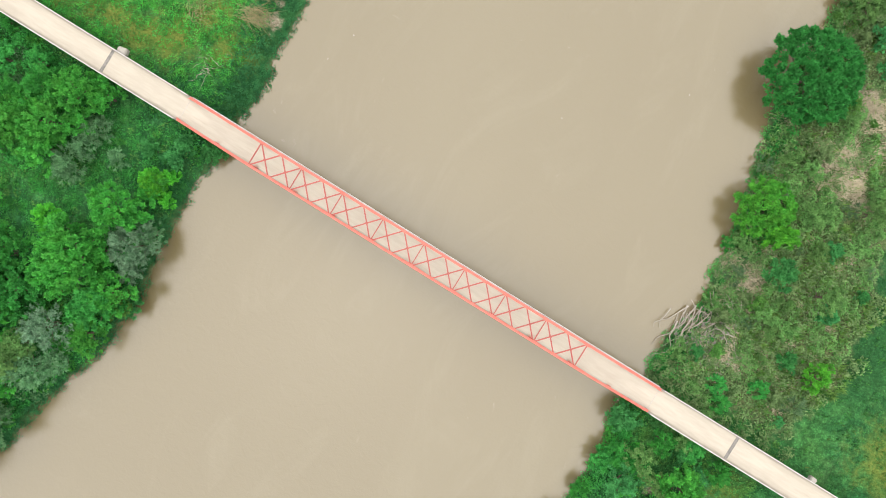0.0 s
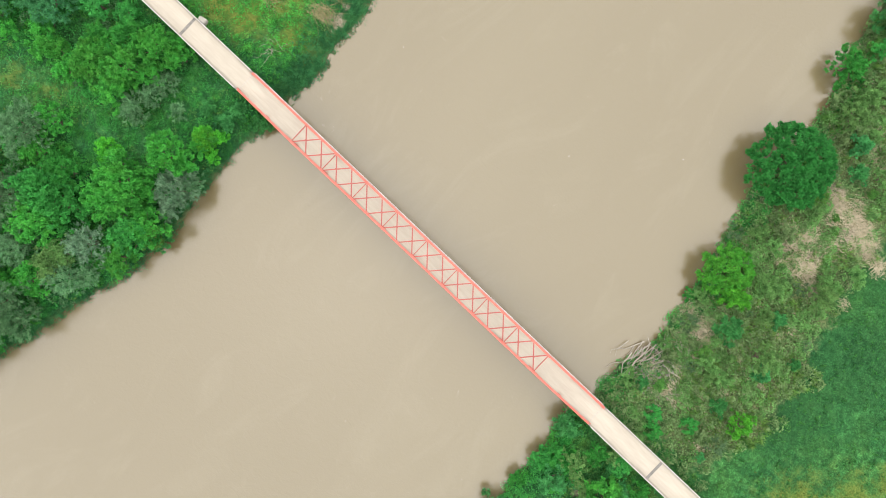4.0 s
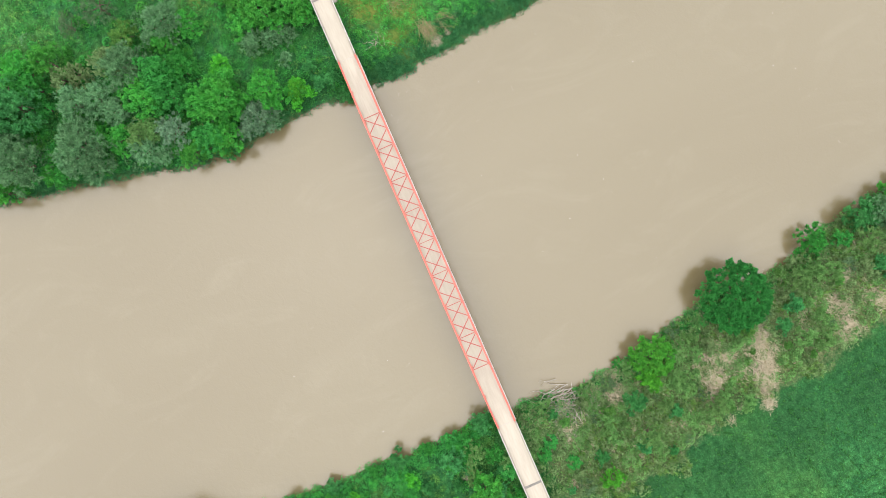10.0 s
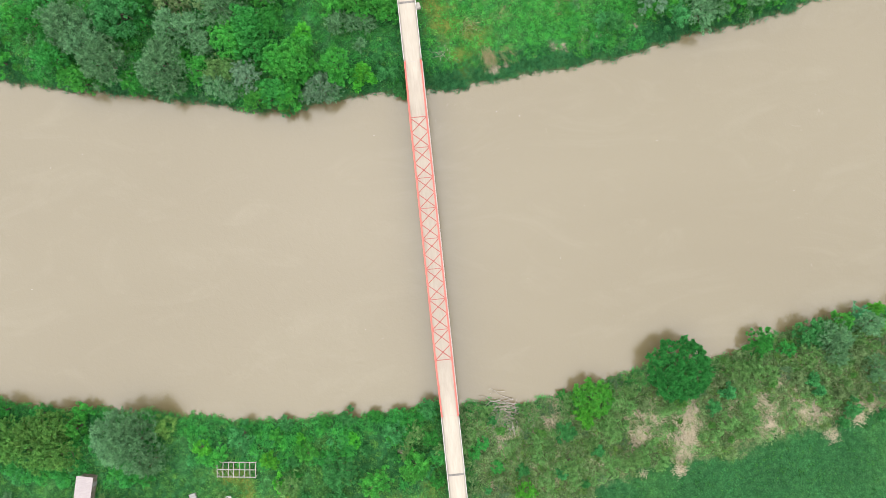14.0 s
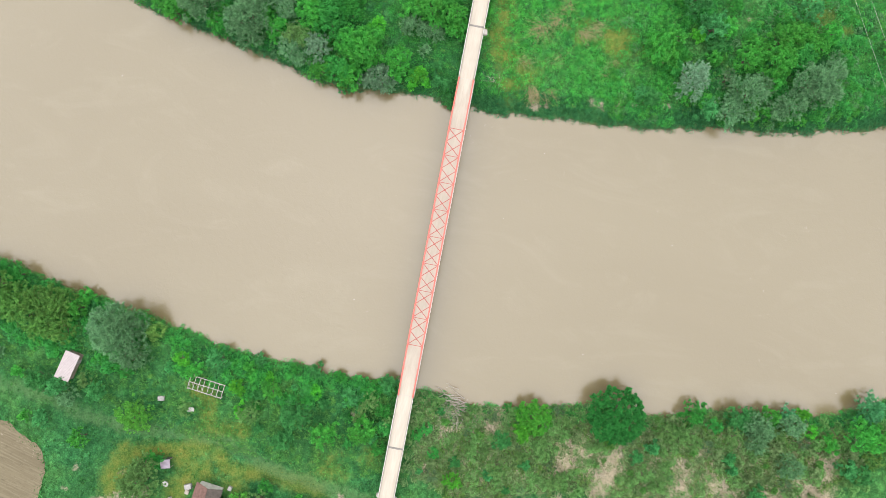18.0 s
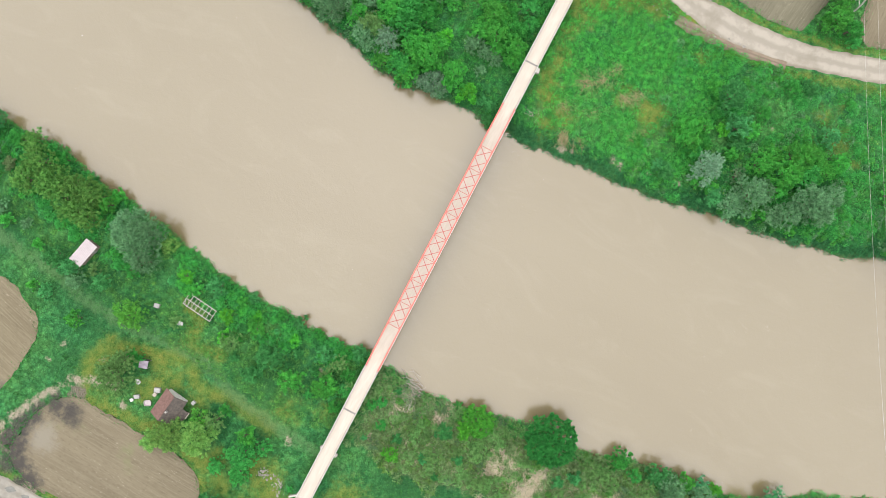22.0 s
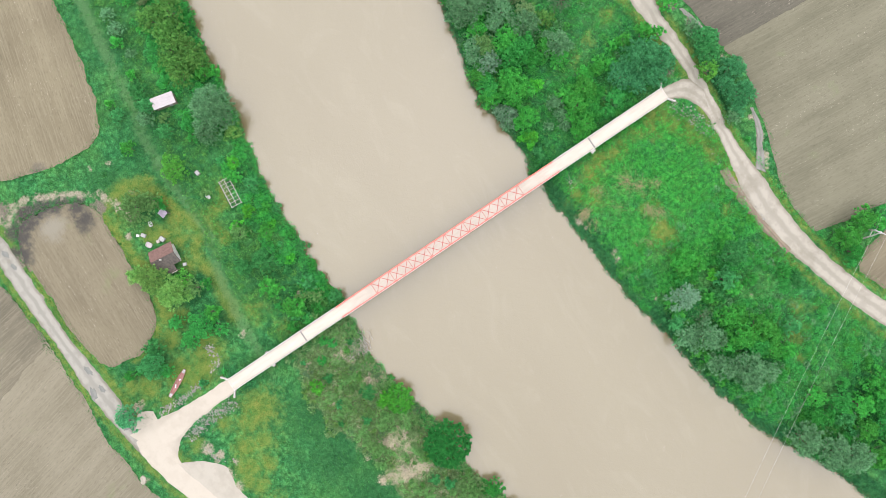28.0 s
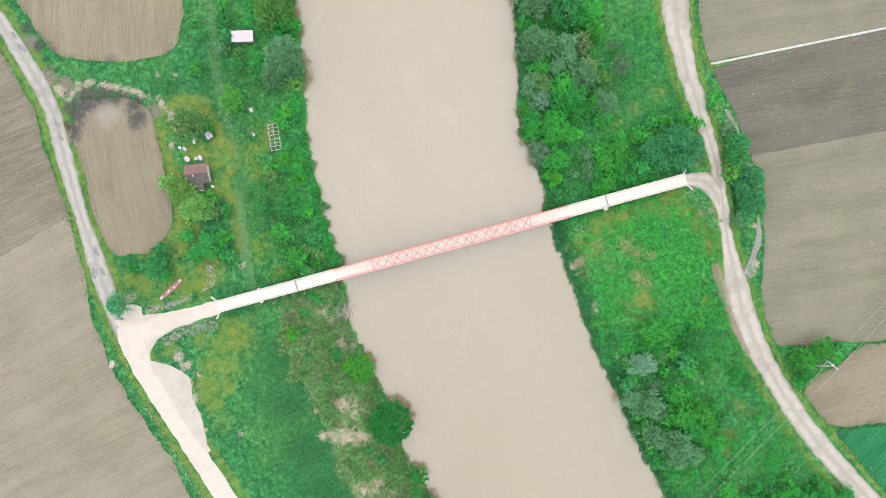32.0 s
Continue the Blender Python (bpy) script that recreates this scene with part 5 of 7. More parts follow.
def tufts(name, rng, x, y, count, long, material, label):
    """Grass: thin leaning blades in tufts, joined."""
    n = len(x)
    z = height(x, y)
    pick = np.repeat(np.arange(n), count)
    a = rng.uniform(0, math.tau, len(pick))
    lean = rng.uniform(0.3, 1.0, len(pick))
    L = long * rng.uniform(0.6, 1.3, len(pick))
    base = np.stack([x[pick], y[pick], z[pick] - 0.02], -1) + np.stack([np.cos(a), np.sin(a), 0 * a], -1) * 0.05
    tip = base + np.stack([np.cos(a) * lean, np.sin(a) * lean, np.sqrt(1.1 - lean ** 2)], -1) * L[:, None]
    side = np.stack([-np.sin(a), np.cos(a), 0 * a], -1) * (0.045 + 0.03 * L[:, None])
    v = np.stack([base - side, base + side, tip], 1).reshape(-1, 3)
    tagged(new(name, mesh_of(name, v, np.arange(len(v)).reshape(-1, 3), material)), label, "grass", kind="stuff")


rng = np.random.default_rng(11)
OPEN = [(50.7, 21.5, 4.2, 1), (47.7, 18.2, 4.2, 1), (63.1, 24.2, 6.3, 1), (69.9, 26.1, 5.8, 1), (69.7, 40.3, 7, 1), (74.6, 34.2, 6.3, 1), (41.6, 15.9, 3, 1), (59.3, 21.1, 4, 1), (38.1, 11.0, 4, 1), (41.7, 6.2, 4, 1), (47.1, 26.4, 2.5, 1), (72, 55, 9, 1), (56, 5, 3, 0.8), (44, 12, 3, 1)]


def closed(x, y):
    """0 in the mown or trampled clearings of the wood, 1 elsewhere."""
    return 1 - np.clip(1.5 * spots(x, y, OPEN), 0, 1)



def wild_east(x, y):
    d = x - np.interp(y, BANK_Y, BANK_E)
    return clear_of_built(x, y) * (d > np.where(y < 2, 3.2, 1.0)) * (d < 52) * (0.35 + 0.65 * patchy(x, y)) * (1 - 0.92 * dryness(x, y)) * (1 - 0.9 * spots(x, y, PALE_BANK))


def wild_west(x, y):
    d = np.interp(y, BANK_Y, BANK_W) - x
    reach = np.where(y > 0, 22, 15 + 9 * patchy(x, y, 0.28))
    return clear_of_built(x, y) * (d > 0.2) * (d < reach) * (0.3 + 0.7 * patchy(x, y)) * (1 - 0.9 * np.clip(spots(x, y, SAND) + spots(x, y, DRY), 0, 1))


def fringe(x, y):
    d = bank_distance(x, y)
    return (d > -0.4) * (d < np.where(x > 0, 5.0, 4.0)) * (0.5 + 0.45 * patchy(x, y, 0.4)) * (1 - 0.95 * spots(x, y, PALE_BANK)) * (1 - np.clip(1.2 * spots(x, y, SAND), 0, 1))


x, y = scatter(rng, 15000, 28, 100, -115, 115, lambda x, y: wild_east(x, y) * (1 - 0.75 * spots(x, y, GLADE)) * np.where((y < -2) & (y > -42), 0.35, 1))
herbs("nettle_bed", rng, x, y, 0.8, 22, LEAF["mid"], "dense green nettles and weeds on the river plain", long=0.25, wide=0.11)
x, y = scatter(rng, 5000, 28, 100, -115, 115, wild_east)
herbs("weed_patch", rng, x, y, 0.7, 18, LEAF["mid"], "tall green weeds on the river plain", long=0.25, wide=0.1)
x, y = scatter(rng, 7000, 28, 100, -115, 115, lambda x, y: wild_east(x, y) * (0.4 + 0.6 * spots(x, y, GLADE)))
herbs("fresh_growth", rng, x, y, 0.6, 18, LEAF["willow"], "pale green young herbs on the river plain", long=0.24, wide=0.09)
x, y = scatter(rng, 9000, 30, 80, -46, -2, wild_east)
herbs("meadow_growth", rng, x, y, 0.75, 16, LEAF["light"], "bright green low herbs of the east meadow", long=0.24, wide=0.11)
x, y = scatter(rng, 4500, 28, 100, -115, 115, lambda x, y: wild_east(x, y) * (patchy(x, y, 0.35) > 0.5))
herbs("blue_weeds", rng, x, y, 0.7, 18, LEAF["teal"], "blue-green weeds on the river plain", long=0.25, wide=0.1)
x, y = scatter(rng, 3600, 28, 100, -115, 115, wild_east)
herbs("young_growth", rng, x, y, 0.75, 18, LEAF["light"], "bright green young shoots on the river plain", long=0.27, wide=0.11)
x, y = scatter(rng, 9000, -64, -12, -115, 115, lambda x, y: wild_west(x, y) * np.where(y < -4, 0.6, 1))
herbs("bramble", rng, x, y, 0.75, 20, LEAF["olive"], "green brambles on the sloping river bank", long=0.27, wide=0.12)
x, y = scatter(rng, 7500, -64, -12, -115, 115, lambda x, y: wild_west(x, y) * np.where(y < -4, 0.06, 1))
herbs("bank_weeds", rng, x, y, 0.65, 16, LEAF["teal"], "blue-green weeds on the river bank", long=0.26, wide=0.11)
x, y = scatter(rng, 11000, -64, -12, -115, 0, lambda x, y: wild_west(x, y) * (np.abs(y + 40) < 46))
herbs("thicket", rng, x, y, 0.6, 15, LEAF["dry"], "greyish olive thicket on the river bank", long=0.5, wide=0.17, lift=1.4)
x, y = scatter(rng, 150000, -60, 70, -130, 130, fringe)
east = x > 0
herbs("bank_fringe_east", rng, x[east], y[east], 0.6, 14, CREEPER, "blue-green creeping growth at the water's edge", lift=0.6, long=0.3, wide=0.13)
x, y = x[~east], y[~east]
herbs("bank_fringe", rng, x, y, 0.5, 10, LEAF["mid"], "dark green creeping growth at the water's edge", lift=0.6, long=0.3, wide=0.13)


def grassy(x, y):
    d = bank_distance(x, y)
    return clear_of_built(x, y) * (d > 3) * (0.25 + 0.75 * patchy(x, y, 0.3)) * (1 - 0.8 * dryness(x, y))


BANK_GRASS = leaf_material("bank_grass", (0.048, 0.145, 0.030), (0.132, 0.267, 0.060), (0.204, 0.320, 0.085))
x, y = scatter(rng, 16000, -58, -26, -112, -6, lambda x, y: wild_west(x, y) * (patchy(x, y, 0.3) > 0.45))
tufts("bank_grass", rng, x, y, 9, 0.85, BANK_GRASS, "long fresh grass leaning between the bank shrubs")
TURF = leaf_material("turf", (0.012, 0.085, 0.02), (0.04, 0.17, 0.035), (0.07, 0.21, 0.045))
x, y = scatter(rng, 60000, -118, 100, -115, 118, grassy)
tufts("grass", rng, x, y, 6, 0.42, TURF, "short green meadow grass")
SERE = leaf_material("sere_grass", (0.045, 0.110, 0.020), (0.110, 0.160, 0.034), (0.170, 0.165, 0.050))
x, y = scatter(rng, 60000, -118, 100, -115, 118, lambda x, y: clear_of_built(x, y) * (bank_distance(x, y) > 2) * dryness(x, y) * (0.2 + 0.5 * patchy(x, y, 0.6)))
tufts("sere_grass", rng, x, y, 6, 0.34, SERE, "short yellowed meadow grass")

# ---- the bridge ----
HALF, TRUSS_Y, TOP = 71.75, 1.62, 3.2


def member(name, bridge, a, b, w, h, material=RED, label=""):
    return part(name, bar(bmesh.new(), a, b, w, h), material, bridge, label)


def make_bridge():
    bridge = tagged(new("bridge"), "single-lane concrete river bridge with a red steel truss span", "bridge")
    bridge.location = (0, 0, DECK_Z)
    # deck slabs, butted with open joints
    edges = [-HALF] + [-59.6, -47.5, -41.6] + [-35.7 + 5.95 * i for i in range(13)] + [41.6, 47.5, 59.6, HALF]
    for x0, x1 in zip(edges, edges[1:]):
        gap = 0.004
        part("deck_slab", box((x1 - x0, 3.62, 0.24), ((x0 + x1) / 2, 0, -0.12)), DECK, bridge)
        for s in (-1, 1):
            part("kerb", box((x1 - x0 - gap, 0.13, 0.16), ((x0 + x1) / 2, s * 1.745, 0.08), 0.015), PALE_CONCRETE, bridge)
    for s in (-1, 1):
        part("expansion_joint", box((0.42, 3.2, 0.03), (s * 47.5, 0, 0.018)), DARK_JOINT, bridge, "dark rubber expansion joint")
        part("expansion_joint", box((0.1, 3.2, 0.03), (s * 35.6, 0, -0.008)), JOINT_GREY, bridge)
        part("expansion_joint", box((0.2, 3.4, 0.03), (s * (HALF - 0.3), 0, 0.014)), JOINT_GREY, bridge)
    # edge girders under the approach spans
    for x0, x1 in ((-HALF, -35.7), (35.7, HALF)):
        for y in (-1.2, 1.2):
            part("girder", box((x1 - x0 - 0.1, 0.4, 0.9), ((x0 + x1) / 2, y, -0.7), 0.02), CONCRETE, bridge)
    part("edge_beam", box((71.0, 0.1, 0.3), (0, -1.87, -0.02), 0.02), WHITE_PAINT, bridge)
    # the red truss
    n = 12
    step = 71.2 / n
    nodes = [-35.6 + step * i for i in range(n + 1)]
    rise = [0.25, TOP * 0.55] + [TOP] * (n - 3) + [TOP * 0.55, 0.25]
    for s in (-1, 1):
        y = s * TRUSS_Y
        for i in range(n):
            member("bottom_chord", bridge, (nodes[i], y, -0.46), (nodes[i + 1], y, -0.46), 0.26, 0.36)
            name = "top_chord" if 2 <= i < n - 2 else "end_post"
            member(name, bridge, (nodes[i], y, rise[i] + 0.1), (nodes[i + 1], y, rise[i + 1] + 0.1), 0.3, 0.28)
        for i in range(1, n):
            member("vertical", bridge, (nodes[i], y, 0.2), (nodes[i], y, rise[i]), 0.16, 0.16)
        for i in range(1, n - 1):
            a, b = (i, i + 1) if i < n // 2 else (i + 1, i)
            member("diagonal", bridge, (nodes[a], y, rise[a]), (nodes[b], y, 0.2), 0.13, 0.13)
        for i in range(n + 1):
            part("gusset_plate", box((0.6, 0.05, 0.5), (nodes[i], y - s * 0.16, 0.25), 0.02), RED, bridge)
    for i in range(2, n - 1):
        member("strut", bridge, (nodes[i], -TRUSS_Y, TOP + 0.12), (nodes[i], TRUSS_Y, TOP + 0.12), 0.12, 0.14, RED_THIN)
        member("floor_beam", bridge, (nodes[i], -1.7, -0.45), (nodes[i], 1.7, -0.45), 0.3, 0.5)
    for i in range(2, n - 2):
        for j in (0, 0.5):
            x0, x1 = nodes[i] + j * step + 0.12, nodes[i] + (j + 0.5) * step - 0.12
            member("brace", bridge, (x0, -TRUSS_Y + 0.1, TOP + 0.10), (x1, TRUSS_Y - 0.1, TOP + 0.10), 0.16, 0.1, RED_THIN)
            member("brace", bridge, (x0, TRUSS_Y - 0.1, TOP + 0.2), (x1, -TRUSS_Y + 0.1, TOP + 0.2), 0.16, 0.08, RED_THIN)
            part("brace_plate", box((0.34, 0.3, 0.02), ((x0 + x1) / 2, 0, TOP + 0.26)), RED_THIN, bridge)
            for s in (-1, 1):
                part("node_plate", box((0.62, 0.34, 0.02), (x0 - 0.12, s * (TRUSS_Y - 0.04), TOP + 0.27)), RED, bridge)
    # rails on the approach spans
    for x0, x1 in ((-HALF + 0.3, -35.9), (35.9, HALF - 0.3)):
        for s in (-1, 1):
            rail = member("rail", bridge, (x0, s * 1.76, 0.95), (x1, s * 1.76, 0.95), 0.09, 0.07, WHITE_PAINT, "thin pale handrail")
            part("middle_rail", bar(bmesh.new(), (x0, s * 1.76, 0.55), (x1, s * 1.76, 0.55), 0.05), WHITE_PAINT, bridge)
            k = int((x1 - x0) / 2.0)
            for i in range(k + 1):
                x = x0 + (x1 - x0) * i / k
                part("post", bar(bmesh.new(), (x, s * 1.76, 0.15), (x, s * 1.76, 1.0), 0.09), STEEL, bridge)
    # piers, bearing blocks and wing walls
    for x in (-58.6, -35.2, 35.2, 46.7, 58.6):
        foot = z_at(x, 0) - 1.5 - DECK_Z
        part("pier", box((1.3, 3.0, -1.2 - foot), (x, 0, (foot - 1.2) / 2), 0.15), CONCRETE, bridge)
        part("pier_cap", box((1.5, 3.5, 0.7), (x, 0, -1.0), 0.08), CONCRETE, bridge)
    for x, y, w, d, turn in ((46.7, -2.15, 1.3, 0.9, 12), (-58.8, -2.05, 0.9, 0.7, -8), (-58.6, 1.95, 0.8, 0.6, 5)):
        part("bearing_block", box((w, d, 0.8), (x, y, -0.5), 0.12, turn), PALE_CONCRETE, bridge)
    for sx in (-1, 1):
        for sy in (-1, 1):
            a, b = (sx * 71.4, sy * 1.75), (sx * 72.7, sy * 3.4)
            member("wing_wall", bridge, (*a, -0.55), (*b, -0.55), 0.36, 1.9, PALE_CONCRETE)
        part("abutment", box((1.0, 3.8, 3.6), (sx * 71.2, 0, -2.06), 0.05), CONCRETE, bridge)
    return bridge


DARK_JOINT = plain("joint_rubber", (0.095, 0.091, 0.087), (0.237, 0.221, 0.205), 2.5, 0.8)
JOINT_GREY = plain("joint_grey", (0.269, 0.253, 0.229), (0.379, 0.356, 0.324), 2.5, 0.8)
make_bridge()

# ---- denser scrub between the trees ----
def scrub_east(x, y):
    d = x - np.interp(y, BANK_Y, BANK_E)
    north = (y > 3) * (d > 1) * (d < 46 - 0.1 * np.abs(y - 60)) * (0.25 + 0.75 * (patchy(x, y, 0.22) > 0.42))
    south = (y < -30) * (d > 1) * (d < 40) * (patchy(x, y, 0.2) > 0.5)
    low = np.hypot((x - 39) / 10, (y - 11) / 8) > 1
    return clear_of_built(x, y) * (north + south) * low * closed(x, y) * (1 - 0.85 * spots(x, y, GLADE)) * (1 - 0.9 * dryness(x, y))


def scrub_west(x, y):
    d = np.interp(y, BANK_Y, BANK_W) - x
    return clear_of_built(x, y) * (d > 0.8) * (d < np.where(y > 62, 15, np.where(y > 0, 9, 19))) * (patchy(x, y, 0.24) > np.where(y > 0, 0.42, 0.5)) * (1 - np.clip(1.6 * spots(x, y, SAND), 0, 1))


for name, n, kind, size, where, box4, label in (
        ("scrub", 1500, "mid", 1.3, scrub_east, (28, 84, -115, 115), "green scrub between the trees"),
        ("scrub_light", 900, "light", 1.1, scrub_east, (28, 84, -115, 115), "bright green scrub between the trees"),
        ("scrub_grey", 500, "grey", 1.2, scrub_east, (28, 84, -115, 115), "grey-green scrub between the trees"),
        ("bank_scrub", 900, "mid", 1.1, scrub_west, (-58, -12, 0, 115), "green scrub on the river bank"),
        ("bank_scrub_light", 450, "light", 0.9, scrub_west, (-58, -12, 0, 115), "bright green scrub on the river bank"),
        ("bank_scrub_grey", 1100, "brown", 0.9, scrub_west, (-58, -12, -115, 0), "olive scrub on the river bank"),
        ("bank_scrub_teal", 300, "teal", 1.0, scrub_west, (-58, -12, 4, 115), "blue-green scrub on the river bank")):
    x, y = scatter(rng, n * 2, *box4, where)
    herbs(name, rng, x, y, size, 75, LEAF[kind], label, lift=1.1, long=0.36, wide=0.17)


# ---- yard, boat and sheds on the west bank ----
ROOF_RED = plain("old_roof_tile", (0.079, 0.043, 0.036), (0.158, 0.095, 0.079), 3.5, 0.85, bump=0.5)
ROOF_DARK = plain("mossy_roof_tile", (0.040, 0.036, 0.032), (0.095, 0.079, 0.067), 3.5, 0.9, bump=0.5)
PLASTER = plain("old_plaster", (0.332, 0.316, 0.292), (0.521, 0.506, 0.474), 2.0, 0.9)
OLD_BOARD = plain("old_board", (0.126, 0.103, 0.079), (0.284, 0.245, 0.205), 3.0, 0.9)
SHEET = plain("pinkish_white_sheet", (0.285, 0.250, 0.254), (0.338, 0.302, 0.302), 1.2, 0.45)
GREYWOOD = plain("grey_wood", (0.237, 0.221, 0.201), (0.363, 0.348, 0.324), 4.0, 0.85)
BOAT_RED = plain("faded_red_paint", (0.190, 0.079, 0.067), (0.300, 0.158, 0.134), 2.5, 0.7)
GREY_PAINT = plain("faded_grey_paint", (0.198, 0.198, 0.190), (0.332, 0.324, 0.316), 2.5, 0.75)
LILAC = plain("lilac_sheet", (0.363, 0.308, 0.379), (0.474, 0.419, 0.490), 1.5, 0.5)


def thing(name, x, y, turn=0.0, label="", category="", group="", z=None):
    ob = tagged(new(name), label, category, group)
    ob.matrix_basis = pose(x, y, (z_at(x, y) if z is None else z), 0, 0, turn)
    return ob


def slope(h, m, material, label, length, run, rise, courses, thick=0.05):
    """A roof slope of overlapping tile courses, from the eaves at y = 0 up to the ridge."""
    roof = part("roof", box((length - 0.1, run - 0.05, 0.04), (0, run / 2, 0)), material, h, label)
    for v in roof.data.vertices:
        v.co.z += rise * v.co.y / run - 0.02
    roof.matrix_basis = m
    for i in range(courses):
        y0, y1 = run * i / courses, min(run, run * (i + 1.25) / courses)
        z0, z1 = rise * i / courses + 0.05, rise * y1 / run
        bm = bmesh.new()
        wob = 0.02 * math.sin(i * 2.3)
        pts = [(-length / 2 + wob, y0), (length / 2 + wob, y0), (length / 2 + wob, y1), (-length / 2 + wob, y1)]
        top = [bm.verts.new((px, py, (z0 if k < 2 else z1) + thick)) for k, (px, py) in enumerate(pts)]
        low = [bm.verts.new((px, py, (z0 if k < 2 else z1))) for k, (px, py) in enumerate(pts)]
        bm.faces.new(top)
        bm.faces.new(low[::-1])
        for k in range(4):
            bm.faces.new((top[k], low[k], low[(k + 1) % 4], top[(k + 1) % 4]))
        bmesh.ops.recalc_face_normals(bm, faces=bm.faces)
        part("tile_course", bm, material, roof)


def make_house():
    h = thing("house", -67.6, 39.7, -7.5, "small old house with a brown tiled gable roof", "house", z=0.0)
    W2, D2, E2 = 3.05, 2.6, 2.2
    for nm, size, at in (("wall", (0.22, 2 * D2 - 0.44, E2), (-W2 + 0.11, 0, E2 / 2)), ("wall", (0.22, 2 * D2 - 0.44, E2), (W2 - 0.11, 0, E2 / 2)),
                         ("wall", (2 * W2, 0.22, E2), (0, -D2 + 0.11, E2 / 2)), ("wall", (2 * W2, 0.22, E2), (0, D2 - 0.11, E2 / 2))):
        part(nm, box(size, at, 0.01), PLASTER, h)
    for sx in (-1, 1):
        bm = bmesh.new()
        a = [bm.verts.new((sx * (W2 - 0.02), y, z)) for y, z in ((-D2 + 0.1, E2), (D2 - 0.1, E2), (0.0, E2 + 1.3))]
        b = [bm.verts.new((sx * (W2 - 0.2), y, z)) for y, z in ((-D2 + 0.1, E2), (D2 - 0.1, E2), (0.0, E2 + 1.3))]
        bm.faces.new(a), bm.faces.new(b[::-1])
        for i in range(3):
            bm.faces.new((a[i], b[i], b[(i + 1) % 3], a[(i + 1) % 3]))
        bmesh.ops.recalc_face_normals(bm, faces=bm.faces)
        part("gable", bm, PLASTER, h, "whitewashed gable")
    slope(h, pose(0, D2 + 0.45, E2 - 0.15, 0, 0, 180), ROOF_RED, "faded red-brown tiles", 2 * W2 + 1.0, D2 + 0.5, 1.5, 13)
    slope(h, pose(0, -D2 - 0.45, E2 - 0.15), ROOF_DARK, "dark mossy tiles", 2 * W2 + 1.0, D2 + 0.5, 1.5, 13)
    part("ridge", bar(bmesh.new(), (-W2 - 0.25, 0, E2 + 1.42), (W2 + 0.25, 0, E2 + 1.42), 0.24, 0.12), ROOF_RED, h)
    part("chimney", box((0.45, 0.45, 1.0), (-0.6, -0.55, E2 + 1.35), 0.02), CONCRETE, h)
    part("door", box((0.9, 0.06, 1.95), (1.2, -D2 - 0.02, 0.98), 0.01), OLD_BOARD, h)
    for x in (-1.6, -0.2):
        w = part("window", box((0.8, 0.05, 0.8), (x, -D2 - 0.01, 1.4), 0.01), DARK, h)
        part("sill", box((0.95, 0.16, 0.05), (x, -D2 - 0.06, 0.97)), PLASTER, h)
    # lean-to with open posts on the south side
    lean = part("lean_to_roof", box((2.6, 1.9, 0.06), (0.2, -D2 - 1.2, 2.0), 0.01), ROOF_DARK, h, "dark sheet roof of the lean-to")
    for x in (-1.0, 1.4):
        part("post", bar(bmesh.new(), (x, -D2 - 2.0, 0), (x, -D2 - 2.0, 1.97), 0.1), OLD_BOARD, h)
    part("porch_beam", bar(bmesh.new(), (-0.2, -D2 - 2.35, 1.9), (1.6, -D2 - 2.35, 1.98), 0.22, 0.12), DRYWOOD, h)


def make_shed():
    s = thing("shed", -43.8, 75.7, -13.5, "small shed with a white sheet-metal roof", "shed")
    for at, size in (((0, -1.35, 1.1), (5.8, 0.12, 2.2)), ((0, 1.35, 1.15), (5.8, 0.12, 2.3)), ((-2.9, 0, 1.1), (0.12, 2.58, 2.2)), ((2.9, 0, 1.1), (0.12, 2.58, 2.2))):
        part("wall", box(size, at, 0.01), OLD_BOARD, s)
    bm = bmesh.new()
    n = 66
    rows = []
    for i in range(n + 1):
        x = -3.25 + 6.5 * i / n
        dz = 0.025 * math.sin(i * math.pi / 1.5)
        rows.append([bm.verts.new((x, y, 2.38 + y * 0.06 + dz + t)) for y, t in ((-1.65, 0), (1.65, 0), (1.65, -0.03), (-1.65, -0.03))])
    for a, b in zip(rows, rows[1:]):
        for k in range(4):
            bm.faces.new((a[k], b[k], b[(k + 1) % 4], a[(k + 1) % 4]))
    bmesh.ops.recalc_face_normals(bm, faces=bm.faces)
    part("roof", bm, SHEET, s, "pinkish white corrugated sheet")
    part("door", box((0.85, 0.06, 1.8), (1.4, -1.43, 0.92), 0.01), GREY_PAINT, s)


def make_frame():
    f = thing("timber_frame", -42.7, 44.5, -6.5, "open weathered timber frame standing in weeds", "frame")
    for x in (-1.5, 0.0, 1.5):
        part("beam", bar(bmesh.new(), (x, -4.0, 1.15), (x, 4.0, 1.15), 0.13, 0.12), GREYWOOD, f)
    for i in range(8):
        y = -3.9 + 7.8 * i / 7
        part("crossbar", bar(bmesh.new(), (-1.65, y, 1.28), (1.65, y + 0.1 * math.sin(i * 2.0), 1.28), 0.11, 0.09), GREYWOOD, f)
    for x in (-1.5, 1.5):
        for y in (-3.8, -1.2, 1.4, 3.8):
            part("post", bar(bmesh.new(), (x, y, -0.3), (x, y, 1.1), 0.13), DRYWOOD, f)
    for i in range(4):
        part("rafter", bar(bmesh.new(), (-1.3 + 0.1 * i, 0.6 + i, 1.0), (-0.2, 1.3 + i, 1.05), 0.07), DRYWOOD, f)


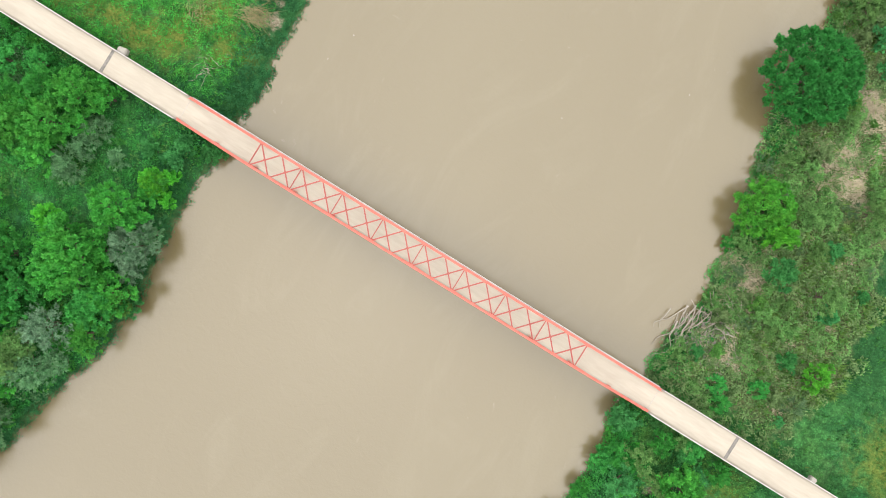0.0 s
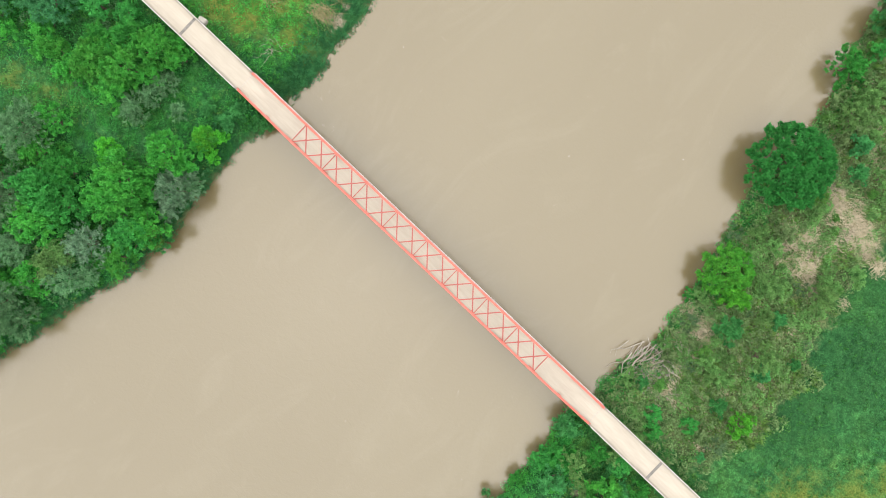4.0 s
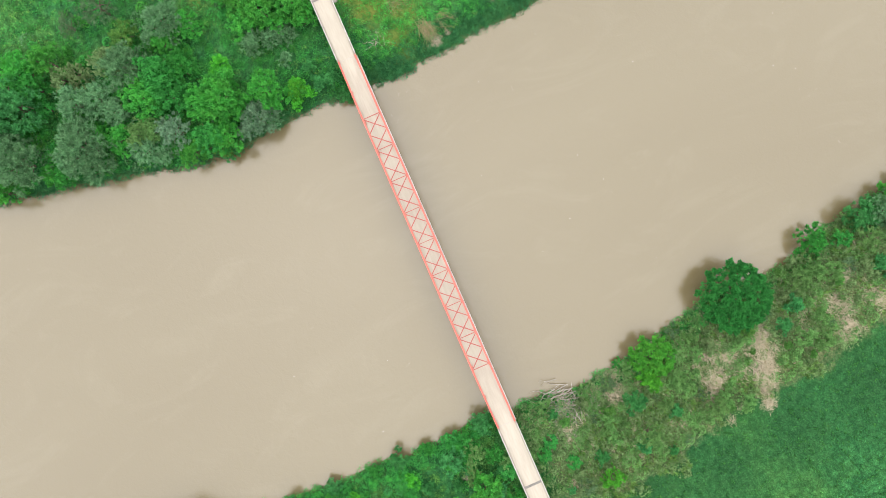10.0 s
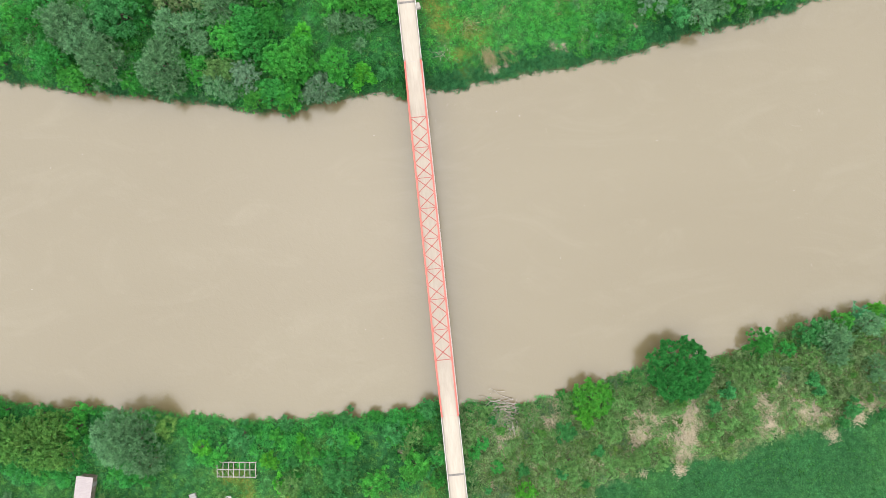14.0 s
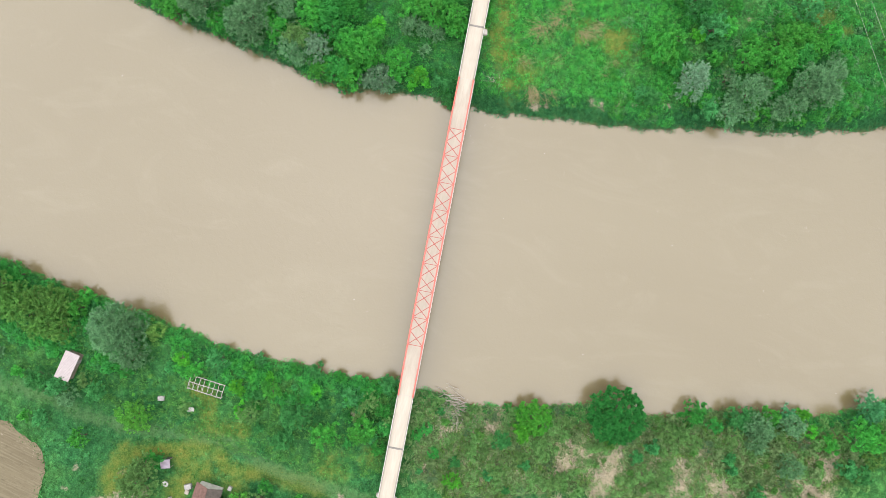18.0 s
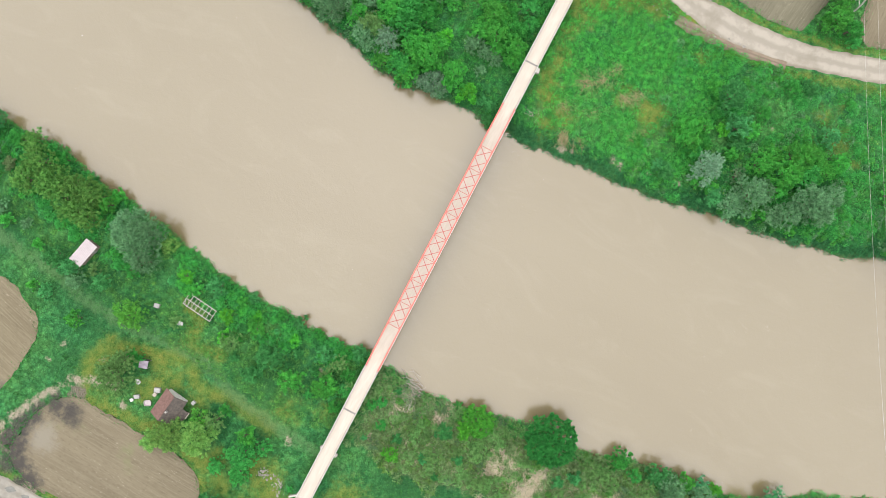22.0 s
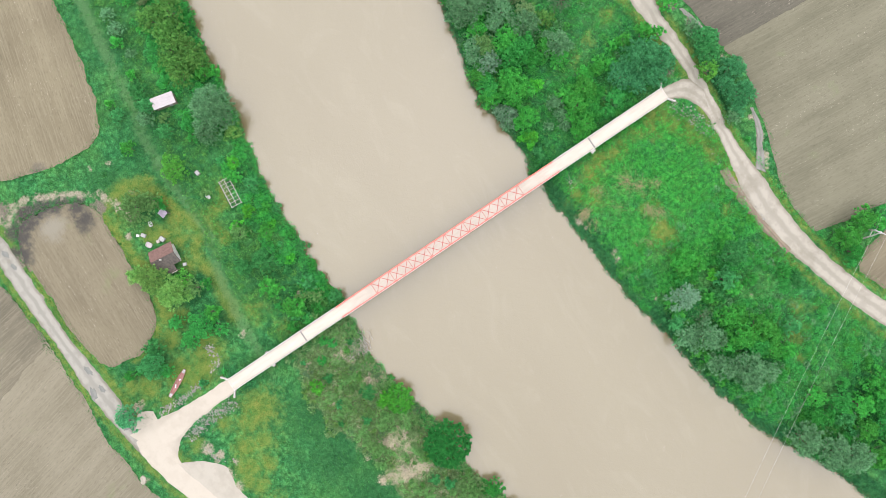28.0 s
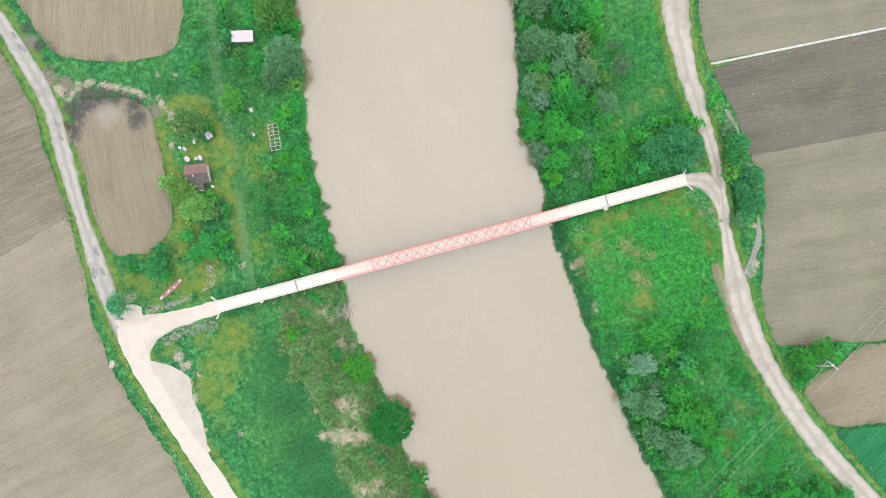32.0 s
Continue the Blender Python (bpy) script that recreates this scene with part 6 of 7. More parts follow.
def make_boat():
    b = thing("boat", -84.9, 8.8, 27.2, "long narrow wooden boat with faded red paint lying in the grass", "boat")
    n, half = 16, 4.35
    def ring(u, inset=0.0):
        w = max(0.28, 0.74 * (1 - abs(u) ** 2.6 * 0.62)) - inset
        rise = 0.22 * abs(u) ** 3
        return w, rise
    for nm, inset, mat in (("hull", 0.0, GREY_PAINT), ("inside", 0.06, BOAT_RED)):
        bm = bmesh.new()
        rows = []
        for i in range(n + 1):
            u = -1 + 2 * i / n
            w, r = ring(u, inset)
            x = u * (half - inset)
            prof = ((-w, 0.52 + r - (0.02 if inset else 0)), (-w * 0.8, 0.08 + r + inset), (0, 0.0 + r + inset), (w * 0.8, 0.08 + r + inset), (w, 0.52 + r - (0.02 if inset else 0)))
            rows.append([bm.verts.new((x, y, z)) for y, z in prof])
        for a, c in zip(rows, rows[1:]):
            for k in range(4):
                bm.faces.new((a[k], a[k + 1], c[k + 1], c[k]))
        bm.faces.new(rows[0]), bm.faces.new(rows[-1][::-1])
        part(nm, bm, mat, b)
    for s in (-1, 1):
        for i in range(n):
            u0, u1 = -1 + 2 * i / n, -1 + 2 * (i + 1) / n
            (w0, r0), (w1, r1) = ring(u0), ring(u1)
            part("gunwale", bar(bmesh.new(), (u0 * half, s * w0, 0.54 + r0), (u1 * half, s * w1, 0.54 + r1), 0.1, 0.06), BOAT_RED, b)
        bm = box((1.0, 0.85, 0.05), (s * 3.8, 0, 0.66), 0.01)
        part("end_deck", bm, GREY_PAINT, b, "grey end deck")
    for x in (-1.9, 0.1, 2.0):
        part("thwart", box((0.28, 1.3, 0.05), (x, 0, 0.46), 0.01), BOAT_RED, b)
    part("plank", box((1.0, 0.35, 0.04), (-1.1, 0.1, 0.3), 0.01, 25), WHITE_PAINT, b)
    part("plank", box((0.7, 0.3, 0.04), (1.1, -0.1, 0.28), 0.01, -35), WHITE_PAINT, b)


make_house()
make_shed()
make_frame()
make_boat()


def rough_block(size, seed, bevel=0.3):
    """A lumpy, rounded lump."""
    bm = bmesh.new()
    bmesh.ops.create_icosphere(bm, subdivisions=2, radius=1)
    for v in bm.verts:
        k = 1 + 0.35 * noise.noise(v.co * 1.3 + Vector((seed * 7.1, seed, 0)))
        v.co = Vector((v.co.x * size[0] / 2, v.co.y * size[1] / 2, v.co.z * size[2] / 2)) * k
        v.co.z = max(v.co.z, -size[2] * 0.15)
    return bm


def make_canopy():
    c = thing("canopy", -61.3, 50.1, 15, "small lilac sheet canopy on four posts", "canopy")
    bm = bmesh.new()
    g = [[bm.verts.new((-1.0 + 2.0 * i / 6, -1.1 + 2.2 * j / 6, 1.9 + 0.06 * math.sin(i * 1.3) * math.sin(j * 1.1))) for j in range(7)] for i in range(7)]
    for i in range(6):
        for j in range(6):
            bm.faces.new((g[i][j], g[i + 1][j], g[i + 1][j + 1], g[i][j + 1]))
    bmesh.ops.solidify(bm, geom=bm.faces[:], thickness=0.03)
    part("roof_sheet", bm, LILAC, c)
    for x in (-0.9, 0.9):
        for y in (-1.0, 1.0):
            part("post", bar(bmesh.new(), (x, y, -0.1), (x, y, 1.86), 0.08), OLD_BOARD, c)
    part("back_panel", box((0.05, 2.0, 1.2), (1.0, 0, 1.1)), DARK, c, "dark side panel")


make_canopy()


def tub(x, y, turn, size, label, material):
    t = thing("tub", x, y, turn, label, "tub")
    a, b, h = size[0] / 2, size[1] / 2, size[2]
    bm = bmesh.new()
    rings = []
    for w, z in ((0.82, 0.0), (1.0, h), (0.9, h), (0.72, 0.08)):
        rings.append([bm.verts.new((math.copysign(abs(math.cos(k * math.tau / 16)) ** 0.6, math.cos(k * math.tau / 16)) * a * w, math.copysign(abs(math.sin(k * math.tau / 16)) ** 0.6, math.sin(k * math.tau / 16)) * b * w, z)) for k in range(16)])
    for r0, r1 in zip(rings, rings[1:]):
        for k in range(16):
            bm.faces.new((r0[k], r0[(k + 1) % 16], r1[(k + 1) % 16], r1[k]))
    bm.faces.new(rings[0][::-1]), bm.faces.new(rings[-1])
    part("basin", bm, material, t)
    bm = bmesh.new()
    bmesh.ops.create_circle(bm, cap_ends=True, segments=16, radius=1, matrix=Matrix.Translation((0, 0, h * 0.55)) @ Matrix.Diagonal((a * 0.8, b * 0.8, 1, 1)))
    part("contents", bm, material, t)


tub(-48.7, 47.3, 12, (1.0, 1.7, 0.5), "white tub standing in the weeds", WHITE_PAINT)
tub(-66.4, 49.9, -20, (1.0, 1.5, 0.45), "white basin beside the bushes", WHITE_PAINT)
tub(-70.0, 45.3, 30, (1.5, 1.9, 0.4), "pale trough behind the house", SHEET)


def crate(x, y, turn, size, label, material):
    c = thing("crate", x, y, turn, label, "crate", "yard clutter")
    for i in range(4):
        z = size[2] * (i + 0.5) / 4
        part("slat", box((size[0], 0.05, size[2] / 4 - 0.03), (0, -size[1] / 2, z)), material, c)
        part("slat", box((size[0], 0.05, size[2] / 4 - 0.03), (0, size[1] / 2, z)), material, c)
    for s in (-1, 1):
        part("end_board", box((0.05, size[1] - 0.06, size[2]), (s * size[0] / 2, 0, size[2] / 2)), material, c)
    part("lid", box((size[0] * 0.94, size[1] * 0.92, 0.04), (0, 0, size[2] - 0.05), 0.0, 4), material, c)


crate(-66.0, 44.6, 20, (1.1, 1.5, 0.7), "grey slatted crate against the house", GREY_PAINT)
crate(-67.3, 44.7, -10, (0.9, 0.8, 0.5), "pale wooden crate against the house", DRYWOOD)
crate(-69.8, 48.4, 35, (0.9, 1.3, 0.6), "grey crate by the bushes", GREY_PAINT)
crate(-47.5, 54.4, 10, (1.0, 1.3, 0.6), "weathered grey crate in the weeds", GREY_PAINT)
crate(-64.6, 35.2, -20, (0.9, 0.8, 0.6), "grey crate by the lean-to", GREY_PAINT)
crate(-71.2, 49.2, 50, (0.7, 0.7, 0.4), "pale crate on the grass", WHITE_PAINT)


# ---- power line ----
def make_pylon():
    p = thing("power_pole", 96.9, -63.1, 0, "concrete A-frame power pole with a steel crossarm", "power pole")
    feet = ((-1.5, -0.9), (1.4, 0.8))
    top = (-0.4, 0.4, 7.6)
    for x, y in feet:
        part("leg", tube(bmesh.new(), [(x, y, -0.4), (x * 0.5, y * 0.5, 4), top], [0.24, 0.19, 0.14], 8), PALE_CONCRETE, p)
    part("brace", bar(bmesh.new(), (-0.95, -0.25, 3.8), (0.5, 0.6, 3.8), 0.16), PALE_CONCRETE, p)
    part("head", box((0.7, 0.7, 0.5), (-0.4, 0.4, 7.6), 0.08), PALE_CONCRETE, p)
    arm = part("crossarm", bar(bmesh.new(), (-1.4, 1.95, 7.8), (0.6, -1.15, 7.8), 0.16), STEEL, p)
    for k in (-1, 0, 1):
        at = (-0.4 + 0.85 * k, 0.4 - 1.4 * k)
        part("insulator", tube(bmesh.new(), [(*at, 7.85), (*at, 8.0), (*at, 8.15)], [0.09, 0.12, 0.05], 8), WHITE_PAINT, p)
    return p


make_pylon()
WIRE = plain("wire_metal", (0.33, 0.32, 0.30), (0.42, 0.41, 0.39), 1.0, 0.5, 0.2)
for k in (-1, 1):
    dx, dy = 0.85 * k, -1.4 * k
    bm = bmesh.new()
    pts = []
    for i in range(41):
        u = i / 40
        if u < 0.6:
            q = u / 0.6
            pts.append((96.5 + dx - 200 * (1 - q) * 0.86, -62.7 + dy - 200 * (1 - q) * 0.51, 8.1 + 6 * (1 - q) - 7 * 4 * q * (1 - q) * 0.5))
        else:
            q = (u - 0.6) / 0.4
            pts.append((96.5 + dx + 120 * q * 0.86, -62.7 + dy + 120 * q * 0.51, 8.1 - 3.5 * 4 * q * (1 - q) * 0.5))
    ob = part("power_wire", tube(bm, pts, [0.018] * 41, 4), WIRE)
    tagged(ob, "thin grey overhead power wire", "wire", "power wires", kind="structure")


# ---- rubble, puddles, driftwood and dry reeds ----
def rubble(name, places, label, small=0.16, big=0.5):
    vs, fs, n = [], [], 0
    base = bmesh.new()
    bmesh.ops.create_icosphere(base, subdivisions=1, radius=1)
    bv = np.array([v.co[:] for v in base.verts])
    bf = np.array([[v.index for v in f.verts] for f in base.faces])
    base.free()
    for x, y in places:
        s = rng.uniform(small, big) * rng.uniform(0.6, 1)
        v = bv * (s * rng.uniform(0.6, 1.2, 3)) * (1 + rng.uniform(-0.25, 0.25, (len(bv), 1)))
        a = rng.uniform(0, 6.28)
        c, t = math.cos(a), math.sin(a)
        v = v @ np.array([[c, t, 0], [-t, c, 0], [0, 0, 0.7]])
        vs.append(v + np.array([x, y, z_at(x, y) + s * 0.15]))
        fs.append(bf + n)
        n += len(bv)
    tagged(new(name, mesh_of(name, np.concatenate(vs), np.concatenate(fs), STONE)), label, "rubble", kind="stuff")


def band(line, width, n):
    q, w = along(line, 0.3)
    i = rng.integers(0, len(q), n)
    e = rng.normal(0, width / 2, n)
    return np.stack([q[i, 0] - w[i, 1] * e, q[i, 1] + w[i, 0] * e], -1)


rubble("rubble_west", np.concatenate([band([(-94, 4.4), (-86.4, 4.2), (-79.3, 4.8)], 1.2, 280), band([(-75, 5.6), (-72.5, 8), (-72, 13)], 1.6, 120)]), "grey and white rubble along the ramp", 0.1, 0.36)
rubble("rubble_ramp", np.concatenate([band([(-91, -6), (-86, -4.6), (-80, -4.2), (-74, -4.6)], 2.0, 460), band([(-89, -9), (-88, -15), (-84, -18)], 1.0, 24)]), "grey rubble on the side of the ramp", 0.1, 0.36)
rubble("rubble_east", band([(71.6, -3.6), (74.1, -7.2), (75.9, -12), (76.2, -17)], 1.7, 260), "pale rubble on the slope of the east ramp", 0.1, 0.36)
rubble("rubble_bank", np.concatenate([band([(-37.6, -8.4), (-39, -11.4), (-40, -15)], 2.8, 260), band([(-88, -11), (-87.5, -16)], 1.0, 30)]), "grey stones on the eroded bank", 0.1, 0.36)
rubble("rubble_road", np.concatenate([band([(-101.6, -24), (-96, -44), (-92.6, -56)], 0.9, 110), band([(74.6, -20), (74.6, -33), (76.2, -46)], 0.9, 90)]), "loose stones along the road edges", 0.08, 0.3)

PUDDLES = [(-109.3, 90.7, 1.9, 0.7, 115), (-104.9, 65.6, 1.3, 0.7, 105), (-104.9, 61.4, 1.1, 0.6, 100), (-110.5, 95.0, 1.5, 0.5, 115), (-103.8, 25.6, 1.6, 0.7, 105), (-103.4, 19.2, 1.3, 0.6, 100), (-106.2, 19.0, 2.2, 0.9, 80), (-102.6, 6.5, 1.8, 1.2, 20)]
PUDDLE = plain("puddle_mud", (0.090, 0.093, 0.084), (0.140, 0.139, 0.122), 0.8, 0.2)


def puddle(x, y, a, b, turn):
    bm = bmesh.new()
    rim = [bm.verts.new((math.cos(k * math.tau / 22) * a * (1 + 0.22 * math.sin(k * 1.7 + x)), math.sin(k * math.tau / 22) * b * (1 + 0.2 * math.sin(k * 1.1 + y)), 0)) for k in range(22)]
    low = [bm.verts.new((v.co.x, v.co.y, -0.06)) for v in rim]
    bm.faces.new(rim)
    for k in range(22):
        bm.faces.new((rim[k], low[k], low[(k + 1) % 22], rim[(k + 1) % 22]))
    bmesh.ops.recalc_face_normals(bm, faces=bm.faces)
    ob = part("puddle", bm, PUDDLE)
    xs = np.array([x - a, x, x + a])
    ob.matrix_basis = pose(x, y, float(height(xs, np.array([y] * 3)).max()) + 0.1, 0, 0, turn)
    tagged(ob, "shallow muddy puddle in the gravel road", "puddle", "puddles in the road")


for x, y, a, b, t in PUDDLES:
    puddle(x, y, a, b, t)



def branch(parent, x, y, z, ang, length, lift, r, seed):
    rs = random.Random(seed)
    pts, rad = [], []
    for i in range(6):
        u = i / 5
        pts.append((x + math.cos(ang + 0.3 * rs.uniform(-1, 1) * u) * length * u, y + math.sin(ang + 0.3 * rs.uniform(-1, 1) * u) * length * u, z + lift * math.sin(u * 2.4)))
        rad.append(r * (1 - 0.8 * u))
    part("branch", tube(bmesh.new(), pts, rad, 5), DRYWOOD, parent)


def brush_pile(x, y, n, reach, label, spread=360, aim=0, r=0.06):
    p = thing("brush_pile", x, y, 0, label, "driftwood")
    rs = random.Random(int(x * 31 + y * 7))
    for i in range(n):
        a = radians(aim + rs.uniform(-spread / 2, spread / 2))
        gx, gy = rs.gauss(0, reach * 0.3), rs.gauss(0, reach * 0.3)
        gz = max(z_at(x + gx, y + gy), WATER_Z) - p.matrix_basis.translation.z
        branch(p, gx, gy, gz + rs.uniform(0.1, 0.7), a, rs.uniform(0.5, 1.25) * reach, rs.uniform(-0.2, 0.5), r * rs.uniform(0.5, 1.2), i)


brush_pile(-36.2, -12.4, 26, 4.6, "tangle of pale driftwood at the water's edge", 44, 84, 0.11)
brush_pile(-38.8, -13.4, 20, 3.0, "bleached dead branches on the eroded bank", 240, 60, 0.1)
brush_pile(-40.5, -16.8, 18, 2.6, "dead branches lying in the grass", 360, 0)
brush_pile(-43.0, -9.5, 12, 2.8, "dead twigs among the weeds", 360, 0, 0.04)
brush_pile(37.6, -6.2, 16, 2.2, "dark dead twigs near the bridge", 360, 0, 0.04)
brush_pile(-35.0, -46.5, 10, 2.4, "dead branches over the water's edge", 200, 0, 0.04)


def dry_stalks(name, rows, n, long, thin, label):
    """Bleached stalks lying in loose sheaves round each place (x, y, spread), joined."""
    out = []
    for x, y, spread in rows:
        aim = rng.uniform(0, math.tau)
        a = np.where(rng.uniform(0, 1, n) < 0.7, rng.normal(aim, 0.28, n), rng.uniform(0, math.tau, n))
        b = np.stack([x + rng.normal(0, spread * 0.55, n), y + rng.normal(0, spread * 0.55, n), np.zeros(n)], -1)
        b[:, 2] = height(b[:, 0], b[:, 1]) + 0.1
        lean = rng.uniform(0.7, 0.97, n)
        t = b + np.stack([np.cos(a) * lean, np.sin(a) * lean, np.sqrt(1 - lean ** 2)], -1) * (long * rng.uniform(0.4, 1.2, n))[:, None]
        s = np.stack([-np.sin(a), np.cos(a), 0 * a], -1) * thin
        out.append(np.stack([b - s, b + s, t], 1).reshape(-1, 3))
    v = np.concatenate(out)
    tagged(new(name, mesh_of(name, v, np.arange(len(v)).reshape(-1, 3), DRY_GRASS)), label, "dry grass", kind="stuff")


def fallen_sheaf(x, y, aim, spread, n, long, thin=0.016):
    """Dead reed stems fanned out flat from one root, bowed over and tipped with plumes."""
    a = np.radians(aim + rng.normal(0, spread / 2.4, n))
    L = long * rng.uniform(0.45, 1.1, n)
    base = np.stack([x + rng.normal(0, 0.7, n), y + rng.normal(0, 0.7, n)], -1)
    ways = np.stack([np.cos(a), np.sin(a)], -1)
    side = np.stack([-np.sin(a), np.cos(a), 0 * a], -1) * thin
    bow = rng.normal(0, 0.18, n)[:, None] * np.stack([-np.sin(a), np.cos(a)], -1)
    rings = []
    for u, wide in ((0.0, 1.0), (0.35, 1.0), (0.7, 0.9), (1.0, 0.5)):
        q = base + (ways + bow * u) * (L * u)[:, None]
        q3 = np.concatenate([q, (height(q[:, 0], q[:, 1]) + 0.25 + 0.9 * math.sin(2.6 * u + 0.2) * rng.uniform(0.5, 1.0))[:, None]], 1)
        rings.append((q3 - side * wide, q3 + side * wide))
    v = np.stack([c for pair in rings for c in pair], 1).reshape(-1, 3)
    f = np.array([(8 * i + 2 * j, 8 * i + 2 * j + 1, 8 * i + 2 * j + 3, 8 * i + 2 * j + 2) for i in range(n) for j in range(3)])
    tagged(new("reed_sheaf", mesh_of("reed_sheaf", v, f, REED)), "fan of bleached dead reeds lying in green grass", "dry reeds", "fallen reed sheaves")


for x, y, aim, spread, n, long in ((51.0, -14.6, 150, 120, 80, 4.2), (52.9, -18.2, 100, 150, 70, 3.8), (51.6, -23.6, 250, 80, 65, 3.8), (53.6, -26.2, 240, 70, 50, 3.2), (56.6, -19.6, 60, 140, 40, 3.0),
                                   (42.6, -11.2, 240, 100, 34, 3.8), (43.8, -18.7, 300, 80, 22, 2.6), (46.3, -31.6, 260, 110, 26, 2.0), (36.8, -15.2, 195, 50, 130, 3.4), (37.0, -18.2, 230, 80, 28, 3.0), (44.0, -31.0, 90, 120, 20, 2.0)):
    fallen_sheaf(x, y, aim, spread, n, long)
dry_stalks("dry_grass_bank", [(x + rng.normal(0, r * 0.8), y + rng.normal(0, r * 0.8), r * 0.55) for x, y, r, k in SAND[:14] for i in range(5)], 340, 0.8, 0.034, "patches of bleached dry grass on the bank")
gx, gy = scatter(rng, 1500, -56, -26, -100, -5, lambda x, y: wild_west(x, y) * (patchy(x, y, 0.35) > 0.4))
dry_stalks("dry_grass_sparse", [(x, y, 0.7) for x, y in zip(gx, gy)], 45, 0.6, 0.028, "thin dry grass among the bank scrub")
stone = part("white_stone", rough_block((0.9, 0.6, 0.6), 3), WHITE_PAINT)
stone.matrix_basis = pose(-49.3, -21.5, z_at(-49.3, -21.5))
tagged(stone, "white stone in the bank grass", "stone")


PALE_GRAVEL = plain("pale_gravel", (0.19, 0.17, 0.135), (0.28, 0.25, 0.205), 1.5, 0.95, bump=0.5)
heap = part("gravel_heap", rough_block((2.6, 1.7, 0.35), 7), PALE_GRAVEL)
heap.matrix_basis = pose(-108.4, -8.4, z_at(-108.4, -8.4) + 0.1, 0, 0, 55)
tagged(heap, "small heap of pale gravel at the field edge", "gravel heap")


def edge_places(poly, n, spread):
    p = np.array([q for q in poly + poly[:1]], dtype=float)
    near = [(a, b) for a, b in zip(p, p[1:]) if max(abs(a[0]), abs(b[0]), abs(a[1]), abs(b[1])) < 160]
    w = np.array([np.hypot(*(b - a)) for a, b in near])
    i = rng.choice(len(near), n, p=w / w.sum())
    u = rng.uniform(0, 1, n)[:, None]
    a, b = np.array([q[0] for q in near])[i], np.array([q[1] for q in near])[i]
    return a + (b - a) * u + rng.normal(0, spread, (n, 2))


def clear_near(e):
    return (line_distance(e[:, 0], e[:, 1], WAY_W)[0] > 4) & (line_distance(e[:, 0], e[:, 1], WAY_E)[0] > 4) & ~((e[:, 0] > -101) & (e[:, 0] < -84) & (e[:, 1] > -42) & (e[:, 1] < 14))


pts = np.concatenate([edge_places(poly, 900, 0.6) for name, poly in FIELDS.items()])
keep = off_road(pts[:, 0], pts[:, 1], ROAD_E, HALF_E) > 0.2
keep &= ~((pts[:, 0] < -111.5) & (pts[:, 1] < 60))
keep &= ~((pts[:, 0] > 91) & (pts[:, 1] > -14) & (pts[:, 1] < 36))
pts = pts[keep & (off_road(pts[:, 0], pts[:, 1], ROAD_W, HALF_W) > 0.2) & ~inside(pts[:, 0], pts[:, 1], JUNCTION)]
tufts("verge_grass", rng, pts[:, 0], pts[:, 1], 6, 0.3, TURF, "rough grass along the field edges")
for sides in (ROAD_W_SIDES, ROAD_E_SIDES):
    for sgn, line in zip((1, -1), sides):
        q, w = along(line, 0.25)
        q, w = q[np.abs(q[:, 1]) < 115], w[np.abs(q[:, 1]) < 115]
        o = sgn * np.abs(rng.normal(0.1, 0.8, len(q)))[:, None]
        e = q + np.stack([-w[:, 1], w[:, 0]], -1) * o
        e = e[clear_near(e) & ~inside(e[:, 0], e[:, 1], JUNCTION) & (off_road(e[:, 0], e[:, 1], ROAD_W, HALF_W) > -0.1) & (off_road(e[:, 0], e[:, 1], ROAD_E, HALF_E) > -0.1)]
        tufts("road_verge", rng, e[::2, 0], e[::2, 1], 8, 0.45, TURF, "grass along the gravel road")
        tufts("road_verge_dry", rng, e[1::2, 0], e[1::2, 1], 8, 0.4, SERE, "yellowed grass along the gravel road")

# ---- woodland infill, seeded ----
pick = random.Random(5)


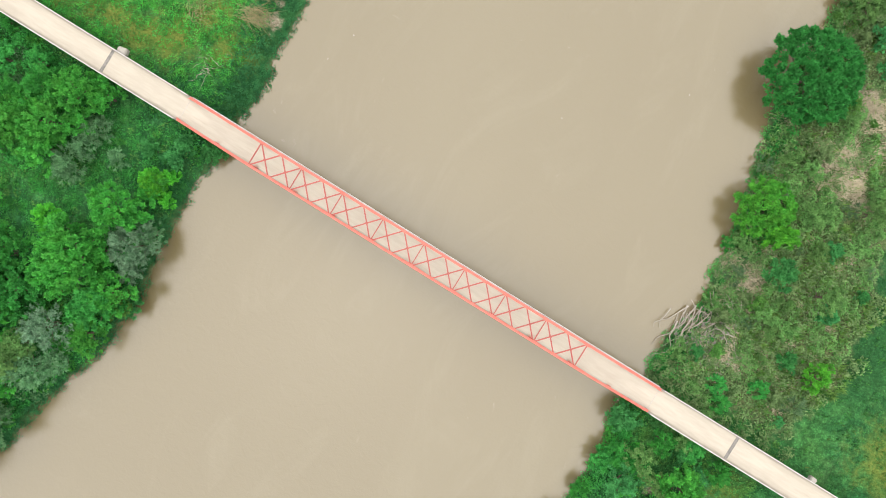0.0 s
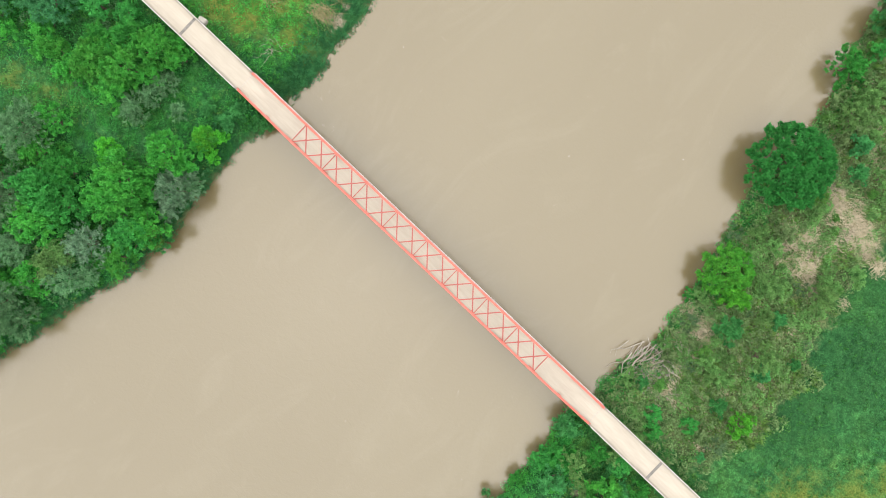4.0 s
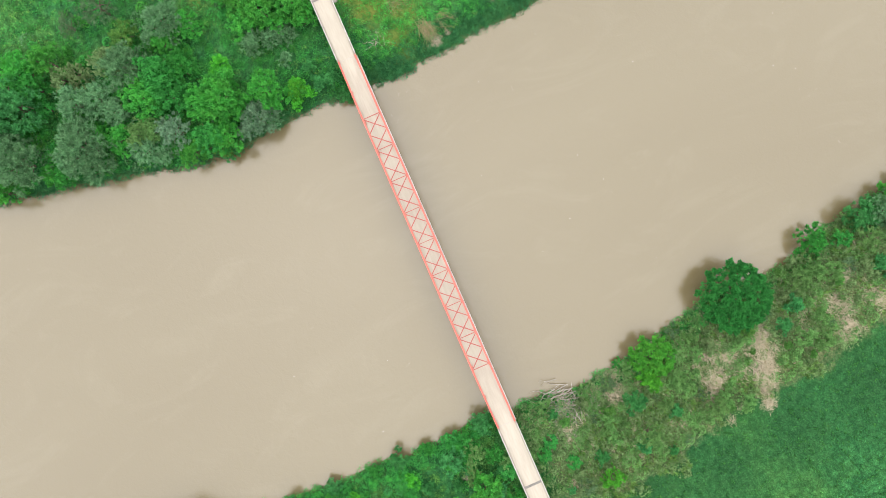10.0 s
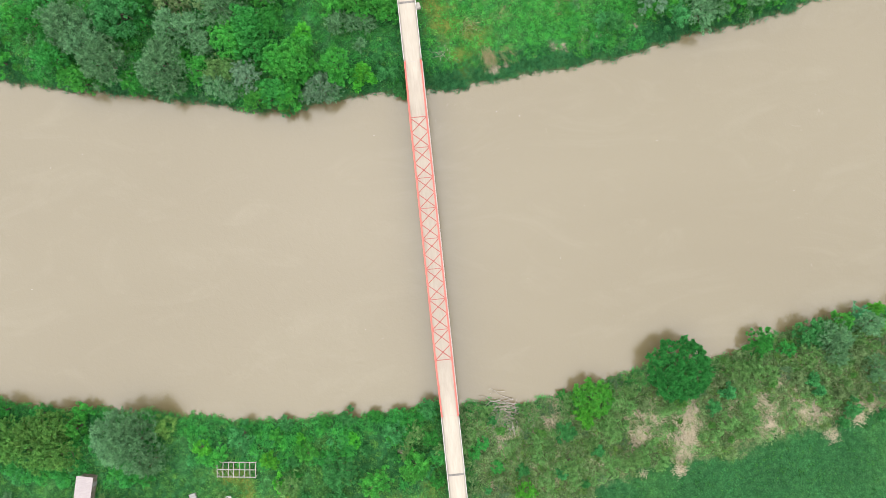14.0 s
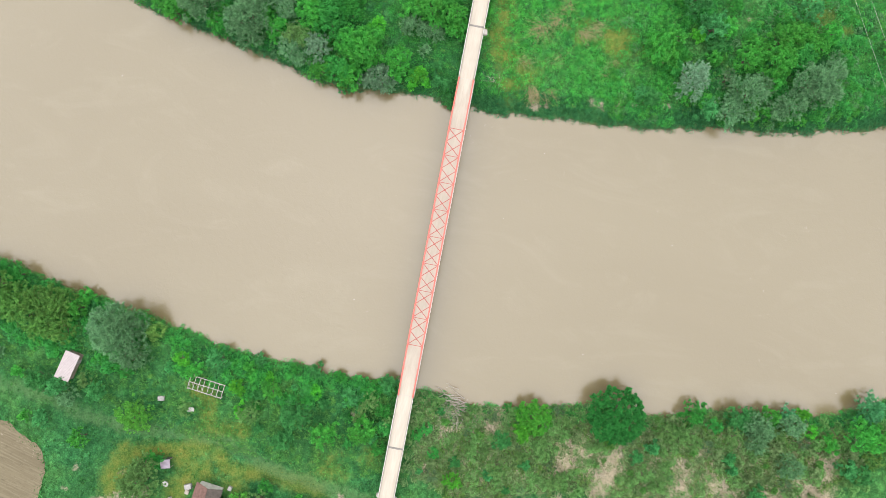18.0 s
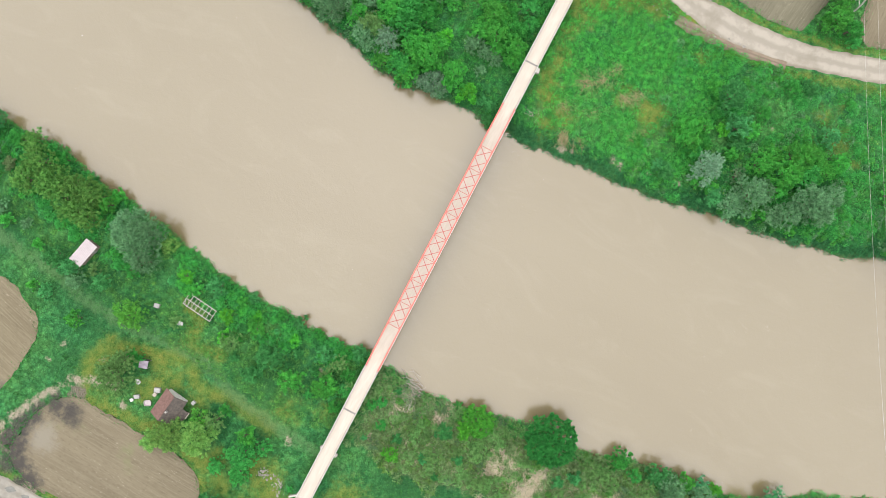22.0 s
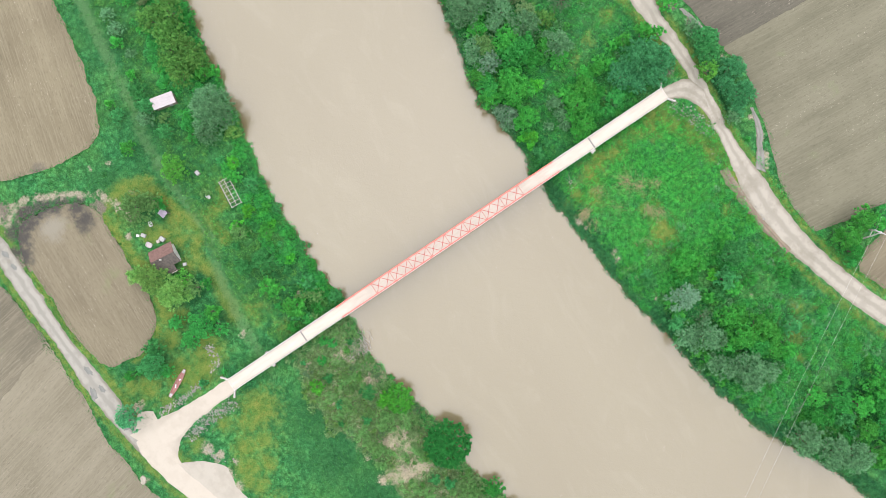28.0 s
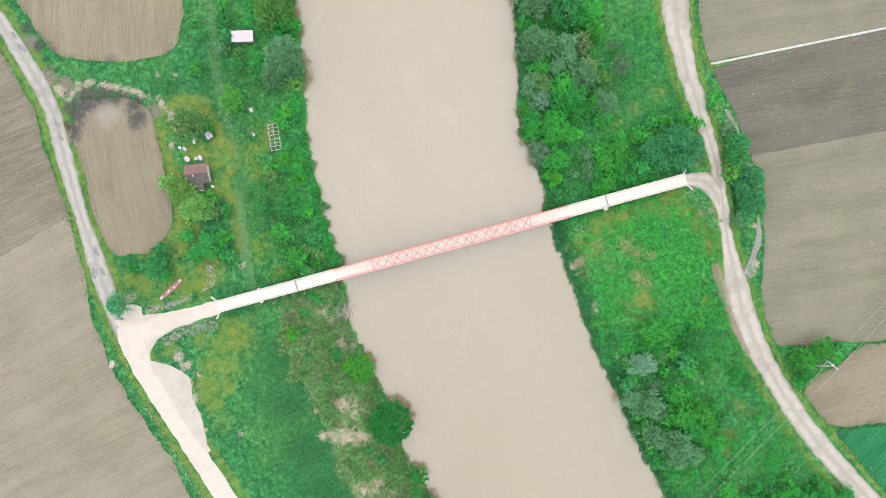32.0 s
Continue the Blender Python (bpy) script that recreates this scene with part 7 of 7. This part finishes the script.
def infill(n, kinds, box4, keep, lo, hi, apart):
    placed, tries = [], 0
    while len(placed) < n and tries < n * 60:
        tries += 1
        x, y = pick.uniform(box4[0], box4[1]), pick.uniform(box4[2], box4[3])
        if keep(np.array([x]), np.array([y]))[0] <= pick.random() or any((x - a) ** 2 + (y - b) ** 2 < apart * apart for a, b in placed):
            continue
        placed.append((x, y))
        plant(pick.choice(kinds), x, y, pick.uniform(lo, hi))


def wood_north_east(x, y):
    d = x - np.interp(y, BANK_Y, BANK_E)
    return clear_of_built(x, y) * (d > 1.5) * (d < np.where(y > 26, 20, 8)) * (y > 22)


def wood_far_south(x, y):
    d = x - np.interp(y, BANK_Y, BANK_E)
    return clear_of_built(x, y) * (d > 2) * (d < 26) * (y < -44)


infill(20, ["light", "mid", "mid", "light", "grey", "teal"], (40, 74, 72, 114), wood_north_east, 1.8, 3.4, 4.2)
infill(16, ["mid", "light", "teal", "mid"], (42, 84, -78, -40), lambda x, y: wood_far_south(x, y) * (off_road(x, y, ROAD_E, HALF_E) > 3), 0.8, 1.5, 4.0)
infill(12, ["mid", "light", "mid", "teal"], (56, 84, -120, -92), wood_far_south, 1.4, 2.8, 3.6)
infill(12, ["mid", "teal", "mid", "lime", "teal"], (-50, -33, 4, 44), lambda x, y: wild_west(x, y) * ~((np.abs(x + 42.7) < 4) & (np.abs(y - 44.5) < 6)), 0.7, 1.2, 3.0)
infill(110, ["brown", "olive", "dry", "bare", "teal", "brown"], (-54, -27, -104, -5), wild_west, 0.6, 1.6, 1.7)

# ---- small foam flecks on the water ----
FOAM = plain("foam", (0.435, 0.419, 0.395), (0.553, 0.537, 0.514), 3.0, 0.7)
fx, fy = rng.uniform(-30, 30, 36), rng.uniform(-105, 105, 36)
v, f = [], []
for i, (x, y) in enumerate(zip(fx, fy)):
    if bank_distance(np.array([x]), np.array([y]))[0] > -2:
        continue
    r, a0 = rng.uniform(0.02, 0.05), rng.uniform(0, 6)
    b = len(v)
    for q in range(6):
        k = r * rng.uniform(0.6, 1.3)
        v.append((x + math.cos(a0 + q * 1.047) * k, y + math.sin(a0 + q * 1.047) * k * 1.6, WATER_Z + 0.012))
    f.append([b + q for q in range(6)])
tagged(new("foam_flecks", mesh_of("foam_flecks", v, f, FOAM)), "small white foam flecks on the brown water", "foam", kind="stuff")
